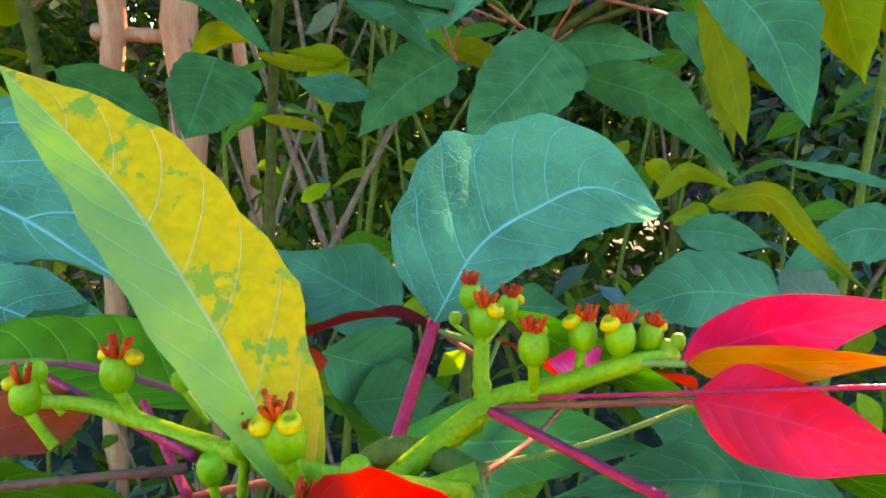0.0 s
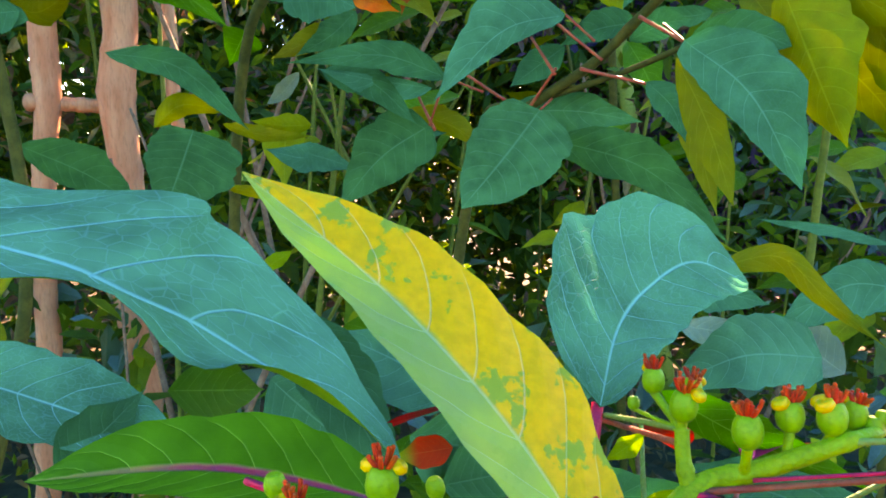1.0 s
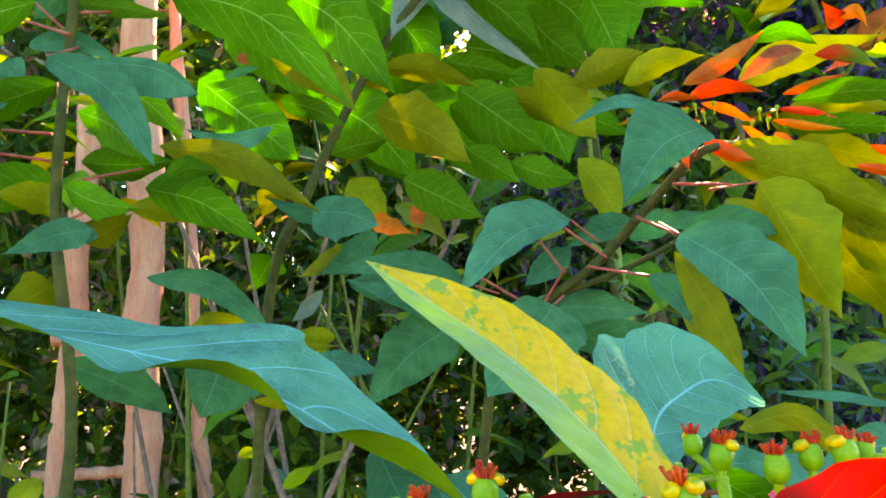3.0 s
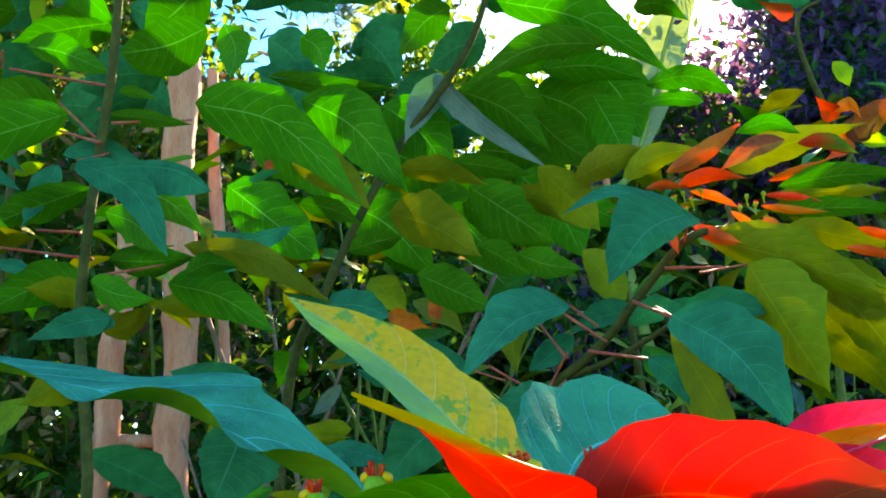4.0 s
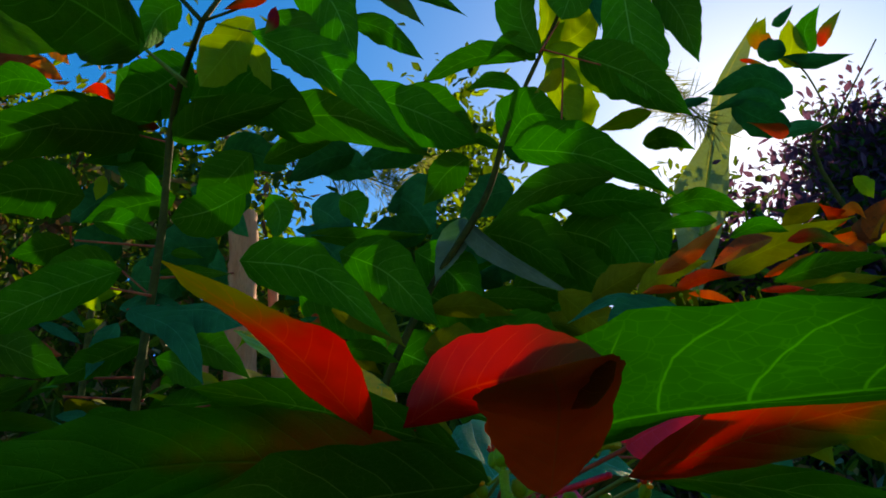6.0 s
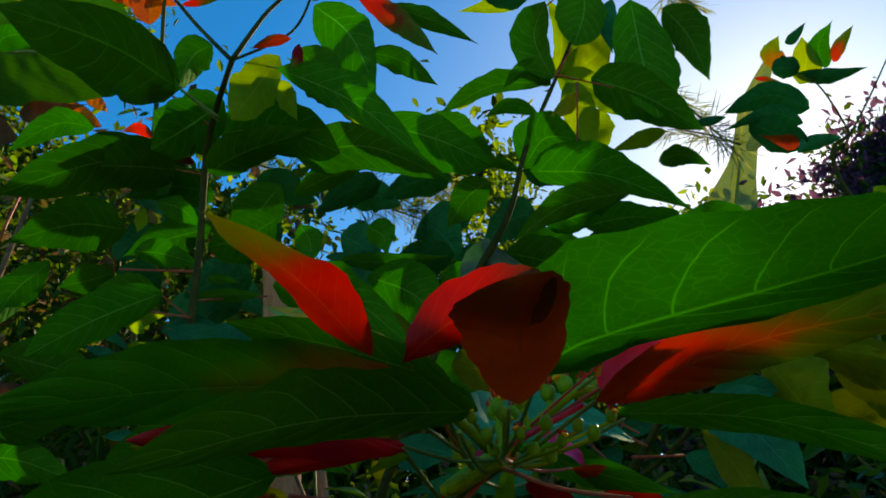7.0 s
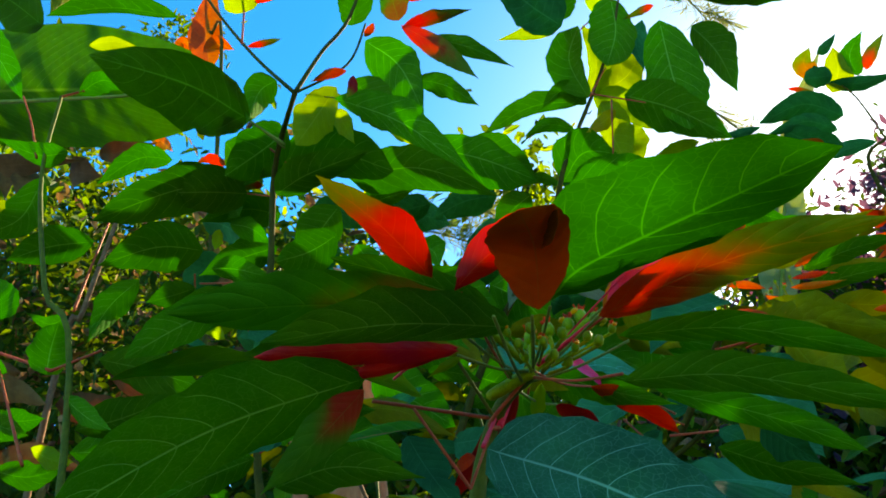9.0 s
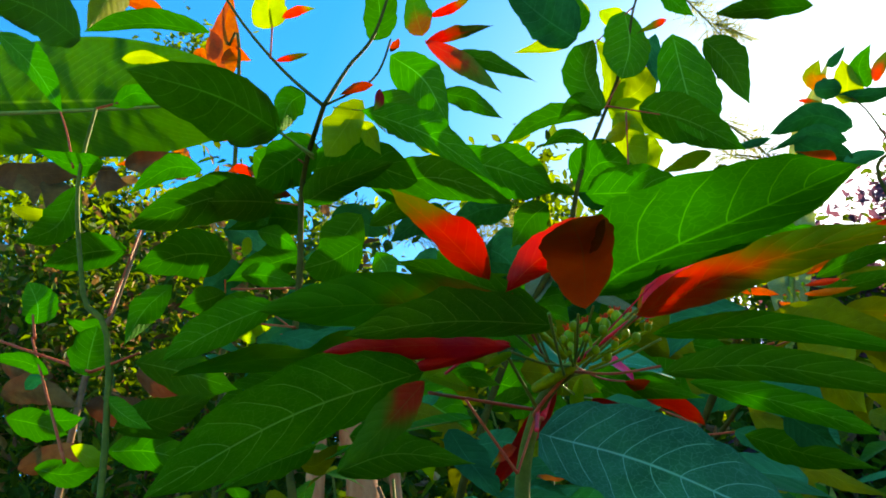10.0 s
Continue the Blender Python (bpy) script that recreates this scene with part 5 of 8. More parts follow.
blade(middle, [(-0.122, 0.950, 1.764), (-0.049, 0.930, 1.729), (0.016, 0.900, 1.672)], 0.039, 0.048, (0.52, 0.78, 0.36), "olive", "olive")
blade(middle, [(-0.081, 1.000, 1.675), (-0.023, 0.980, 1.640), (0.039, 0.950, 1.600)], 0.038, 0.036, (0.52, 0.79, 0.31), "green", "under")
blade(middle, [(0.009, 1.000, 1.821), (0.067, 0.980, 1.770), (0.137, 0.950, 1.701)], 0.050, 0.041, (0.59, 0.74, 0.32), "green", "under")
blade(middle, [(-0.112, 1.000, 1.855), (-0.034, 1.000, 1.852), (0.040, 0.970, 1.811)], 0.023, 0.023, (0.32, 0.75, 0.59), "olive", "olive")
blade(middle, [(0.044, 1.000, 1.799), (0.124, 1.000, 1.795), (0.186, 0.970, 1.733)], 0.023, 0.023, (0.40, 0.75, 0.52), "olive", "olive")
blade(middle, [(-0.125, 1.000, 1.593), (-0.159, 0.980, 1.556), (-0.206, 0.950, 1.524)], 0.020, 0.020, (0.19, -0.89, 0.43), "deep", "under")
blade(middle, [(-0.143, 1.050, 1.583), (-0.196, 1.050, 1.556), (-0.244, 1.000, 1.525)], 0.019, 0.019, (-0.54, 0.81, 0.24), "olive", "olive")
blade(middle, [(-0.059, 1.000, 1.454), (0.009, 1.000, 1.436), (0.061, 0.950, 1.400)], 0.018, 0.022, (0.46, 0.85, 0.24), "olive", "olive")
blade(middle, [(-0.119, 0.850, 1.404), (-0.067, 0.850, 1.418), (-0.007, 0.850, 1.424)], 0.020, 0.020, (-0.06, -0.94, 0.33), "teal", "under")
blade(middle, [(-0.408, 1.000, 1.428), (-0.367, 1.000, 1.460), (-0.302, 1.000, 1.450)], 0.018, 0.018, (-0.09, 0.91, 0.41), "olive", "olive")
blade(middle, [(-0.185, 0.850, 1.398), (-0.156, 0.840, 1.390), (-0.119, 0.830, 1.378)], 0.014, 0.019, (-0.18, -0.92, 0.34), "teal", "under")
blade(middle, [(-0.378, 0.880, 2.217), (-0.227, 0.870, 2.199), (-0.070, 0.850, 2.071)], 0.056, 0.048, (0.40, 0.54, 0.74), "green", "under", shape=(0.5, 1.0))
blade(middle, [(-0.124, 0.950, 2.307), (-0.051, 0.950, 2.247), (0.009, 0.930, 2.155)], 0.061, 0.042, (0.60, 0.67, 0.44), "green", "under")
blade(middle, [(-0.011, 0.950, 2.132), (-0.057, 0.950, 2.101), (-0.102, 0.930, 2.027)], 0.032, 0.040, (-0.60, 0.71, 0.38), "green", "under")
blade(middle, [(0.072, 0.970, 2.153), (0.212, 0.950, 2.099), (0.338, 0.900, 1.964)], 0.034, 0.058, (0.57, 0.58, 0.59), "green", "under", shape=(0.5, 1.1))
blade(middle, [(0.251, 0.950, 2.054), (0.123, 0.930, 2.036), (0.011, 0.900, 1.956)], 0.033, 0.027, (-0.40, 0.66, 0.64), "green", "under")
blade(middle, [(-0.391, 0.800, 1.888), (-0.266, 0.780, 1.840), (-0.148, 0.740, 1.704)], 0.048, 0.045, (0.48, 0.80, 0.37), "green", "under", shape=(0.55, 1.1))
blade(middle, [(-0.270, 1.000, 1.991), (-0.181, 1.000, 1.934), (-0.091, 0.950, 1.795)], 0.057, 0.057, (0.52, 0.81, 0.27), "green", "under")
blade(middle, [(-0.133, 1.050, 2.000), (-0.063, 1.030, 1.928), (-0.011, 1.000, 1.814)], 0.053, 0.053, (0.58, 0.80, 0.16), "green", "under")
blade(middle, [(-0.000, 1.050, 2.025), (0.085, 1.050, 1.983), (0.151, 1.000, 1.880)], 0.043, 0.049, (0.61, 0.69, 0.40), "green", "under")
blade(middle, [(-0.040, 1.000, 2.033), (0.019, 0.980, 1.947), (0.138, 0.950, 1.828)], 0.010, 0.029, (-0.15, -0.98, 0.11), "pale", "pale", shape=(0.6, 0.9))
blade(middle, [(-0.030, 1.000, 2.033), (-0.064, 1.000, 1.969), (-0.097, 0.980, 1.891)], 0.028, 0.028, (-0.04, -0.99, 0.16), "pale", "under")
blade(middle, [(0.322, 1.000, 2.000), (0.405, 1.000, 2.013), (0.470, 0.980, 1.966)], 0.026, 0.021, (0.26, 0.63, 0.73), "green", "under")
blade(middle, [(0.421, 1.000, 1.964), (0.363, 1.000, 1.972), (0.292, 0.970, 1.942)], 0.015, 0.015, (-0.27, 0.67, 0.69), "green", "under")
blade(middle, [(0.348, 1.100, 2.215), (0.400, 1.100, 2.223), (0.442, 1.070, 2.164)], 0.026, 0.021, (0.53, 0.52, 0.66), "green", "under")
blade(middle, [(0.171, 1.150, 2.116), (0.274, 1.150, 2.120), (0.357, 1.100, 2.060)], 0.036, 0.036, (0.38, 0.61, 0.70), "green", "under")
blade(middle, [(0.255, 1.100, 2.031), (0.287, 1.100, 1.956), (0.295, 1.050, 1.864)], 0.045, 0.045, (0.70, 0.71, -0.05), "green", "under")
blade(middle, [(0.133, 1.100, 2.004), (0.189, 1.100, 1.940), (0.245, 1.050, 1.868)], 0.039, 0.039, (0.67, 0.68, 0.31), "green", "under")
blade(middle, [(0.094, 1.150, 2.135), (0.163, 1.150, 2.143), (0.247, 1.100, 2.132)], 0.036, 0.036, (0.21, 0.61, 0.77), "under", "under")
blade(middle, [(-0.434, 1.100, 2.201), (-0.410, 1.100, 2.148), (-0.406, 1.050, 2.057)], 0.035, 0.029, (0.21, 0.94, -0.28), "under", "under")
blade(middle, [(-0.295, 1.150, 2.201), (-0.261, 1.150, 2.171), (-0.243, 1.100, 2.090)], 0.030, 0.036, (0.58, 0.81, -0.09), "under", "under")
blade(middle, [(-0.448, 1.100, 2.283), (-0.368, 1.100, 2.317), (-0.286, 1.100, 2.324)], 0.031, 0.031, (-0.21, 0.55, 0.81), "green", "under")
blade(middle, [(-0.331, 1.000, 2.036), (-0.229, 1.000, 2.016), (-0.107, 0.980, 1.996)], 0.019, 0.019, (0.19, 0.67, 0.72), "green", "under")
blade(middle, [(-0.017, 1.000, 1.867), (0.041, 1.000, 1.857), (0.113, 0.970, 1.828)], 0.023, 0.021, (0.35, 0.70, 0.62), "green", "under")
blade(middle, [(-0.334, 0.900, 1.804), (-0.307, 0.900, 1.815), (-0.285, 0.900, 1.820)], 0.007, 0.007, (0.03, -1.00, -0.09), "teal", "under")
blade(middle, [(-0.352, 1.000, 2.049), (-0.321, 1.000, 2.041), (-0.290, 1.000, 2.027)], 0.011, 0.009, (-0.03, -1.00, -0.08), "teal", "under")
blade(middle, [(-0.271, 1.000, 1.803), (-0.214, 1.000, 1.788), (-0.165, 0.980, 1.753)], 0.022, 0.018, (0.38, 0.79, 0.48), "green", "under")
blade(middle, [(-0.196, 1.000, 1.717), (-0.139, 1.000, 1.733), (-0.101, 0.980, 1.733)], 0.022, 0.022, (0.05, 0.76, 0.65), "green", "under")
blade(middle, [(0.019, 1.000, 1.721), (0.055, 1.000, 1.699), (0.100, 0.980, 1.661)], 0.025, 0.025, (0.48, 0.79, 0.39), "under", "under")
blade(middle, [(-0.001, 1.050, 1.811), (0.055, 1.050, 1.776), (0.140, 1.000, 1.712)], 0.036, 0.036, (0.54, 0.74, 0.40), "green", "under")
blade(middle, [(0.132, 1.000, 1.803), (0.205, 1.000, 1.777), (0.277, 0.970, 1.731)], 0.030, 0.030, (0.42, 0.72, 0.55), "green", "under")
blade(middle, [(0.151, 0.950, 2.357), (0.129, 0.930, 2.461), (0.164, 0.900, 2.531)], 0.030, 0.051, (-0.21, 0.94, 0.28), "teal", "under", shape=(0.6, 0.6))
blade(middle, [(0.168, 1.060, 2.462), (0.201, 1.050, 2.558), (0.188, 1.030, 2.668)], 0.058, 0.017, (-0.22, 0.96, 0.16), "lime", "lime", shape=(0.6, 0.7))
blade(middle, [(0.260, 0.950, 2.654), (0.247, 0.940, 2.528), (0.204, 0.920, 2.410)], 0.062, 0.052, (-0.34, 0.94, -0.04), "teal", "under", shape=(0.5, 0.6))
blade(middle, [(0.168, 1.060, 2.462), (0.253, 1.040, 2.474), (0.307, 1.020, 2.533)], 0.042, 0.040, (-0.20, 0.64, 0.74), "lime", "lime")
blade(middle, [(0.174, 1.070, 2.460), (0.238, 1.050, 2.404), (0.296, 1.030, 2.291)], 0.039, 0.035, (0.69, 0.62, 0.36), "lime", "lime", shape=(0.5, 0.8))
blade(middle, [(0.189, 1.050, 2.428), (0.192, 1.040, 2.312), (0.206, 1.020, 2.200)], 0.030, 0.047, (0.47, 0.88, -0.08), "lime", "lime", shape=(0.5, 0.8))
blade(middle, [(0.211, 1.020, 2.368), (0.178, 1.010, 2.333), (0.124, 0.900, 2.222)], 0.018, 0.020, (-0.88, 0.46, 0.14), "yellow_young", "yellow_young")
blade(middle, [(0.228, 1.070, 2.362), (0.236, 1.060, 2.282), (0.236, 1.050, 2.224)], 0.038, 0.034, (0.48, 0.87, -0.10), "lime", "lime")
blade(middle, [(0.369, 1.050, 2.254), (0.309, 1.050, 2.237), (0.243, 1.050, 2.225)], 0.021, 0.016, (-0.17, 0.65, 0.74), "lime", "lime")
blade(middle, [(0.354, 0.970, 2.563), (0.337, 0.950, 2.362), (0.331, 0.930, 2.197)], 0.055, 0.072, (-0.06, 0.99, -0.10), "teal", "under", shape=(0.5, 0.6))
blade(middle, [(0.227, 0.950, 2.344), (0.317, 0.930, 2.257), (0.396, 0.900, 2.131)], 0.056, 0.050, (0.69, 0.60, 0.41), "teal", "under", shape=(0.5, 0.9))
blade(middle, [(0.426, 1.000, 2.552), (0.452, 0.980, 2.437), (0.453, 0.950, 2.285)], 0.037, 0.047, (0.67, 0.74, -0.07), "teal", "under", shape=(0.6, 1.0))
blade(middle, [(0.737, 1.100, 2.681), (0.634, 1.100, 2.707), (0.505, 1.100, 2.730)], 0.033, 0.027, (0.18, 0.47, 0.86), "teal", "under", shape=(0.7, 0.7))
blade(middle, [(0.142, 0.970, 2.369), (0.026, 0.950, 2.368), (-0.083, 0.920, 2.296)], 0.029, 0.019, (-0.37, 0.54, 0.76), "under", "under", shape=(0.6, 0.7))
blade(middle, [(0.146, 0.970, 2.359), (0.096, 0.950, 2.391), (0.043, 0.930, 2.336)], 0.029, 0.016, (-0.36, 0.47, 0.81), "under", "under")
blade(middle, [(0.108, 0.970, 2.293), (0.055, 0.950, 2.308), (-0.005, 0.930, 2.271)], 0.016, 0.018, (-0.33, 0.51, 0.80), "teal", "under")
blade(middle, [(0.059, 0.970, 2.161), (0.113, 0.960, 2.218), (0.180, 0.940, 2.184)], 0.038, 0.057, (0.01, 0.62, 0.78), "green", "under")
blade(middle, [(0.052, 0.970, 2.156), (0.014, 0.960, 2.181), (-0.019, 0.950, 2.159)], 0.010, 0.015, (-0.13, 0.59, 0.80), "green", "under")
blade(middle, [(0.137, 1.000, 2.648), (0.067, 0.980, 2.735), (-0.015, 0.950, 2.862)], 0.082, 0.060, (0.51, 0.68, 0.52), "teal", "teal", shape=(0.5, 0.7))
blade(middle, [(0.128, 1.090, 2.727), (0.053, 1.070, 2.719), (-0.029, 1.040, 2.693)], 0.022, 0.015, (-0.32, 0.42, 0.85), "lime", "lime")
blade(middle, [(0.106, 1.090, 2.778), (0.075, 1.070, 2.857), (0.036, 1.050, 2.894)], 0.040, 0.048, (0.47, 0.71, 0.53), "lime", "lime")
blade(middle, [(0.140, 1.000, 2.668), (0.146, 0.980, 2.729), (0.140, 0.950, 2.805)], 0.039, 0.042, (-0.18, 0.92, 0.34), "teal", "under")
blade(middle, [(0.221, 1.080, 2.818), (0.257, 1.070, 2.771), (0.219, 1.060, 2.686)], 0.034, 0.023, (0.41, 0.90, -0.14), "lime", "lime")
blade(middle, [(0.167, 1.090, 2.907), (0.179, 1.090, 2.844), (0.151, 1.090, 2.774)], 0.025, 0.025, (-0.28, 0.96, 0.03), "lime", "lime")
blade(middle, [(0.324, 1.000, 2.606), (0.294, 1.000, 2.536), (0.289, 0.980, 2.424)], 0.020, 0.025, (-0.25, 0.97, -0.06), "teal", "teal")
blade(middle, [(0.353, 0.970, 2.614), (0.321, 0.960, 2.593), (0.269, 0.950, 2.570)], 0.011, 0.008, (-0.49, 0.50, 0.71), "half_red", "half_red")
blade(middle, [(-0.230, 0.950, 2.323), (-0.104, 0.930, 2.240), (0.004, 0.900, 2.131)], 0.068, 0.042, (0.58, 0.60, 0.55), "green", "under", shape=(0.5, 0.7))
blade(middle, [(0.378, 1.000, 2.779), (0.389, 1.000, 2.709), (0.426, 1.000, 2.633)], 0.029, 0.029, (0.68, 0.69, 0.23), "teal", "under")
blade(middle, [(0.024, 1.220, 2.114), (0.115, 1.220, 2.080), (0.202, 1.220, 1.976)], 0.063, 0.063, (0.39, 0.77, 0.50), "green", "under", shape=(0.5, 0.8))
blade(middle, [(0.164, 1.220, 2.103), (0.252, 1.220, 2.056), (0.308, 1.220, 1.962)], 0.062, 0.062, (0.45, 0.76, 0.47), "green", "under", shape=(0.5, 0.8))
blade(middle, [(0.048, 1.220, 1.982), (0.137, 1.220, 1.963), (0.221, 1.220, 1.907)], 0.061, 0.061, (0.25, 0.78, 0.57), "green", "under", shape=(0.5, 0.8))
blade(middle, [(0.290, 1.220, 2.160), (0.339, 1.220, 2.088), (0.371, 1.220, 1.995)], 0.063, 0.063, (0.57, 0.77, 0.28), "green", "under", shape=(0.5, 0.8))
blade(middle, [(-0.147, 1.220, 1.997), (-0.058, 1.220, 1.941), (0.039, 1.220, 1.885)], 0.061, 0.061, (0.29, 0.82, 0.48), "green", "under", shape=(0.5, 0.8))
blade(middle, [(-0.401, 1.220, 2.017), (-0.309, 1.220, 1.972), (-0.219, 1.220, 1.880)], 0.061, 0.061, (0.29, 0.88, 0.38), "green", "under", shape=(0.5, 0.8))
blade(middle, [(-0.445, 1.220, 1.921), (-0.354, 1.220, 1.843), (-0.266, 1.220, 1.767)], 0.060, 0.060, (0.25, 0.92, 0.29), "green", "under", shape=(0.5, 0.8))
blade(middle, [(-0.219, 1.220, 1.880), (-0.132, 1.220, 1.826), (-0.050, 1.220, 1.729)], 0.059, 0.059, (0.30, 0.89, 0.34), "green", "under", shape=(0.5, 0.8))
blade(middle, [(-0.061, 1.220, 1.892), (0.022, 1.220, 1.815), (0.089, 1.220, 1.719)], 0.059, 0.059, (0.37, 0.87, 0.32), "green", "under", shape=(0.5, 0.8))
blade(middle, [(0.122, 1.220, 1.927), (0.192, 1.220, 1.849), (0.234, 1.220, 1.753)], 0.060, 0.060, (0.45, 0.84, 0.29), "green", "under", shape=(0.5, 0.8))
blade(middle, [(-0.417, 1.461, 2.517), (-0.334, 1.441, 2.493), (-0.253, 1.411, 2.423)], 0.051, 0.050, (0.53, 0.61, 0.59), "deep", "deep", shape=(0.48, 0.83), steps=12)
blade(middle, [(-0.276, 1.263, 2.397), (-0.354, 1.243, 2.371), (-0.427, 1.213, 2.302)], 0.039, 0.039, (-0.57, 0.52, 0.64), "deep", "deep", shape=(0.49, 0.86), steps=12)
blade(middle, [(-0.113, 1.441, 2.508), (-0.208, 1.421, 2.497), (-0.301, 1.391, 2.438)], 0.045, 0.052, (-0.42, 0.54, 0.73), "deep", "deep", shape=(0.52, 0.88), steps=12)
blade(middle, [(0.069, 1.319, 2.413), (0.130, 1.299, 2.389), (0.184, 1.269, 2.321)], 0.054, 0.054, (0.66, 0.54, 0.52), "deep", "deep", shape=(0.49, 0.8), steps=12)
blade(middle, [(-0.384, 1.269, 2.269), (-0.331, 1.249, 2.216), (-0.279, 1.219, 2.126)], 0.050, 0.051, (0.58, 0.81, 0.14), "deep", "deep", shape=(0.6, 0.88), steps=12)
blade(middle, [(-0.206, 1.409, 2.361), (-0.155, 1.389, 2.302), (-0.108, 1.359, 2.202)], 0.052, 0.056, (0.61, 0.78, 0.13), "deep", "deep", shape=(0.6, 0.84), steps=12)
blade(middle, [(-0.072, 1.444, 2.381), (-0.150, 1.424, 2.364), (-0.226, 1.394, 2.303)], 0.044, 0.051, (-0.51, 0.58, 0.63), "deep", "deep", shape=(0.48, 0.71), steps=12)
blade(middle, [(0.088, 1.348, 2.295), (0.021, 1.328, 2.271), (-0.047, 1.298, 2.205)], 0.050, 0.056, (-0.58, 0.62, 0.53), "deep", "deep", shape=(0.47, 0.87), steps=12)
blade(middle, [(-0.395, 1.251, 2.184), (-0.341, 1.231, 2.131), (-0.288, 1.201, 2.043)], 0.042, 0.053, (0.55, 0.82, 0.13), "deep", "deep", shape=(0.58, 0.73), steps=12)
blade(middle, [(-0.241, 1.311, 2.187), (-0.315, 1.291, 2.150), (-0.383, 1.261, 2.077)], 0.045, 0.050, (-0.60, 0.62, 0.50), "deep", "deep", shape=(0.58, 0.93), steps=12)
blade(middle, [(-0.118, 1.284, 2.175), (-0.194, 1.264, 2.166), (-0.267, 1.234, 2.118)], 0.041, 0.047, (-0.45, 0.60, 0.66), "deep", "deep", shape=(0.57, 0.71), steps=12)
blade(middle, [(-0.006, 1.272, 2.135), (-0.071, 1.252, 2.118), (-0.135, 1.222, 2.063)], 0.050, 0.054, (-0.55, 0.63, 0.55), "deep", "deep", shape=(0.48, 0.99), steps=12)
blade(middle, [(-0.473, 1.251, 2.109), (-0.386, 1.231, 2.073), (-0.301, 1.201, 2.002)], 0.038, 0.039, (0.49, 0.75, 0.44), "deep", "deep", shape=(0.47, 0.73), steps=12)
blade(middle, [(-0.337, 1.338, 2.121), (-0.398, 1.318, 2.093), (-0.453, 1.288, 2.028)], 0.036, 0.042, (-0.64, 0.61, 0.47), "deep", "deep", shape=(0.58, 0.7), steps=12)
blade(middle, [(-0.278, 1.531, 2.188), (-0.208, 1.511, 2.129), (-0.143, 1.481, 2.034)], 0.048, 0.052, (0.55, 0.80, 0.23), "deep", "deep", shape=(0.54, 0.82), steps=12)
blade(middle, [(-0.081, 1.293, 2.073), (-0.023, 1.273, 2.053), (0.031, 1.243, 1.998)], 0.043, 0.051, (0.60, 0.66, 0.45), "deep", "deep", shape=(0.59, 0.81), steps=12)
blade(middle, [(0.109, 1.521, 2.182), (0.023, 1.501, 2.175), (-0.064, 1.471, 2.126)], 0.044, 0.048, (-0.40, 0.67, 0.63), "deep", "deep", shape=(0.48, 0.96), steps=12)

blade(left_shrub, [(-0.418, 0.500, 1.676), (-0.351, 0.480, 1.633), (-0.305, 0.450, 1.557)], 0.019, 0.020, (0.02, -0.92, 0.40), "teal", "under", shape=(0.5, 0.9))
stalk(left_shrub, (-0.427, 0.600, 1.726), (-0.418, 0.500, 1.676), 0.0013, "stalk_red")
blade(left_shrub, [(-0.380, 0.520, 1.678), (-0.319, 0.500, 1.663), (-0.276, 0.480, 1.631)], 0.008, 0.032, (-0.30, -0.94, 0.15), "teal", "under", shape=(0.5, 0.7))
blade(left_shrub, [(-0.373, 0.500, 1.513), (-0.396, 0.480, 1.505), (-0.432, 0.460, 1.486)], 0.017, 0.014, (0.49, -0.85, 0.19), "teal", "under")
blade(left_shrub, [(-0.436, 0.600, 1.577), (-0.399, 0.580, 1.556), (-0.348, 0.560, 1.543)], 0.020, 0.016, (0.48, 0.83, 0.27), "green", "under")
blade(left_shrub, [(-0.446, 0.620, 1.558), (-0.474, 0.620, 1.570), (-0.508, 0.600, 1.571)], 0.018, 0.018, (-0.17, 0.86, 0.48), "olive", "olive")
blade(left_shrub, [(-0.434, 0.620, 1.663), (-0.391, 0.600, 1.640), (-0.354, 0.580, 1.600)], 0.023, 0.018, (0.49, 0.87, 0.07), "green", "under")
blade(left_shrub, [(-0.450, 0.660, 1.541), (-0.421, 0.660, 1.535), (-0.380, 0.640, 1.555)], 0.016, 0.019, (0.11, 0.79, 0.60), "olive", "olive")
blade(left_shrub, [(-0.451, 0.620, 1.478), (-0.472, 0.620, 1.467), (-0.500, 0.600, 1.444)], 0.024, 0.030, (-0.54, 0.77, 0.34), "olive", "olive")
blade(left_shrub, [(-0.367, 0.500, 1.506), (-0.384, 0.500, 1.508), (-0.401, 0.480, 1.497)], 0.011, 0.009, (0.46, -0.87, 0.17), "teal", "under")
blade(left_shrub, [(-0.404, 0.550, 1.945), (-0.342, 0.530, 1.955), (-0.234, 0.500, 1.949)], 0.028, 0.033, (0.11, 0.45, 0.89), "green", "under", shape=(0.6, 0.8))
blade(left_shrub, [(-0.345, 0.680, 1.936), (-0.388, 0.660, 1.899), (-0.439, 0.640, 1.878)], 0.031, 0.045, (-0.60, 0.50, 0.62), "green", "under", shape=(0.5, 0.6))
blade(left_shrub, [(-0.477, 0.600, 2.001), (-0.540, 0.580, 2.006), (-0.628, 0.550, 2.004)], 0.038, 0.039, (-0.17, 0.55, 0.82), "green", "under", shape=(0.5, 0.8))
stalk(left_shrub, (-0.417, 0.570, 1.958), (-0.477, 0.600, 2.001), 0.0013, "stalk_red")
blade(left_shrub, [(-0.525, 0.600, 2.130), (-0.477, 0.580, 2.051), (-0.427, 0.560, 1.994)], 0.040, 0.048, (0.50, 0.86, 0.11), "under", "under")
blade(left_shrub, [(-0.559, 0.660, 2.053), (-0.527, 0.650, 2.023), (-0.508, 0.640, 1.987)], 0.024, 0.025, (0.46, 0.89, 0.09), "green", "under")
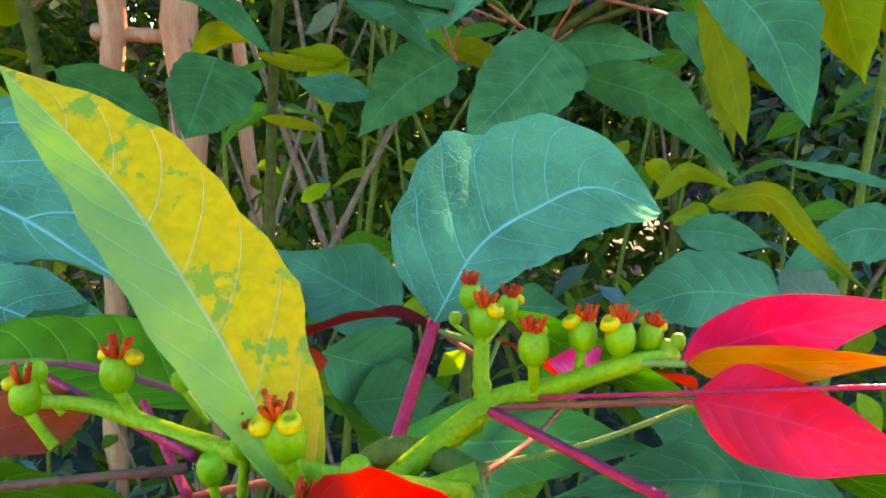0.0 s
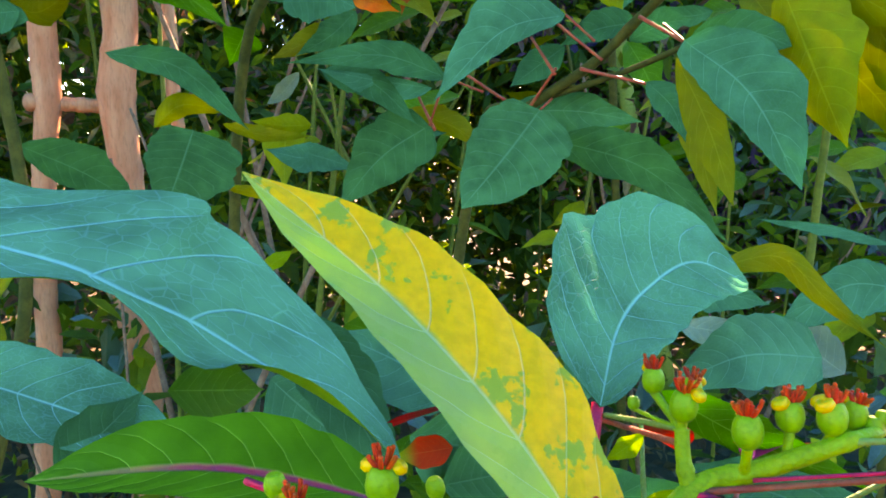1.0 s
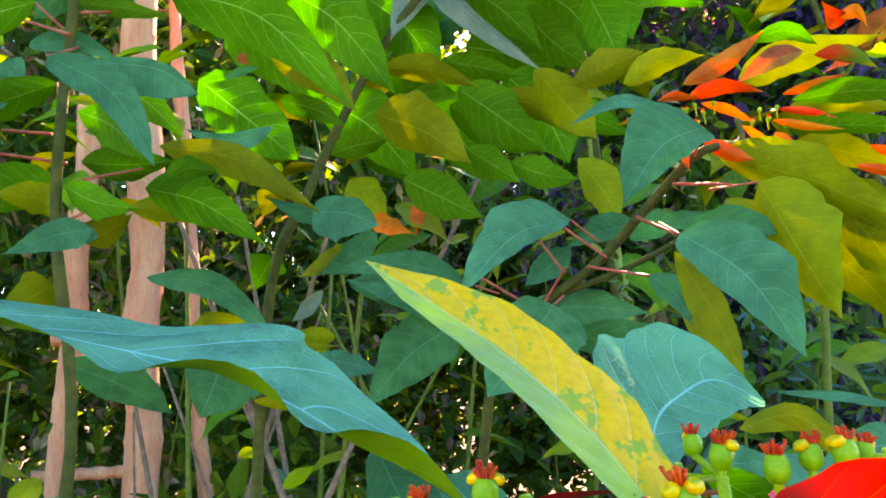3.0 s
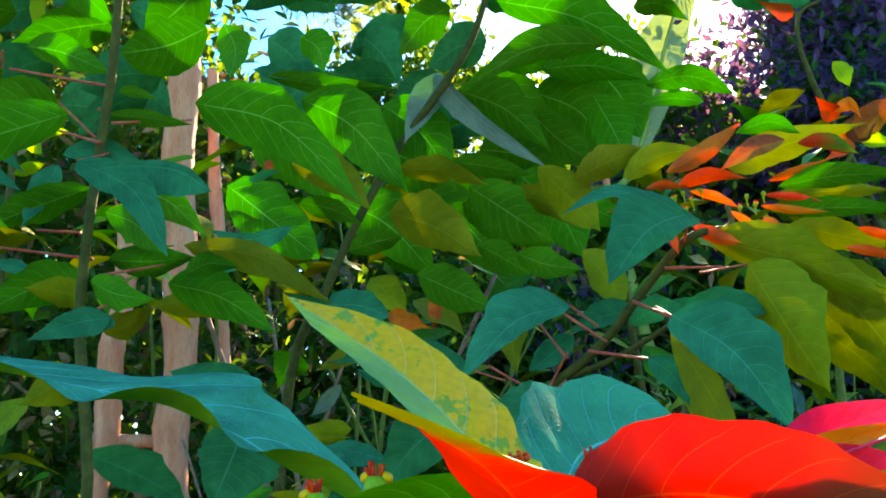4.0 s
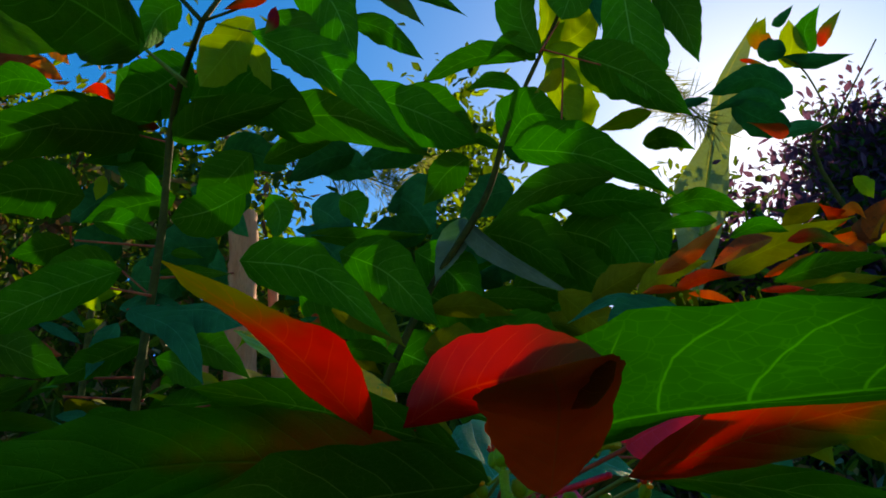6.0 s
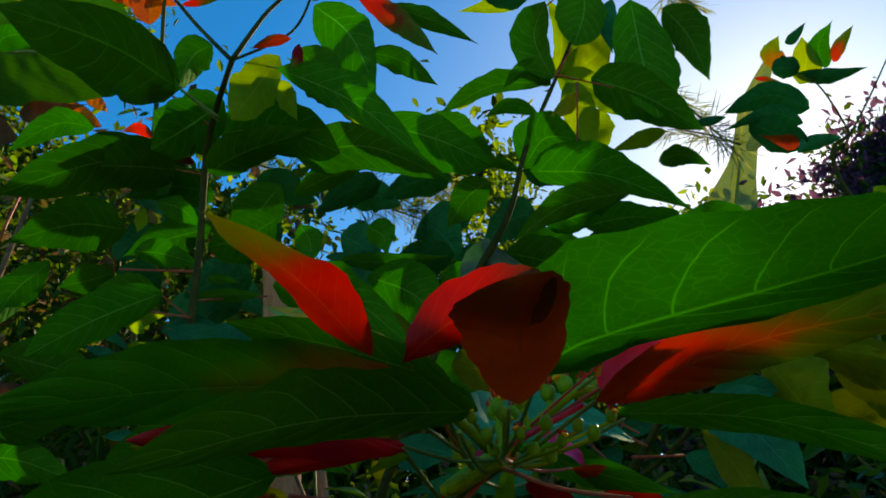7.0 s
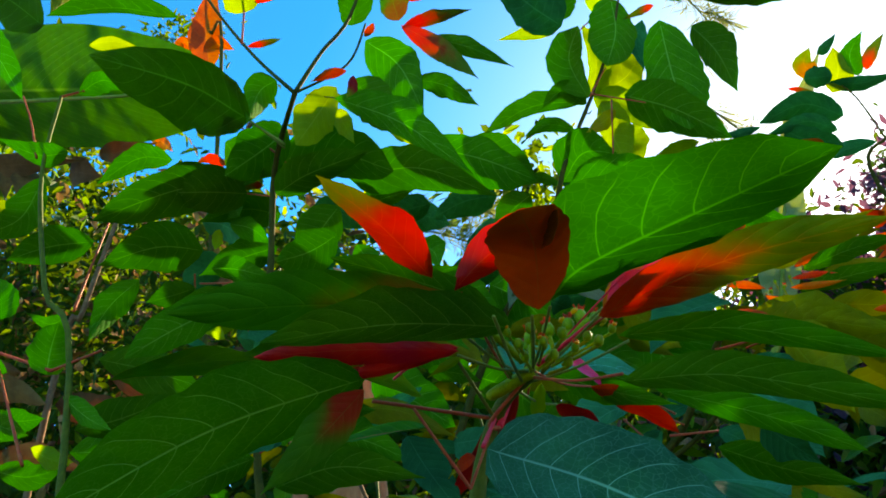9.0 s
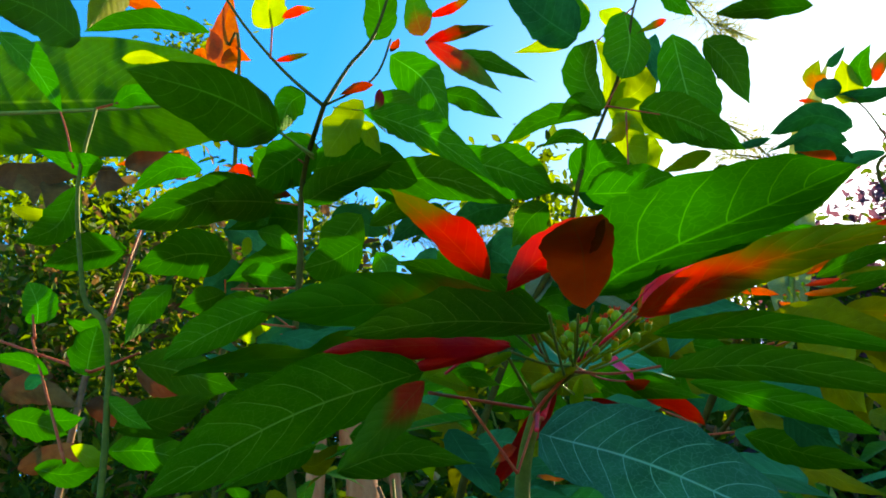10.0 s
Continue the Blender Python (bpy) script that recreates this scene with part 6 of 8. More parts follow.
blade(left_shrub, [(-0.537, 0.660, 1.993), (-0.490, 0.650, 1.964), (-0.447, 0.640, 1.914)], 0.023, 0.017, (0.47, 0.82, 0.32), "under", "under")
blade(left_shrub, [(-0.534, 0.620, 1.953), (-0.536, 0.620, 1.931), (-0.536, 0.610, 1.905)], 0.011, 0.009, (-0.76, 0.64, -0.09), "lime", "lime")
blade(left_shrub, [(-0.499, 0.620, 1.802), (-0.545, 0.600, 1.788), (-0.612, 0.570, 1.748)], 0.033, 0.030, (-0.54, 0.54, 0.65), "green", "under")
stalk(left_shrub, (-0.448, 0.620, 1.751), (-0.499, 0.620, 1.802), 0.0013, "stalk_red")
blade(left_shrub, [(-0.590, 0.660, 1.853), (-0.553, 0.650, 1.834), (-0.512, 0.640, 1.805)], 0.011, 0.008, (0.41, 0.86, 0.31), "lime", "lime")
blade(left_shrub, [(-0.546, 0.660, 1.772), (-0.524, 0.650, 1.778), (-0.494, 0.640, 1.775)], 0.008, 0.011, (0.19, 0.61, 0.77), "lime", "lime")
blade(left_shrub, [(-0.461, 0.700, 1.858), (-0.438, 0.700, 1.855), (-0.406, 0.690, 1.838)], 0.008, 0.008, (0.33, 0.78, 0.54), "under", "under")
blade(left_shrub, [(-0.440, 0.620, 1.785), (-0.386, 0.610, 1.774), (-0.333, 0.600, 1.759)], 0.012, 0.009, (0.28, 0.76, 0.59), "under", "under")
stalk(left_shrub, (-0.443, 0.600, 1.783), (-0.440, 0.620, 1.785), 0.0013, "stalk_red")
blade(left_shrub, [(-0.570, 0.600, 1.742), (-0.544, 0.600, 1.727), (-0.519, 0.600, 1.704)], 0.007, 0.008, (0.13, -0.98, 0.18), "teal", "under")
blade(left_shrub, [(-0.529, 0.700, 1.756), (-0.548, 0.700, 1.721), (-0.568, 0.700, 1.675)], 0.017, 0.017, (0.27, -0.95, -0.13), "teal", "under")
blade(left_shrub, [(-0.602, 0.700, 1.629), (-0.565, 0.700, 1.622), (-0.533, 0.700, 1.594)], 0.009, 0.010, (0.10, -0.98, 0.19), "teal", "under")
blade(left_shrub, [(-0.560, 0.650, 1.898), (-0.513, 0.650, 1.886), (-0.446, 0.640, 1.849)], 0.022, 0.022, (0.32, 0.75, 0.58), "green", "under")
blade(left_shrub, [(-0.587, 0.650, 1.866), (-0.624, 0.650, 1.860), (-0.669, 0.640, 1.850)], 0.024, 0.028, (-0.22, 0.59, 0.77), "green", "under")
stalk(left_shrub, (-0.579, 0.630, 1.880), (-0.587, 0.650, 1.866), 0.0013, "stalk_red")
blade(left_shrub, [(-0.488, 0.700, 1.724), (-0.560, 0.700, 1.698), (-0.623, 0.700, 1.672)], 0.024, 0.024, (-0.27, 0.66, 0.70), "green", "under")
stalk(left_shrub, (-0.461, 0.650, 1.647), (-0.488, 0.700, 1.724), 0.0013, "stalk_red")
blade(left_shrub, [(-0.458, 0.700, 1.629), (-0.407, 0.700, 1.625), (-0.349, 0.700, 1.629)], 0.023, 0.021, (0.00, 0.79, 0.61), "teal", "under")
blade(left_shrub, [(-0.363, 0.700, 1.607), (-0.335, 0.700, 1.620), (-0.298, 0.700, 1.614)], 0.015, 0.014, (-0.06, 0.78, 0.62), "teal", "under")
blade(left_shrub, [(-0.472, 0.680, 1.595), (-0.521, 0.660, 1.587), (-0.574, 0.640, 1.552)], 0.029, 0.029, (-0.50, 0.68, 0.53), "green", "under")
blade(left_shrub, [(-0.400, 0.750, 1.609), (-0.332, 0.750, 1.589), (-0.252, 0.720, 1.532)], 0.031, 0.031, (0.35, 0.88, 0.33), "green", "under")
blade(left_shrub, [(-0.483, 0.800, 1.762), (-0.424, 0.800, 1.741), (-0.359, 0.780, 1.678)], 0.030, 0.030, (0.36, 0.88, 0.32), "green", "under")
blade(left_shrub, [(-0.407, 0.450, 2.018), (-0.492, 0.400, 2.075), (-0.646, 0.360, 2.148)], 0.045, 0.074, (0.18, 0.63, 0.76), "deep", "green", shape=(0.6, 0.75), fold=6)
stalk(left_shrub, (-0.369, 0.500, 1.991), (-0.407, 0.450, 2.018), 0.0016, "stalk_green")
blade(left_shrub, [(-0.374, 0.470, 2.114), (-0.398, 0.460, 2.086), (-0.409, 0.440, 2.003)], 0.026, 0.028, (-0.88, 0.44, 0.16), "green", "under")
blade(left_shrub, [(-0.390, 0.560, 2.087), (-0.426, 0.540, 2.035), (-0.480, 0.520, 1.980)], 0.042, 0.048, (-0.76, 0.45, 0.47), "under", "under", shape=(0.5, 0.7))
blade(left_shrub, [(-0.282, 0.500, 2.098), (-0.311, 0.480, 2.022), (-0.336, 0.460, 1.956)], 0.032, 0.031, (-0.82, 0.56, 0.15), "lime", "lime", shape=(0.6, 0.7))
blade(left_shrub, [(-0.279, 0.480, 2.055), (-0.164, 0.440, 1.933), (-0.068, 0.400, 1.781)], 0.021, 0.033, (0.63, 0.72, 0.28), "under", "under")
stalk(left_shrub, (-0.335, 0.500, 2.097), (-0.279, 0.480, 2.055), 0.0013, "stalk_green")
blade(left_shrub, [(-0.229, 0.500, 2.191), (-0.169, 0.470, 2.084), (-0.132, 0.440, 1.945)], 0.048, 0.031, (0.54, 0.84, 0.01), "under", "under", shape=(0.6, 0.8))
blade(left_shrub, [(-0.251, 0.490, 2.096), (-0.211, 0.470, 2.015), (-0.167, 0.450, 1.926)], 0.036, 0.033, (0.55, 0.83, 0.08), "green", "under")
blade(left_shrub, [(-0.206, 0.500, 1.999), (-0.169, 0.490, 1.963), (-0.131, 0.480, 1.910)], 0.020, 0.024, (0.60, 0.73, 0.34), "lime", "lime")
blade(left_shrub, [(-0.291, 0.520, 2.070), (-0.275, 0.510, 2.025), (-0.255, 0.500, 1.968)], 0.017, 0.015, (0.36, 0.93, -0.05), "lime", "lime")
blade(left_shrub, [(-0.149, 0.480, 2.056), (-0.099, 0.460, 2.009), (-0.051, 0.440, 1.935)], 0.020, 0.016, (0.69, 0.63, 0.36), "green", "under")
blade(left_shrub, [(-0.165, 0.500, 2.207), (-0.092, 0.470, 2.093), (-0.046, 0.440, 1.987)], 0.023, 0.014, (0.69, 0.70, 0.18), "half_red", "half_red")
blade(left_shrub, [(-0.121, 0.490, 2.151), (-0.054, 0.460, 2.077), (0.008, 0.440, 1.994)], 0.016, 0.014, (0.71, 0.58, 0.40), "green", "under")
blade(left_shrub, [(-0.165, 0.500, 2.199), (-0.105, 0.490, 2.193), (-0.041, 0.480, 2.182)], 0.010, 0.014, (0.19, 0.43, 0.88), "half_red", "half_red")
blade(left_shrub, [(-0.252, 0.460, 2.087), (-0.279, 0.450, 2.077), (-0.305, 0.440, 2.060)], 0.009, 0.008, (-0.54, 0.39, 0.74), "orange", "orange", name='bract')
blade(left_shrub, [(-0.240, 0.460, 2.073), (-0.240, 0.450, 2.038), (-0.248, 0.440, 2.008)], 0.009, 0.009, (-0.71, 0.69, -0.14), "red", "red", name='bract')
blade(left_shrub, [(-0.435, 0.500, 2.360), (-0.395, 0.490, 2.358), (-0.358, 0.480, 2.337)], 0.011, 0.008, (0.35, 0.33, 0.88), "red", "red", name='bract')
blade(left_shrub, [(-0.443, 0.500, 2.245), (-0.404, 0.490, 2.233), (-0.371, 0.480, 2.221)], 0.007, 0.006, (0.40, 0.39, 0.83), "half_red", "half_red", name='bract')
blade(left_shrub, [(-0.453, 0.500, 2.337), (-0.458, 0.490, 2.384), (-0.448, 0.480, 2.452)], 0.034, 0.036, (-0.13, 0.98, 0.18), "lime", "lime", shape=(0.5, 0.6))
blade(left_shrub, [(-0.250, 0.500, 2.235), (-0.240, 0.490, 2.299), (-0.246, 0.480, 2.402)], 0.032, 0.032, (0.03, 0.99, 0.12), "green", "under", shape=(0.5, 0.7))
blade(left_shrub, [(-0.168, 0.500, 2.220), (-0.175, 0.490, 2.276), (-0.174, 0.480, 2.358)], 0.027, 0.025, (0.16, 0.98, 0.15), "tinged", "tinged")
blade(left_shrub, [(-0.152, 0.500, 2.265), (-0.109, 0.490, 2.261), (-0.065, 0.480, 2.271)], 0.009, 0.009, (0.02, 0.39, 0.92), "red", "red", name='bract')
blade(left_shrub, [(-0.222, 0.470, 2.166), (-0.209, 0.460, 2.168), (-0.200, 0.450, 2.171)], 0.007, 0.007, (-0.00, 0.24, 0.97), "orange", "orange", name='bract')
blade(left_shrub, [(-0.782, 0.400, 2.305), (-0.862, 0.360, 2.375), (-1.017, 0.320, 2.455)], 0.049, 0.052, (0.18, 0.72, 0.67), "deep", "green", shape=(0.6, 0.8))
blade(left_shrub, [(-0.534, 0.420, 2.264), (-0.635, 0.380, 2.278), (-0.735, 0.350, 2.258)], 0.027, 0.010, (-0.17, 0.41, 0.90), "green", "under", shape=(0.7, 0.8))
blade(left_shrub, [(-0.728, 0.420, 2.498), (-0.743, 0.400, 2.404), (-0.757, 0.380, 2.299)], 0.033, 0.042, (-0.94, 0.33, 0.07), "olive", "olive")
blade(left_shrub, [(-0.994, 0.420, 2.419), (-0.866, 0.400, 2.261), (-0.766, 0.380, 2.103)], 0.019, 0.032, (0.23, 0.97, 0.04), "under", "under", shape=(0.6, 0.9))
blade(left_shrub, [(-0.765, 0.500, 2.228), (-0.722, 0.500, 2.249), (-0.663, 0.500, 2.209)], 0.024, 0.017, (0.16, 0.50, 0.85), "under", "under")
blade(left_shrub, [(-0.782, 0.520, 2.380), (-0.732, 0.520, 2.375), (-0.661, 0.520, 2.330)], 0.018, 0.009, (0.32, 0.55, 0.77), "lime", "lime")
blade(left_shrub, [(-0.762, 0.500, 2.090), (-0.823, 0.500, 2.101), (-0.918, 0.500, 2.167)], 0.023, 0.021, (0.31, 0.72, 0.62), "green", "under")
blade(left_shrub, [(-0.489, 0.600, 2.028), (-0.585, 0.560, 2.008), (-0.709, 0.520, 1.947)], 0.041, 0.047, (-0.45, 0.48, 0.75), "green", "under", shape=(0.6, 0.75), fold=6)
blade(left_shrub, [(-0.638, 0.620, 2.135), (-0.708, 0.620, 2.157), (-0.788, 0.620, 2.116)], 0.025, 0.025, (-0.11, 0.49, 0.86), "under", "under")
blade(left_shrub, [(-0.420, 0.620, 2.077), (-0.317, 0.600, 2.047), (-0.215, 0.580, 1.966)], 0.048, 0.051, (0.48, 0.56, 0.68), "green", "under", shape=(0.5, 0.6))
blade(left_shrub, [(-0.440, 0.660, 1.988), (-0.511, 0.660, 2.018), (-0.602, 0.660, 2.011)], 0.032, 0.034, (0.11, 0.63, 0.77), "green", "under")
blade(left_shrub, [(-0.449, 0.600, 2.011), (-0.470, 0.600, 2.017), (-0.502, 0.600, 2.012)], 0.008, 0.008, (0.01, 0.57, 0.82), "half_red", "half_red")
blade(left_shrub, [(-0.521, 0.600, 2.075), (-0.550, 0.600, 2.096), (-0.578, 0.600, 2.097)], 0.011, 0.009, (0.27, 0.66, 0.70), "red_plain", "red_plain")
blade(left_shrub, [(-0.605, 0.700, 1.977), (-0.687, 0.680, 1.990), (-0.789, 0.660, 1.961)], 0.046, 0.052, (-0.20, 0.61, 0.77), "green", "under")
blade(left_shrub, [(-0.394, 0.850, 2.129), (-0.444, 0.850, 2.069), (-0.493, 0.850, 2.025)], 0.048, 0.048, (-0.57, 0.62, 0.54), "green", "under")
blade(left_shrub, [(-0.504, 0.800, 2.023), (-0.582, 0.800, 2.014), (-0.665, 0.800, 1.993)], 0.035, 0.035, (-0.15, 0.60, 0.78), "green", "under")
blade(left_shrub, [(-0.920, 1.256, 2.490), (-0.845, 1.236, 2.447), (-0.764, 1.206, 2.360)], 0.044, 0.050, (0.53, 0.78, 0.34), "deep", "deep", shape=(0.6, 0.72), steps=12)
blade(left_shrub, [(-0.853, 1.533, 2.656), (-0.908, 1.513, 2.603), (-0.950, 1.483, 2.502)], 0.046, 0.046, (-0.81, 0.45, 0.37), "deep", "deep", shape=(0.49, 0.78), steps=12)
blade(left_shrub, [(-0.674, 1.452, 2.584), (-0.577, 1.432, 2.552), (-0.478, 1.402, 2.471)], 0.047, 0.055, (0.50, 0.64, 0.58), "deep", "deep", shape=(0.52, 0.73), steps=12)
blade(left_shrub, [(-0.990, 1.539, 2.538), (-1.049, 1.519, 2.515), (-1.096, 1.489, 2.443)], 0.052, 0.052, (-0.70, 0.43, 0.56), "deep", "deep", shape=(0.5, 0.8), steps=12)
blade(left_shrub, [(-0.754, 1.454, 2.482), (-0.665, 1.434, 2.403), (-0.574, 1.404, 2.283)], 0.043, 0.044, (0.48, 0.85, 0.22), "deep", "deep", shape=(0.58, 0.79), steps=12)
blade(left_shrub, [(-0.523, 1.263, 2.306), (-0.575, 1.243, 2.287), (-0.618, 1.213, 2.227)], 0.042, 0.041, (-0.70, 0.47, 0.54), "deep", "deep", shape=(0.5, 0.79), steps=12)
blade(left_shrub, [(-0.851, 1.313, 2.261), (-0.898, 1.293, 2.235), (-0.933, 1.263, 2.169)], 0.059, 0.055, (-0.77, 0.44, 0.45), "deep", "deep", shape=(0.59, 0.8), steps=12)
blade(left_shrub, [(-0.777, 1.446, 2.315), (-0.698, 1.426, 2.253), (-0.616, 1.396, 2.152)], 0.048, 0.055, (0.46, 0.87, 0.19), "deep", "deep", shape=(0.59, 0.99), steps=12)
blade(left_shrub, [(-0.607, 1.288, 2.201), (-0.686, 1.268, 2.193), (-0.754, 1.238, 2.145)], 0.056, 0.056, (-0.45, 0.56, 0.69), "deep", "deep", shape=(0.46, 0.75), steps=12)
blade(left_shrub, [(-0.887, 1.436, 2.214), (-0.808, 1.416, 2.193), (-0.724, 1.386, 2.132)], 0.056, 0.058, (0.46, 0.76, 0.45), "deep", "deep", shape=(0.52, 0.96), steps=12)
blade(left_shrub, [(-0.669, 1.394, 2.217), (-0.739, 1.374, 2.175), (-0.797, 1.344, 2.093)], 0.040, 0.042, (-0.68, 0.55, 0.48), "deep", "deep", shape=(0.51, 0.75), steps=12)
blade(left_shrub, [(-1.217, 0.900, 1.891), (-1.121, 0.880, 1.878), (-0.993, 0.860, 1.809)], 0.032, 0.032, (0.33, 0.79, 0.51), "dry", "dry", shape=(0.5, 0.8))
blade(left_shrub, [(-1.045, 0.950, 1.854), (-0.923, 0.930, 1.806), (-0.777, 0.900, 1.740)], 0.035, 0.035, (0.34, 0.82, 0.45), "dry", "dry", shape=(0.5, 0.8))
blade(left_shrub, [(-1.138, 0.900, 1.719), (-1.028, 0.900, 1.724), (-0.911, 0.880, 1.676)], 0.029, 0.029, (0.18, 0.79, 0.59), "dry", "dry", shape=(0.5, 0.8))
blade(left_shrub, [(-0.936, 0.950, 1.912), (-0.852, 0.950, 1.858), (-0.738, 0.930, 1.816)], 0.031, 0.031, (0.31, 0.83, 0.46), "dry", "dry", shape=(0.5, 0.8))
blade(left_shrub, [(-1.326, 1.000, 2.037), (-1.259, 1.000, 1.995), (-1.183, 1.000, 1.974)], 0.029, 0.029, (0.21, 0.85, 0.49), "dry", "dry", shape=(0.5, 0.8))

# ---- slender shrub at the far left ----
slim = thing("young_shrub", (-0.75, 0.5, 0.0), "slender young shrub with thin stalks and light green leaves", "plant")
stem(slim, [(-0.620, 0.500, 0.000), (-0.674, 0.500, 1.544), (-0.755, 0.500, 1.819), (-0.805, 0.500, 2.050), (-0.801, 0.500, 2.232)], [0.006, 0.005, 0.0042, 0.0035, 0.003], "stem_olive", knots=0.1)
stem(slim, [(-0.823, 0.500, 2.094), (-0.851, 0.500, 2.183), (-0.882, 0.500, 2.257)], [0.0025, 0.002, 0.0018], "stalk_red")
stalk(slim, (-0.717, 0.500, 1.673), (-0.892, 0.500, 1.761), 0.0022, "stalk_red")
stalk(slim, (-0.717, 0.500, 1.673), (-0.641, 0.500, 1.690), 0.0022, "stalk_red")
stalk(slim, (-0.826, 0.500, 1.752), (-0.838, 0.500, 1.795), 0.0022, "stalk_red")
stalk(slim, (-0.774, 0.600, 1.834), (-0.771, 0.650, 2.044), 0.0022, "stalk_red")
stalk(slim, (-0.734, 0.500, 1.537), (-0.831, 0.500, 1.753), 0.0022, "stalk_red")
stalk(slim, (-0.801, 0.500, 2.232), (-0.755, 0.500, 2.233), 0.0022, "stalk_red")

blade(slim, [(-0.827, 0.500, 1.777), (-0.834, 0.500, 1.813), (-0.861, 0.500, 1.862)], 0.030, 0.024, (-0.20, 0.98, -0.08), "under", "under", shape=(0.4, 0.5))
blade(slim, [(-0.724, 0.500, 1.668), (-0.724, 0.500, 1.709), (-0.719, 0.500, 1.751)], 0.028, 0.028, (-0.79, 0.61, 0.05), "under", "under", shape=(0.4, 0.5))
blade(slim, [(-0.690, 0.500, 1.628), (-0.640, 0.490, 1.585), (-0.592, 0.480, 1.554)], 0.013, 0.016, (0.28, 0.95, 0.11), "under", "under")
blade(slim, [(-0.430, 0.500, 1.729), (-0.502, 0.470, 1.687), (-0.571, 0.450, 1.641)], 0.032, 0.028, (-0.57, 0.57, 0.59), "green", "under", shape=(0.6, 0.75))
blade(slim, [(-0.661, 0.600, 1.870), (-0.695, 0.580, 1.816), (-0.710, 0.560, 1.745)], 0.023, 0.027, (-0.86, 0.48, 0.19), "green", "under")
blade(slim, [(-0.789, 0.500, 1.684), (-0.838, 0.500, 1.714), (-0.912, 0.500, 1.736)], 0.014, 0.013, (0.18, 0.88, 0.43), "under", "under")
blade(slim, [(-0.640, 0.600, 1.700), (-0.620, 0.600, 1.718), (-0.593, 0.600, 1.721)], 0.013, 0.015, (-0.32, 0.62, 0.72), "lime", "lime")
blade(slim, [(-0.503, 0.600, 1.729), (-0.525, 0.600, 1.748), (-0.550, 0.600, 1.755)], 0.011, 0.011, (0.25, 0.86, 0.45), "lime", "lime")
blade(slim, [(-0.542, 0.620, 1.712), (-0.523, 0.620, 1.720), (-0.506, 0.620, 1.725)], 0.008, 0.008, (-0.26, 0.65, 0.71), "lime", "lime")
blade(slim, [(-0.773, 0.620, 1.985), (-0.844, 0.600, 1.978), (-0.909, 0.580, 1.952)], 0.034, 0.036, (-0.34, 0.54, 0.77), "green", "under")
blade(slim, [(-0.479, 0.600, 1.728), (-0.430, 0.600, 1.732), (-0.381, 0.600, 1.707)], 0.012, 0.012, (-0.04, -0.98, -0.18), "teal", "under")
blade(slim, [(-0.587, 0.600, 1.723), (-0.552, 0.600, 1.705), (-0.522, 0.600, 1.684)], 0.007, 0.008, (0.03, -1.00, 0.04), "teal", "under")
blade(slim, [(-0.823, 0.500, 1.664), (-0.809, 0.500, 1.676), (-0.790, 0.500, 1.675)], 0.011, 0.011, (0.13, -0.91, -0.38), "teal", "under")
blade(slim, [(-1.120, 0.700, 2.218), (-1.061, 0.700, 2.189), (-1.007, 0.700, 2.183)], 0.017, 0.015, (0.22, 0.69, 0.69), "lime", "lime")
blade(slim, [(-0.843, 0.550, 2.095), (-0.873, 0.550, 2.012), (-0.929, 0.530, 1.976)], 0.032, 0.032, (-0.78, 0.39, 0.49), "green", "under")
blade(slim, [(-0.829, 0.550, 1.639), (-0.788, 0.550, 1.628), (-0.751, 0.550, 1.626)], 0.020, 0.018, (0.10, 0.81, 0.57), "green", "under")
blade(slim, [(-0.889, 0.550, 1.650), (-0.837, 0.550, 1.632), (-0.774, 0.550, 1.603)], 0.027, 0.022, (0.16, 0.91, 0.38), "green", "under")
blade(slim, [(-0.766, 0.550, 1.584), (-0.730, 0.550, 1.561), (-0.693, 0.550, 1.551)], 0.015, 0.015, (0.15, 0.93, 0.33), "lime", "lime")
blade(slim, [(-0.861, 0.600, 1.581), (-0.800, 0.600, 1.562), (-0.735, 0.600, 1.569)], 0.022, 0.022, (0.05, 0.82, 0.57), "green", "under")
blade(slim, [(-0.785, 0.600, 1.824), (-0.816, 0.600, 1.819), (-0.865, 0.600, 1.851)], 0.014, 0.016, (0.19, 0.81, 0.56), "under", "under")
blade(slim, [(-0.678, 0.550, 1.706), (-0.590, 0.550, 1.670), (-0.495, 0.530, 1.617)], 0.035, 0.035, (0.29, 0.86, 0.41), "green", "under")
blade(slim, [(-0.700, 0.550, 1.599), (-0.628, 0.550, 1.604), (-0.530, 0.530, 1.614)], 0.030, 0.030, (0.02, 0.70, 0.71), "green", "under")
blade(slim, [(-0.738, 0.600, 1.588), (-0.661, 0.600, 1.575), (-0.556, 0.580, 1.526)], 0.031, 0.031, (0.24, 0.88, 0.41), "green", "under")
dry_cane = thing("cane", (-1.182, 1.000, 0.000), "thin orange-brown dry cane leaning among the leaves", "plant stalk")
stem(dry_cane, [(-1.182, 1.000, 0.000), (-1.062, 0.950, 1.850), (-1.018, 0.950, 2.065), (-0.968, 0.950, 2.303)], [0.008, 0.007, 0.006, 0.005], "twig")

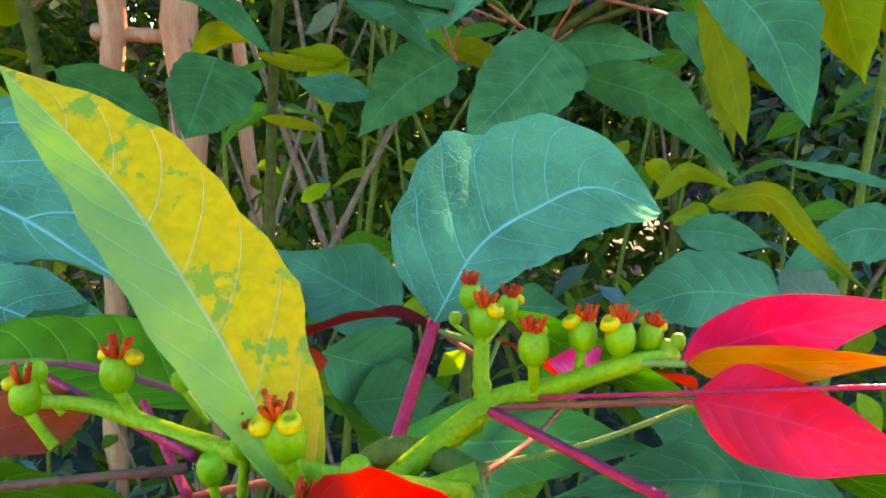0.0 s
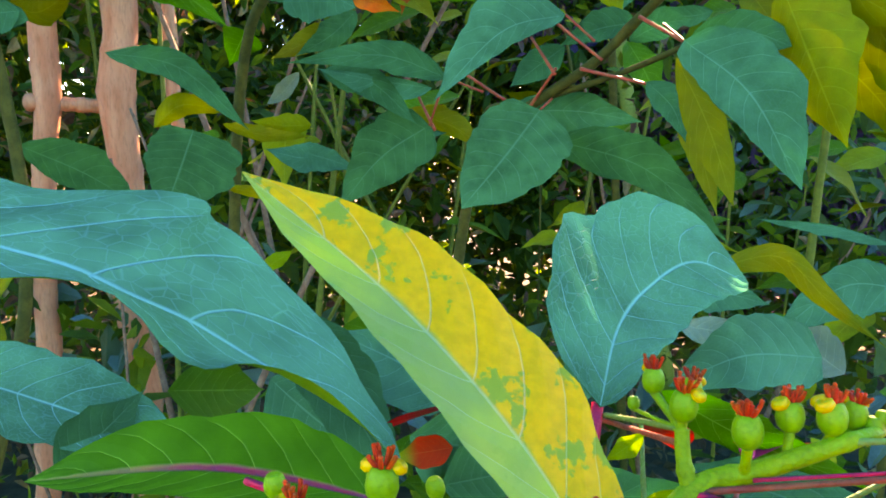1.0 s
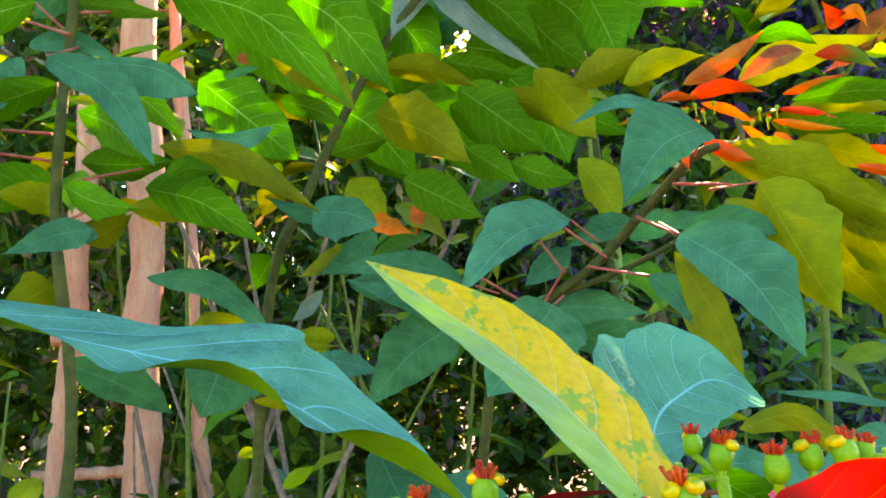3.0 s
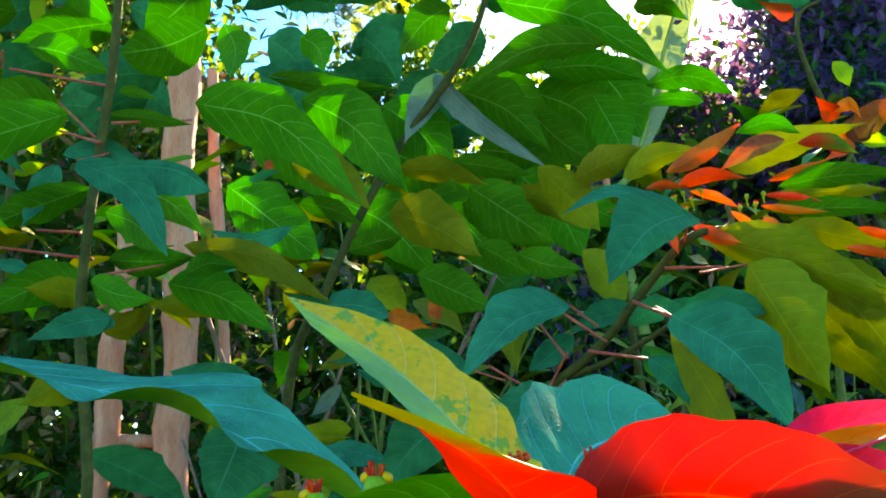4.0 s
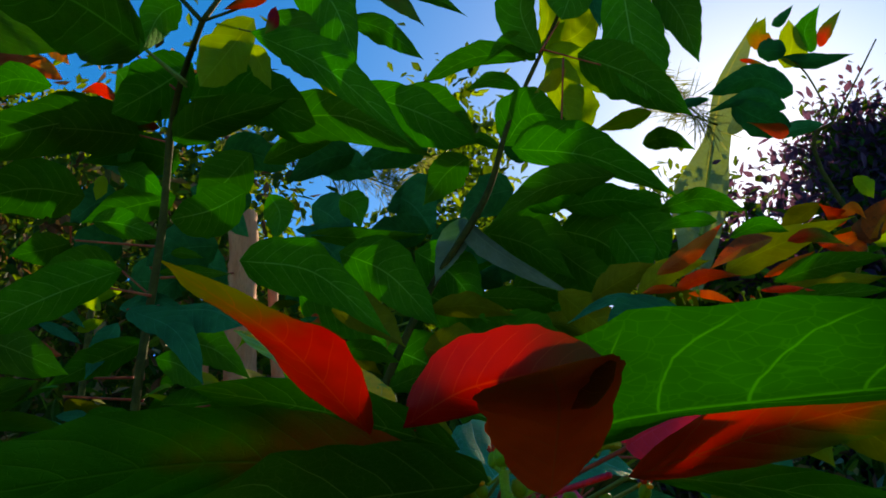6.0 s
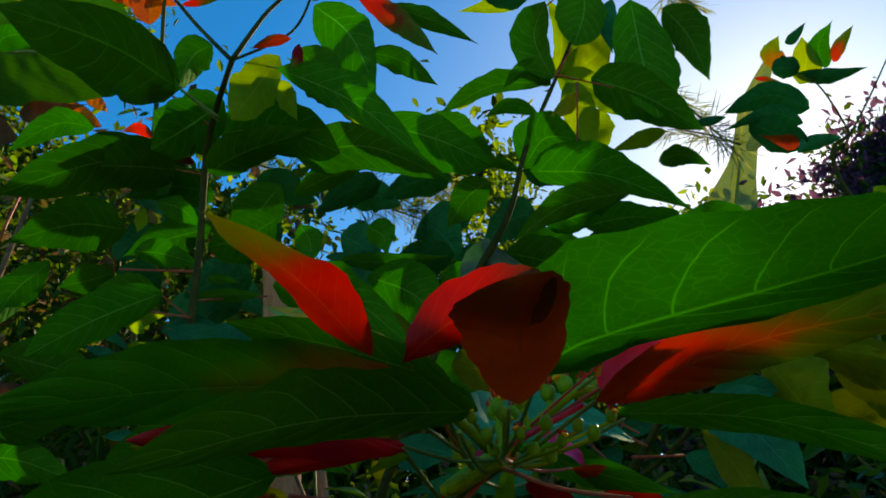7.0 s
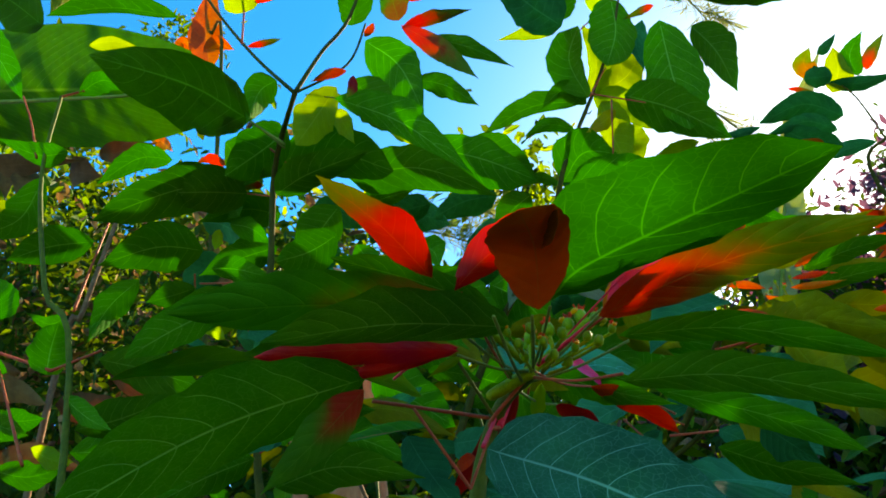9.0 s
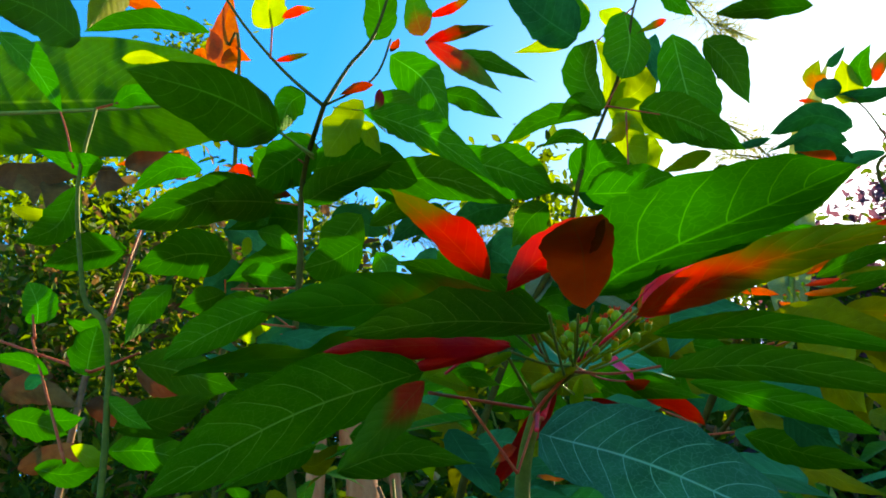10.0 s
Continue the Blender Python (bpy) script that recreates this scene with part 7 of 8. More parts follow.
# ---- banana leaves ----
banana = thing("banana_plant", (-1.6, 1.0, 0.0), "banana plant with long green leaves, one edge dry and brown", "plant")
leaf(banana, (-2.569, 0.950, 3.126), (-0.694, 0.850, 2.546), 0.342, (0.26, 0.60, 0.75), "banana", "banana", fullness=0.3, taper=0.3, steps=30, wave=0.02, bend=0.05)
stem(banana, [(-1.600, 1.000, 0.000), (-1.600, 1.000, 1.400), (-2.569, 0.950, 3.126)], [0.06, 0.05, 0.015], "stem_green")
stem(banana, [(-2.557, 0.945, 3.113), (-1.456, 0.930, 2.800), (-0.882, 0.860, 2.594)], [0.008, 0.006, 0.003], "stalk_green", name='midrib')
leaf(banana, (-1.505, 1.000, 2.636), (-1.031, 0.950, 2.504), 0.069, (-0.25, -0.76, -0.60), "dry", wave=0.12)
leaf(banana, (-1.359, 1.000, 2.603), (-1.289, 0.950, 2.434), 0.090, (0.46, -0.78, 0.42), "dry", wave=0.12)
leaf(banana, (-1.285, 1.000, 2.573), (-1.242, 0.950, 2.395), 0.074, (0.61, -0.71, 0.35), "dry", wave=0.12)
leaf(banana, (-1.085, 1.000, 2.567), (-0.876, 0.950, 2.517), 0.051, (-0.32, -0.67, -0.66), "dry", wave=0.12)
leaf(banana, (-1.163, 1.000, 2.540), (-1.023, 0.950, 2.446), 0.073, (-0.49, -0.82, -0.29), "dry", wave=0.12)
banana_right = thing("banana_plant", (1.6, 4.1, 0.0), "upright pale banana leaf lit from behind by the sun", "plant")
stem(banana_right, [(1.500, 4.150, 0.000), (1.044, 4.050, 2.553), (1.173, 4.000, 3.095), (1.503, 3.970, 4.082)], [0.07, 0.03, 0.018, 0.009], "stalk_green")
cane = thing("cane", (0.55, 1.9, 0.0), "dry orange-brown cane leaning behind the leaves", "plant stalk")
stem(cane, [(0.620, 1.950, 0.000), (0.530, 1.900, 1.100), (0.452, 1.850, 2.060)], [0.012, 0.011, 0.010], "stem_dark")
stem(cane, [(0.452, 1.850, 2.060), (0.439, 1.850, 2.209), (0.393, 1.850, 2.465), (0.379, 1.850, 2.536)], [0.011, 0.01, 0.008, 0.006], "wood", name="dry_stem")

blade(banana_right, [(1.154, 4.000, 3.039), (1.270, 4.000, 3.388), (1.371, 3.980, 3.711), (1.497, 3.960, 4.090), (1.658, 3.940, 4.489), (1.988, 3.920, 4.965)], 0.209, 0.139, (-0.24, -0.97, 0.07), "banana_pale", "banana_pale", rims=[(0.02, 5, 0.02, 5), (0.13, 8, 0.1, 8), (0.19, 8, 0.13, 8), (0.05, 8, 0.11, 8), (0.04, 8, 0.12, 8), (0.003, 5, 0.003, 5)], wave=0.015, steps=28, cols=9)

# ---- shrub top against the sky at the right ----
sky_shrub = thing("poinsettia", (1.1, 1.6, 0.0), "shrub top with blue-green leaves against the bright sky", "plant")
stem(sky_shrub, [(1.100, 1.600, 0.000), (1.080, 1.580, 1.600), (0.888, 1.530, 2.349), (0.945, 1.501, 2.478)], [0.012, 0.01, 0.006, 0.004], "stem_dark")
stem(sky_shrub, [(0.945, 1.501, 2.478), (0.925, 1.500, 2.630), (0.895, 1.500, 2.702)], [0.003, 0.0025, 0.002], "stem_dark")
stem(sky_shrub, [(0.945, 1.501, 2.478), (1.030, 1.500, 2.584), (1.136, 1.500, 2.727)], [0.003, 0.0025, 0.002], "stem_dark")

blade(sky_shrub, [(0.856, 1.500, 2.741), (0.824, 1.480, 2.778), (0.852, 1.460, 2.821)], 0.031, 0.031, (0.08, 0.89, 0.45), "half_red", "lime")
blade(sky_shrub, [(0.871, 1.500, 2.668), (0.909, 1.490, 2.738), (0.919, 1.480, 2.819)], 0.045, 0.041, (-0.05, 0.99, 0.15), "lime", "lime")
blade(sky_shrub, [(0.878, 1.500, 2.822), (0.906, 1.490, 2.834), (0.948, 1.480, 2.871)], 0.018, 0.014, (-0.19, 0.78, 0.59), "teal", "teal")
blade(sky_shrub, [(0.807, 1.480, 2.725), (0.840, 1.470, 2.710), (0.874, 1.460, 2.697)], 0.031, 0.031, (0.46, 0.51, 0.73), "teal", "teal", shape=(0.4, 0.4))
blade(sky_shrub, [(0.956, 1.500, 2.710), (0.956, 1.490, 2.782), (1.018, 1.480, 2.860)], 0.038, 0.031, (-0.08, 0.98, 0.16), "under", "under")
blade(sky_shrub, [(0.982, 1.500, 2.725), (1.017, 1.490, 2.774), (1.068, 1.480, 2.831)], 0.017, 0.021, (-0.20, 0.92, 0.33), "half_red", "half_red")
blade(sky_shrub, [(0.867, 1.500, 2.703), (0.949, 1.490, 2.673), (1.054, 1.480, 2.672)], 0.024, 0.020, (0.19, 0.57, 0.80), "teal", "teal")
blade(sky_shrub, [(0.871, 1.500, 2.580), (0.777, 1.480, 2.633), (0.637, 1.460, 2.584)], 0.037, 0.042, (-0.08, 0.57, 0.82), "teal", "teal", shape=(0.5, 0.7))
blade(sky_shrub, [(0.840, 1.500, 2.535), (0.758, 1.480, 2.573), (0.613, 1.460, 2.523)], 0.023, 0.026, (-0.15, 0.59, 0.79), "teal", "teal")
blade(sky_shrub, [(0.706, 1.500, 2.573), (0.760, 1.490, 2.507), (0.827, 1.480, 2.464)], 0.049, 0.036, (0.59, 0.58, 0.56), "teal", "teal", shape=(0.4, 0.4))
blade(sky_shrub, [(0.920, 1.500, 2.472), (0.827, 1.490, 2.458), (0.786, 1.480, 2.431)], 0.022, 0.019, (-0.30, 0.69, 0.65), "teal", "teal")
blade(sky_shrub, [(0.762, 1.500, 2.716), (0.792, 1.490, 2.698), (0.826, 1.480, 2.663)], 0.009, 0.005, (0.64, 0.51, 0.58), "half_red", "half_red")
blade(sky_shrub, [(0.634, 1.450, 2.561), (0.575, 1.440, 2.548), (0.508, 1.420, 2.536)], 0.013, 0.013, (-0.29, 0.59, 0.75), "teal", "teal")
blade(sky_shrub, [(0.710, 1.600, 2.546), (0.745, 1.600, 2.580), (0.746, 1.600, 2.635)], 0.021, 0.017, (-0.18, 0.98, 0.07), "pale", "pale")
blade(sky_shrub, [(0.916, 1.450, 2.276), (0.932, 1.440, 2.240), (0.934, 1.430, 2.199)], 0.020, 0.020, (0.80, 0.60, 0.03), "lime", "lime")

# ---- dry orange leaf cluster high at the left ----
high_left = thing("young_shrub", (-1.15, 1.7, 0.0), "slender stem with dry orange leaves against the sky", "plant")
stem(high_left, [(-1.100, 1.700, 0.000), (-1.146, 1.720, 3.556), (-1.229, 1.750, 3.883), (-1.245, 1.750, 4.148)], [0.012, 0.008, 0.006, 0.004], "stem_dark")


blade(high_left, [(-1.217, 1.750, 3.667), (-1.244, 1.740, 3.907), (-1.213, 1.720, 4.230)], 0.066, 0.076, (-0.22, 0.97, 0.05), "dry_orange", "dry_orange")
blade(high_left, [(-1.250, 1.750, 3.772), (-1.179, 1.740, 3.787), (-1.100, 1.730, 3.717)], 0.030, 0.035, (0.36, 0.47, 0.81), "dry_orange", "dry_orange")
blade(high_left, [(-1.303, 1.750, 3.789), (-1.345, 1.740, 3.851), (-1.381, 1.730, 3.793)], 0.025, 0.030, (-0.07, 0.47, 0.88), "dry_orange", "dry_orange")
blade(high_left, [(-1.282, 1.750, 3.796), (-1.274, 1.740, 3.888), (-1.315, 1.730, 3.999)], 0.030, 0.030, (-0.07, 0.99, 0.09), "dry_orange", "dry_orange")
blade(high_left, [(-1.355, 1.750, 3.192), (-1.504, 1.740, 3.290), (-1.659, 1.730, 3.303)], 0.042, 0.032, (0.22, 0.67, 0.71), "dry_orange", "dry_orange")
blade(high_left, [(-1.443, 1.750, 3.349), (-1.380, 1.740, 3.306), (-1.325, 1.730, 3.234)], 0.028, 0.023, (0.45, 0.84, 0.31), "dry_orange", "dry_orange")
blade(high_left, [(-1.565, 1.750, 4.215), (-1.683, 1.740, 4.292), (-1.870, 1.730, 4.420)], 0.038, 0.038, (0.40, 0.63, 0.66), "dry_orange", "dry_orange")

# ---- thicket, trees and ground behind ----
def leaf_cloud(name, centres, spread, count, size, mats, label, category, seed, kind="stuff", parent=None, droop=0.4, aspect=0.45):
    """Many small folded leaves scattered in clumps; each is its own island of four triangles."""
    rng = np.random.default_rng(seed)
    centres = np.asarray(centres, float)
    c = centres[rng.integers(0, len(centres), count)] + rng.normal(0, 1, (count, 3)) * np.asarray(spread)
    d = rng.normal(0, 1, (count, 3))
    d[:, 2] -= droop
    d /= np.linalg.norm(d, axis=1)[:, None]
    up = rng.normal(0, 0.7, (count, 3)) + (0, 0, 1)
    s = np.cross(d, up)
    s /= np.linalg.norm(s, axis=1)[:, None] + 1e-9
    n = np.cross(s, d)
    length = size * rng.uniform(0.55, 1.3, count)[:, None]
    w = length * aspect * rng.uniform(0.8, 1.2, count)[:, None]
    lift = n * length * 0.09
    pts = np.stack([c, c + d * length * 0.38 + s * w * 0.5 + lift, c + d * length * 0.8 + s * w * 0.28 + lift * 0.6, c + d * length,
                    c + d * length * 0.8 - s * w * 0.28 + lift * 0.6, c + d * length * 0.38 - s * w * 0.5 + lift], 1)
    keep = pts[:, :, 2].min(1) > 0.02
    pts = pts[keep]
    verts = pts.reshape(-1, 3)
    k = np.arange(len(pts))[:, None] * 6
    faces = np.concatenate([k + np.array([[0, 1, 2, 3]]), k + np.array([[0, 3, 4, 5]])], 1).reshape(-1, 4)
    me = bpy.data.meshes.new(name)
    me.from_pydata(verts.tolist(), [], faces.tolist())
    for m in mats:
        me.materials.append(m)
    which = rng.integers(0, len(mats), len(pts))
    me.polygons.foreach_set("material_index", np.repeat(which, 2).astype(np.int32))
    me.update()
    ob = new(name, me)
    if parent is not None:
        ob.parent = parent
        ob.location = -Vector(parent.location)
        return ob
    return tagged(ob, label, category, "", kind)


B = {
    "dark": plain_material("thicket_leaf_dark", (0.006, 0.045, 0.004), (0.012, 0.07, 0.006), 0.6, 30.0, gloss=0.1, island=True, through=0.3, through_col=(0.17, 0.27, 0.01)),
    "mid": plain_material("thicket_leaf_green", (0.050, 0.11, 0.006), (0.085, 0.14, 0.008), 0.6, 30.0, gloss=0.06, island=True, through=0.45, through_col=(0.22, 0.34, 0.012)),
    "gold": plain_material("thicket_leaf_yellow_green", (0.08, 0.15, 0.008), (0.13, 0.19, 0.009), 0.5, 30.0, island=True, through=0.5, through_col=(0.40, 0.5, 0.015)),
    "blue": plain_material("thicket_leaf_blue_green", (0.012, 0.08, 0.06), (0.02, 0.11, 0.08), 0.5, 30.0, island=True, through=0.3, through_col=(0.2, 0.4, 0.05)),
    "plum": plain_material("tree_leaf_plum", (0.045, 0.02, 0.05), (0.07, 0.035, 0.07), 0.5, 30.0, island=True, through=0.35, through_col=(0.3, 0.1, 0.2)),
    "feather": plain_material("feathery_needle_green", (0.05, 0.10, 0.03), (0.09, 0.13, 0.05), 0.6, 30.0, island=True, through=0.4, through_col=(0.5, 0.5, 0.1)),
    "bark": plain_material("tree_bark", (0.06, 0.04, 0.03), (0.11, 0.08, 0.055), 0.9, 12.0, relief=0.8),
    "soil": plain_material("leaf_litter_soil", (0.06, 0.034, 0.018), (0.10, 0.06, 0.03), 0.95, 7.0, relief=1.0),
    "litter": plain_material("fallen_leaf_brown", (0.16, 0.08, 0.035), (0.26, 0.14, 0.06), 0.8, 30.0, island=True, through=0.2, through_col=(0.4, 0.2, 0.05)),
}

# ground: one gently uneven sheet out to the horizon
gv, gf = [], []
ring = [0.0, 0.6, 1.2, 1.8, 2.5, 3.5, 5, 7, 10, 15, 25, 50, 120, 400, 1500]
for i, r in enumerate(ring):
    for a in range(48):
        an = 2 * math.pi * a / 48
        x, y = r * math.cos(an), r * math.sin(an) + 0.5
        gv.append((x, y, 0.05 * noise.noise((x * 0.7, y * 0.7, 0)) if r < 30 else 0.0))
for i in range(len(ring) - 1):
    for a in range(48):
        c = (a + 1) % 48
        gf.append((i * 48 + a, i * 48 + c, (i + 1) * 48 + c, (i + 1) * 48 + a))
ground = mesh_object("ground", gv, gf, [B["soil"]])
tagged(ground, "brown garden soil strewn with dead leaves", "ground", "", "structure")
rngl = np.random.default_rng(5)
leaf_cloud("leaf_litter", np.stack([rngl.uniform(-3, 3, 200), rngl.uniform(0.3, 5, 200), np.full(200, 0.06)], 1), (0.25, 0.25, 0.02), 5000, 0.09, [B["litter"], B["soil"]], "fallen brown leaves lying on the soil", "leaf litter", 6, droop=0.0)


# wooden ladder-like trellis of peeled poles
def pole(parent, a, b, r, name, seed):
    a, b = Vector(a), Vector(b)
    rng = random.Random(seed)
    pts, rad = [], []
    for i in range(19):
        s = i / 18
        p = a.lerp(b, s) + Vector((rng.uniform(-1, 1), rng.uniform(-1, 1), 0)) * r * 0.25
        pts.append(p)
        rad.append(r * rng.uniform(0.84, 1.12) * (1.05 - 0.1 * s))
    verts, faces = tube_mesh(pts, rad, 12, knots=0.1)
    loc = Vector(parent.location)
    return mesh_object(name, [v - loc for v in verts], faces, [M["wood"]], parent)


trellis = thing("wooden_trellis", (-0.95, 2.0, 0.0), "ladder-like trellis of peeled pale wooden poles", "trellis")
pole(trellis, (-1.010, 2.000, 0.000), (-0.914, 2.000, 2.250), 0.034, "upright", 1)
pole(trellis, (-0.731, 2.050, 0.000), (-0.812, 2.050, 2.750), 0.05, "upright", 2)
pole(trellis, (-0.985, 1.985, 1.498), (-0.755, 2.060, 1.490), 0.019, "rung", 151)
pole(trellis, (-1.027, 1.988, 1.143), (-0.743, 2.060, 1.143), 0.016, "rung", 114)
leaner = thing("wooden_pole", (-0.585, 2.300, 0.000), "leaning peeled wooden pole behind the trellis", "pole")
pole(leaner, (-0.585, 2.300, 0.000), (-0.782, 2.300, 2.766), 0.022, "shaft", 9)

# thin green canes standing in the thicket
canes = thing("cane_clump", (0.0, 1.8, 0.0), "clump of thin green and brown standing canes", "canes", kind="stuff")
rngc = random.Random(8)
for i in range(30):
    x, y = rngc.uniform(-1.1, 1.1), rngc.uniform(1.3, 2.6)
    h = rngc.uniform(1.3, 2.1)
    lean = rngc.uniform(-0.16, 0.16) if i < 14 else rngc.uniform(-0.5, 0.5)
    r = rngc.uniform(0.003, 0.010)
    stem(canes, [(x, y, 0), (x + lean * 0.4 * h, y, h * 0.5), (x + lean * h, y + 0.05, h)], [r, r * 0.9, r * 0.5], rngc.choice(("stem_olive", "stem_dark", "stem_olive", "twig", "stem_olive") if i < 14 else ("twig", "twig", "stem_olive")), "cane", knots=0.2, sides=6)

# inner leaves of the shrubs, further back
rngi = random.Random(17)
for i in range(260):
    owner = (middle, left_shrub, back_right)[i % 3]
    x, y = rngi.uniform(-1.0, 1.0), rngi.uniform(1.15, 1.7)
    z = rngi.uniform(0.7, 1.6) if 76 <= i < 170 else rngi.uniform(1.35, 2.1)
    if -0.8 < x < -0.42 and z < 1.75:
        continue
    ln, an = rngi.uniform(0.09, 0.16), rngi.uniform(0, 6.28)
    d = Vector((math.cos(an), 0.4 * math.sin(an), -0.45 + 0.3 * math.sin(an))).normalized() * ln
    n = Vector((rngi.uniform(-0.5, 0.5), rngi.uniform(-0.8, 0.1), 1.0))
    leaf(owner, (x, y, z), Vector((x, y, z)) + d, ln * rngi.uniform(0.45, 0.6), n, *rngi.choice((("olive", "olive"), ("green", "olive"), ("olive", "olive"), ("green", "under"))), steps=12)

# undergrowth close behind the shrubs
rngu = np.random.default_rng(11)
def scatter(n, x, y, z):
    return np.stack([rngu.uniform(*x, n), rngu.uniform(*y, n), rngu.uniform(*z, n)], 1)

leaf_cloud("undergrowth", scatter(90, (-1.6, 1.6), (1.3, 2.2), (0.1, 1.15)), (0.10, 0.10, 0.08), 900, 0.11, [B["mid"], B["dark"], B["blue"]], "low dark green undergrowth behind the shrubs", "undergrowth", 12)
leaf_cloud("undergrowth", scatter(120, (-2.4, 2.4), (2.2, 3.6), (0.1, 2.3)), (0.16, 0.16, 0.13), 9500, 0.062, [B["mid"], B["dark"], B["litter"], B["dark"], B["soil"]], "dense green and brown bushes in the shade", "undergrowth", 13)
leaf_cloud("undergrowth", scatter(60, (0.8, 2.4), (1.6, 2.6), (0.6, 1.9)), (0.12, 0.12, 0.1), 1500, 0.08, [B["mid"], B["blue"], B["dark"]], "small-leaved dark green bush", "undergrowth", 14)
leaf_cloud("undergrowth", scatter(170, (-3.2, -0.8), (2.2, 3.0), (1.4, 3.7)), (0.16, 0.14, 0.14), 10000, 0.075, [B["mid"], B["litter"], B["dark"], B["dark"]], "small-leaved green bush with brown dead leaves", "undergrowth", 15)


def tree(place, height, crown_low, radius, leaves, size, mats, label, seed, density=70):
    """A tapered trunk that forks into limbs, and a crown of clumped leaves with gaps."""
    rng = random.Random(seed)
    x, y = place
    ob = thing("tree", (x, y, 0), label, "tree")
    top = Vector((x + rng.uniform(-0.3, 0.3), y + rng.uniform(-0.2, 0.2), height * 0.8))
    base = Vector((x, y, 0))
    r = height * 0.016
    v, f = tube_mesh([base, base.lerp(top, 0.4) + Vector((0.1, 0, 0)), top], [r, r * 0.75, r * 0.3], 9, 0.05)
    mesh_object("trunk", [p - Vector(ob.location) for p in v], f, [B["bark"]], ob)
    tips = []
    for i in range(9):
        s = rng.uniform(crown_low / height, 0.95)
        a = base.lerp(top, min(s, 1))
        an = rng.uniform(0, 6.28)
        b = a + Vector((math.cos(an), math.sin(an), rng.uniform(0.2, 0.8))) * radius * rng.uniform(0.5, 0.95)
        v, f = tube_mesh([a, a.lerp(b, 0.5) + Vector((0, 0, 0.08)), b], [r * 0.4, r * 0.28, r * 0.1], 6)
        mesh_object("limb", [p - Vector(ob.location) for p in v], f, [B["bark"]], ob)
        tips += [a.lerp(b, 0.6), b]
    rg = np.random.default_rng(seed)
    cs = [list(p) for p in tips]
    while len(cs) < density:
        q = rg.normal(0, 0.5, 3)
        cs.append([x + q[0] * radius, y + q[1] * radius, (height + crown_low) / 2 + q[2] * (height - crown_low) * 0.55])
    crown = leaf_cloud("crown", cs, (radius * 0.12,) * 3, leaves, size, mats, "", "", seed, parent=ob)
    return ob


tree((-3.4, 5.2), 6.4, 1.6, 1.7, 42000, 0.10, [B["mid"], B["dark"], B["dark"], B["gold"]], "leafy green tree with sunlit yellow gaps", 21)
tree((-1.3, 5.8), 4.9, 0.6, 1.6, 42000, 0.10, [B["mid"], B["dark"], B["dark"], B["gold"]], "broad green tree with feathery outline", 22)
tree((0.6, 6.0), 4.35, 0.6, 1.6, 42000, 0.095, [B["dark"], B["mid"], B["dark"], B["gold"]], "dark green tree against the sky", 23)
tree((2.5, 5.4), 4.4, 0.5, 1.6, 30000, 0.085, [B["plum"], B["dark"], B["plum"]], "dark plum-leaved tree in front of the sun", 24)
tree((4.6, 5.2), 4.6, 0.5, 1.5, 4200, 0.12, [B["dark"], B["plum"], B["mid"]], "dark leafy tree at the garden edge", 25)
tree((-5.4, 5.0), 7.0, 1.6, 1.8, 32000, 0.10, [B["mid"], B["dark"]], "green tree at the garden edge", 26)
leaf_cloud("hedge", scatter(460, (-5.5, 5.5), (4.2, 5.2), (0.1, 3.4)), (0.22, 0.2, 0.22), 17000, 0.17, [B["dark"], B["dark"], B["mid"]], "dense dark bushes closing the garden", "hedge", 33)
leaf_cloud("hedge", scatter(160, (1.5, 4.8), (4.6, 5.6), (0.6, 3.95)), (0.22, 0.2, 0.2), 30000, 0.15, [B["plum"], B["plum"], B["dark"]], "dark plum-coloured bush below the sun", "hedge", 34)
leaf_cloud("hedge", scatter(260, (2.6, 5.0), (4.6, 5.6), (2.8, 4.85)), (0.2, 0.2, 0.12), 52000, 0.085, [B["plum"], B["plum"], B["dark"]], "dark plum-coloured bush below the sun", "hedge", 35)
leaf_cloud("hedge", scatter(300, (-8.0, 8.0), (7.0, 9.0), (0.1, 4.4)), (0.35, 0.3, 0.35), 8500, 0.26, [B["dark"], B["mid"], B["dark"]], "dense dark hedge closing the garden", "hedge", 31)
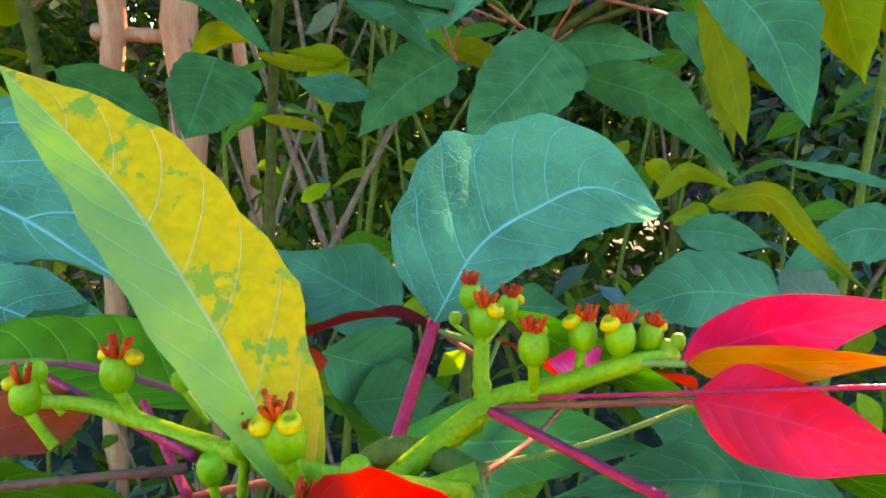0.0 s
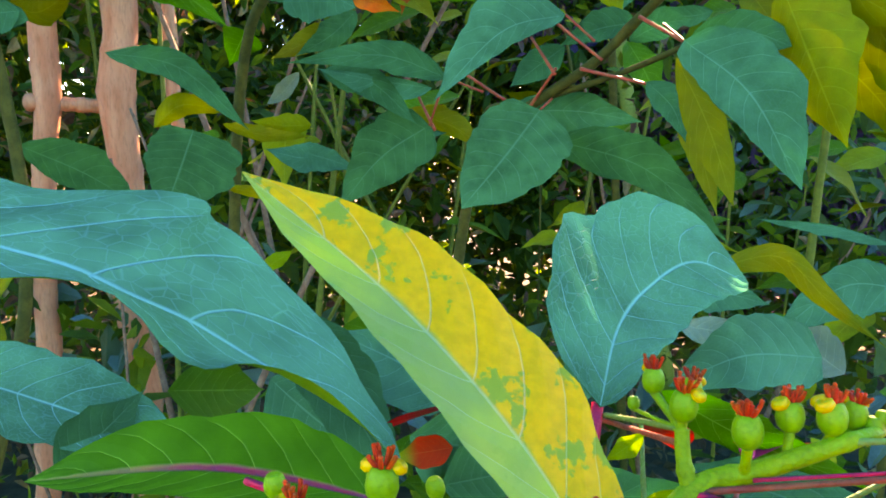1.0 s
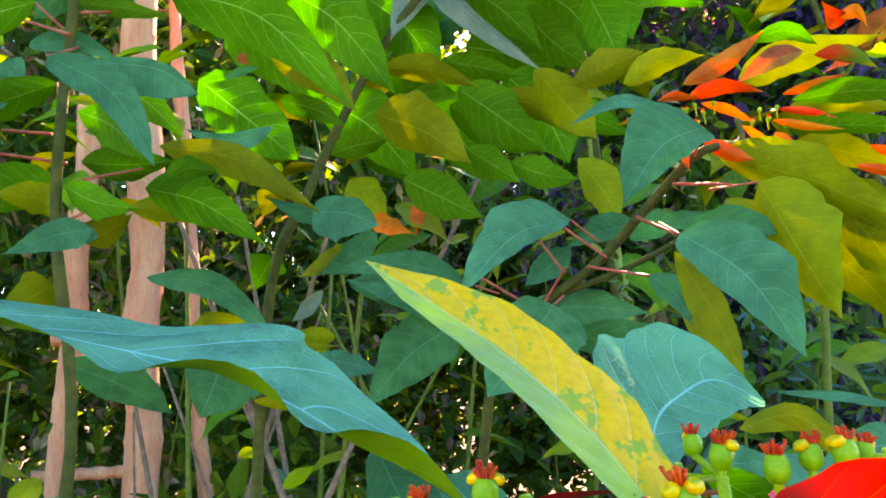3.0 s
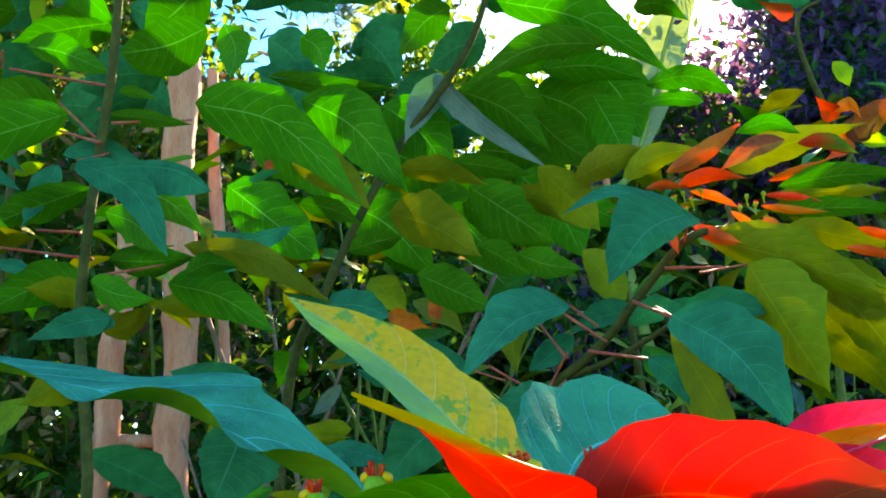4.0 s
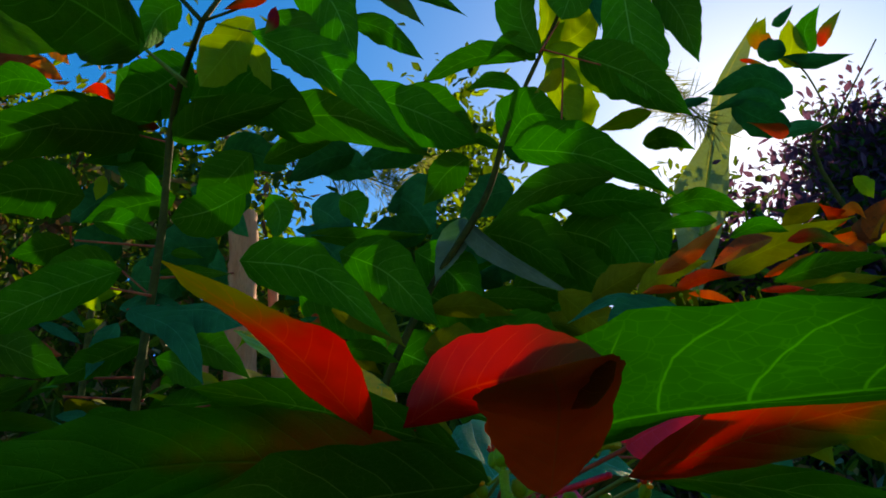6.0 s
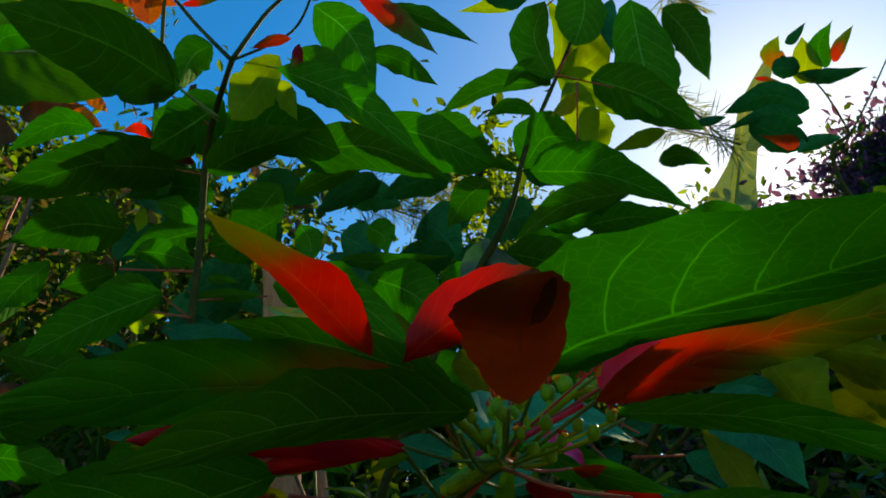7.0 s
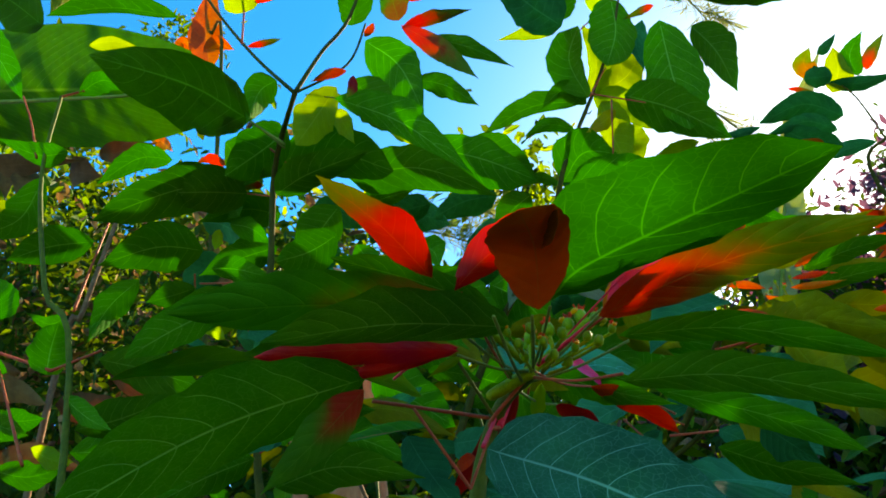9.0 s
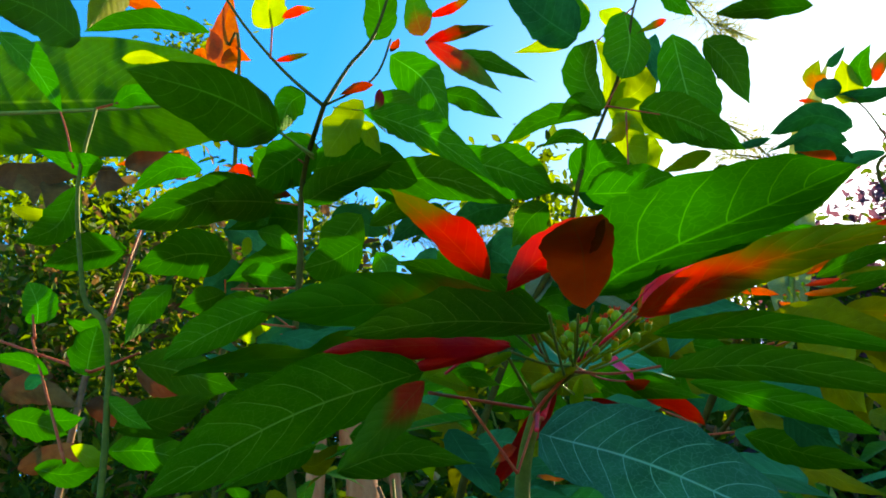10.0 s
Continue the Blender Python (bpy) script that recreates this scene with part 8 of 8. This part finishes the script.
# added out of view behind the camera; keeps the light from that side dim
leaf_cloud("hedge", scatter(200, (-6.0, 6.0), (-8.0, -6.5), (0.1, 2.2)), (0.35, 0.3, 0.3), 2500, 0.25, [B["dark"], B["mid"]], "unseen dark hedge added behind the camera", "hedge", 32)


# feathery branches high against the sky
def feather_branch(a, b, width, count, seed):
    rng = np.random.default_rng(seed)
    a, b = np.array(a, float), np.array(b, float)
    ob = thing("feathery_branch", a, "thin branch with fine drooping needles against the sky", "branch")
    stem(ob, [a, (a + b) / 2 + (0, 0, 0.02), b], [0.005, 0.004, 0.002], "stem_dark", "twig")
    s = rng.uniform(0, 1, count)[:, None]
    c = a + (b - a) * s
    d = rng.normal(0, 0.6, (count, 3)) + (b - a) / np.linalg.norm(b - a) * 0.6
    d /= np.linalg.norm(d, axis=1)[:, None]
    side = np.cross(d, rng.normal(0, 1, (count, 3)))
    side /= np.linalg.norm(side, axis=1)[:, None]
    ln = width * rng.uniform(0.4, 1.0, count)[:, None]
    pts = np.stack([c - side * 0.0016, c + d * ln * 0.6 - side * 0.0024, c + d * ln, c + d * ln * 0.6 + side * 0.0024], 1).reshape(-1, 3) - a
    k = np.arange(count)[:, None] * 4
    mesh_object("needles", pts, (k + np.array([[0, 1, 2, 3]])).tolist(), [B["feather"]], ob, smooth=False)
    return ob


feather_branch((0.779, 2.400, 4.343), (0.941, 2.400, 3.840), 0.16, 260, 1)
feather_branch((0.909, 2.400, 4.006), (1.007, 2.400, 3.894), 0.14, 150, 2)
feather_branch((0.817, 2.600, 3.634), (1.026, 2.600, 3.234), 0.18, 260, 3)
feather_branch((1.057, 2.600, 3.258), (0.780, 2.600, 3.401), 0.14, 160, 4)
feather_branch((-0.425, 2.800, 3.568), (-0.219, 2.800, 3.376), 0.18, 240, 5)
feather_branch((-0.824, 3.000, 3.776), (-0.361, 3.000, 3.439), 0.2, 320, 6)
feather_branch((-1.131, 2.600, 3.607), (-0.791, 2.600, 3.383), 0.16, 260, 7)
feather_branch((-0.782, 3.000, 3.610), (-0.289, 3.000, 3.330), 0.22, 260, 8)
feather_branch((0.755, 2.400, 3.717), (0.912, 2.400, 3.738), 0.14, 120, 9)
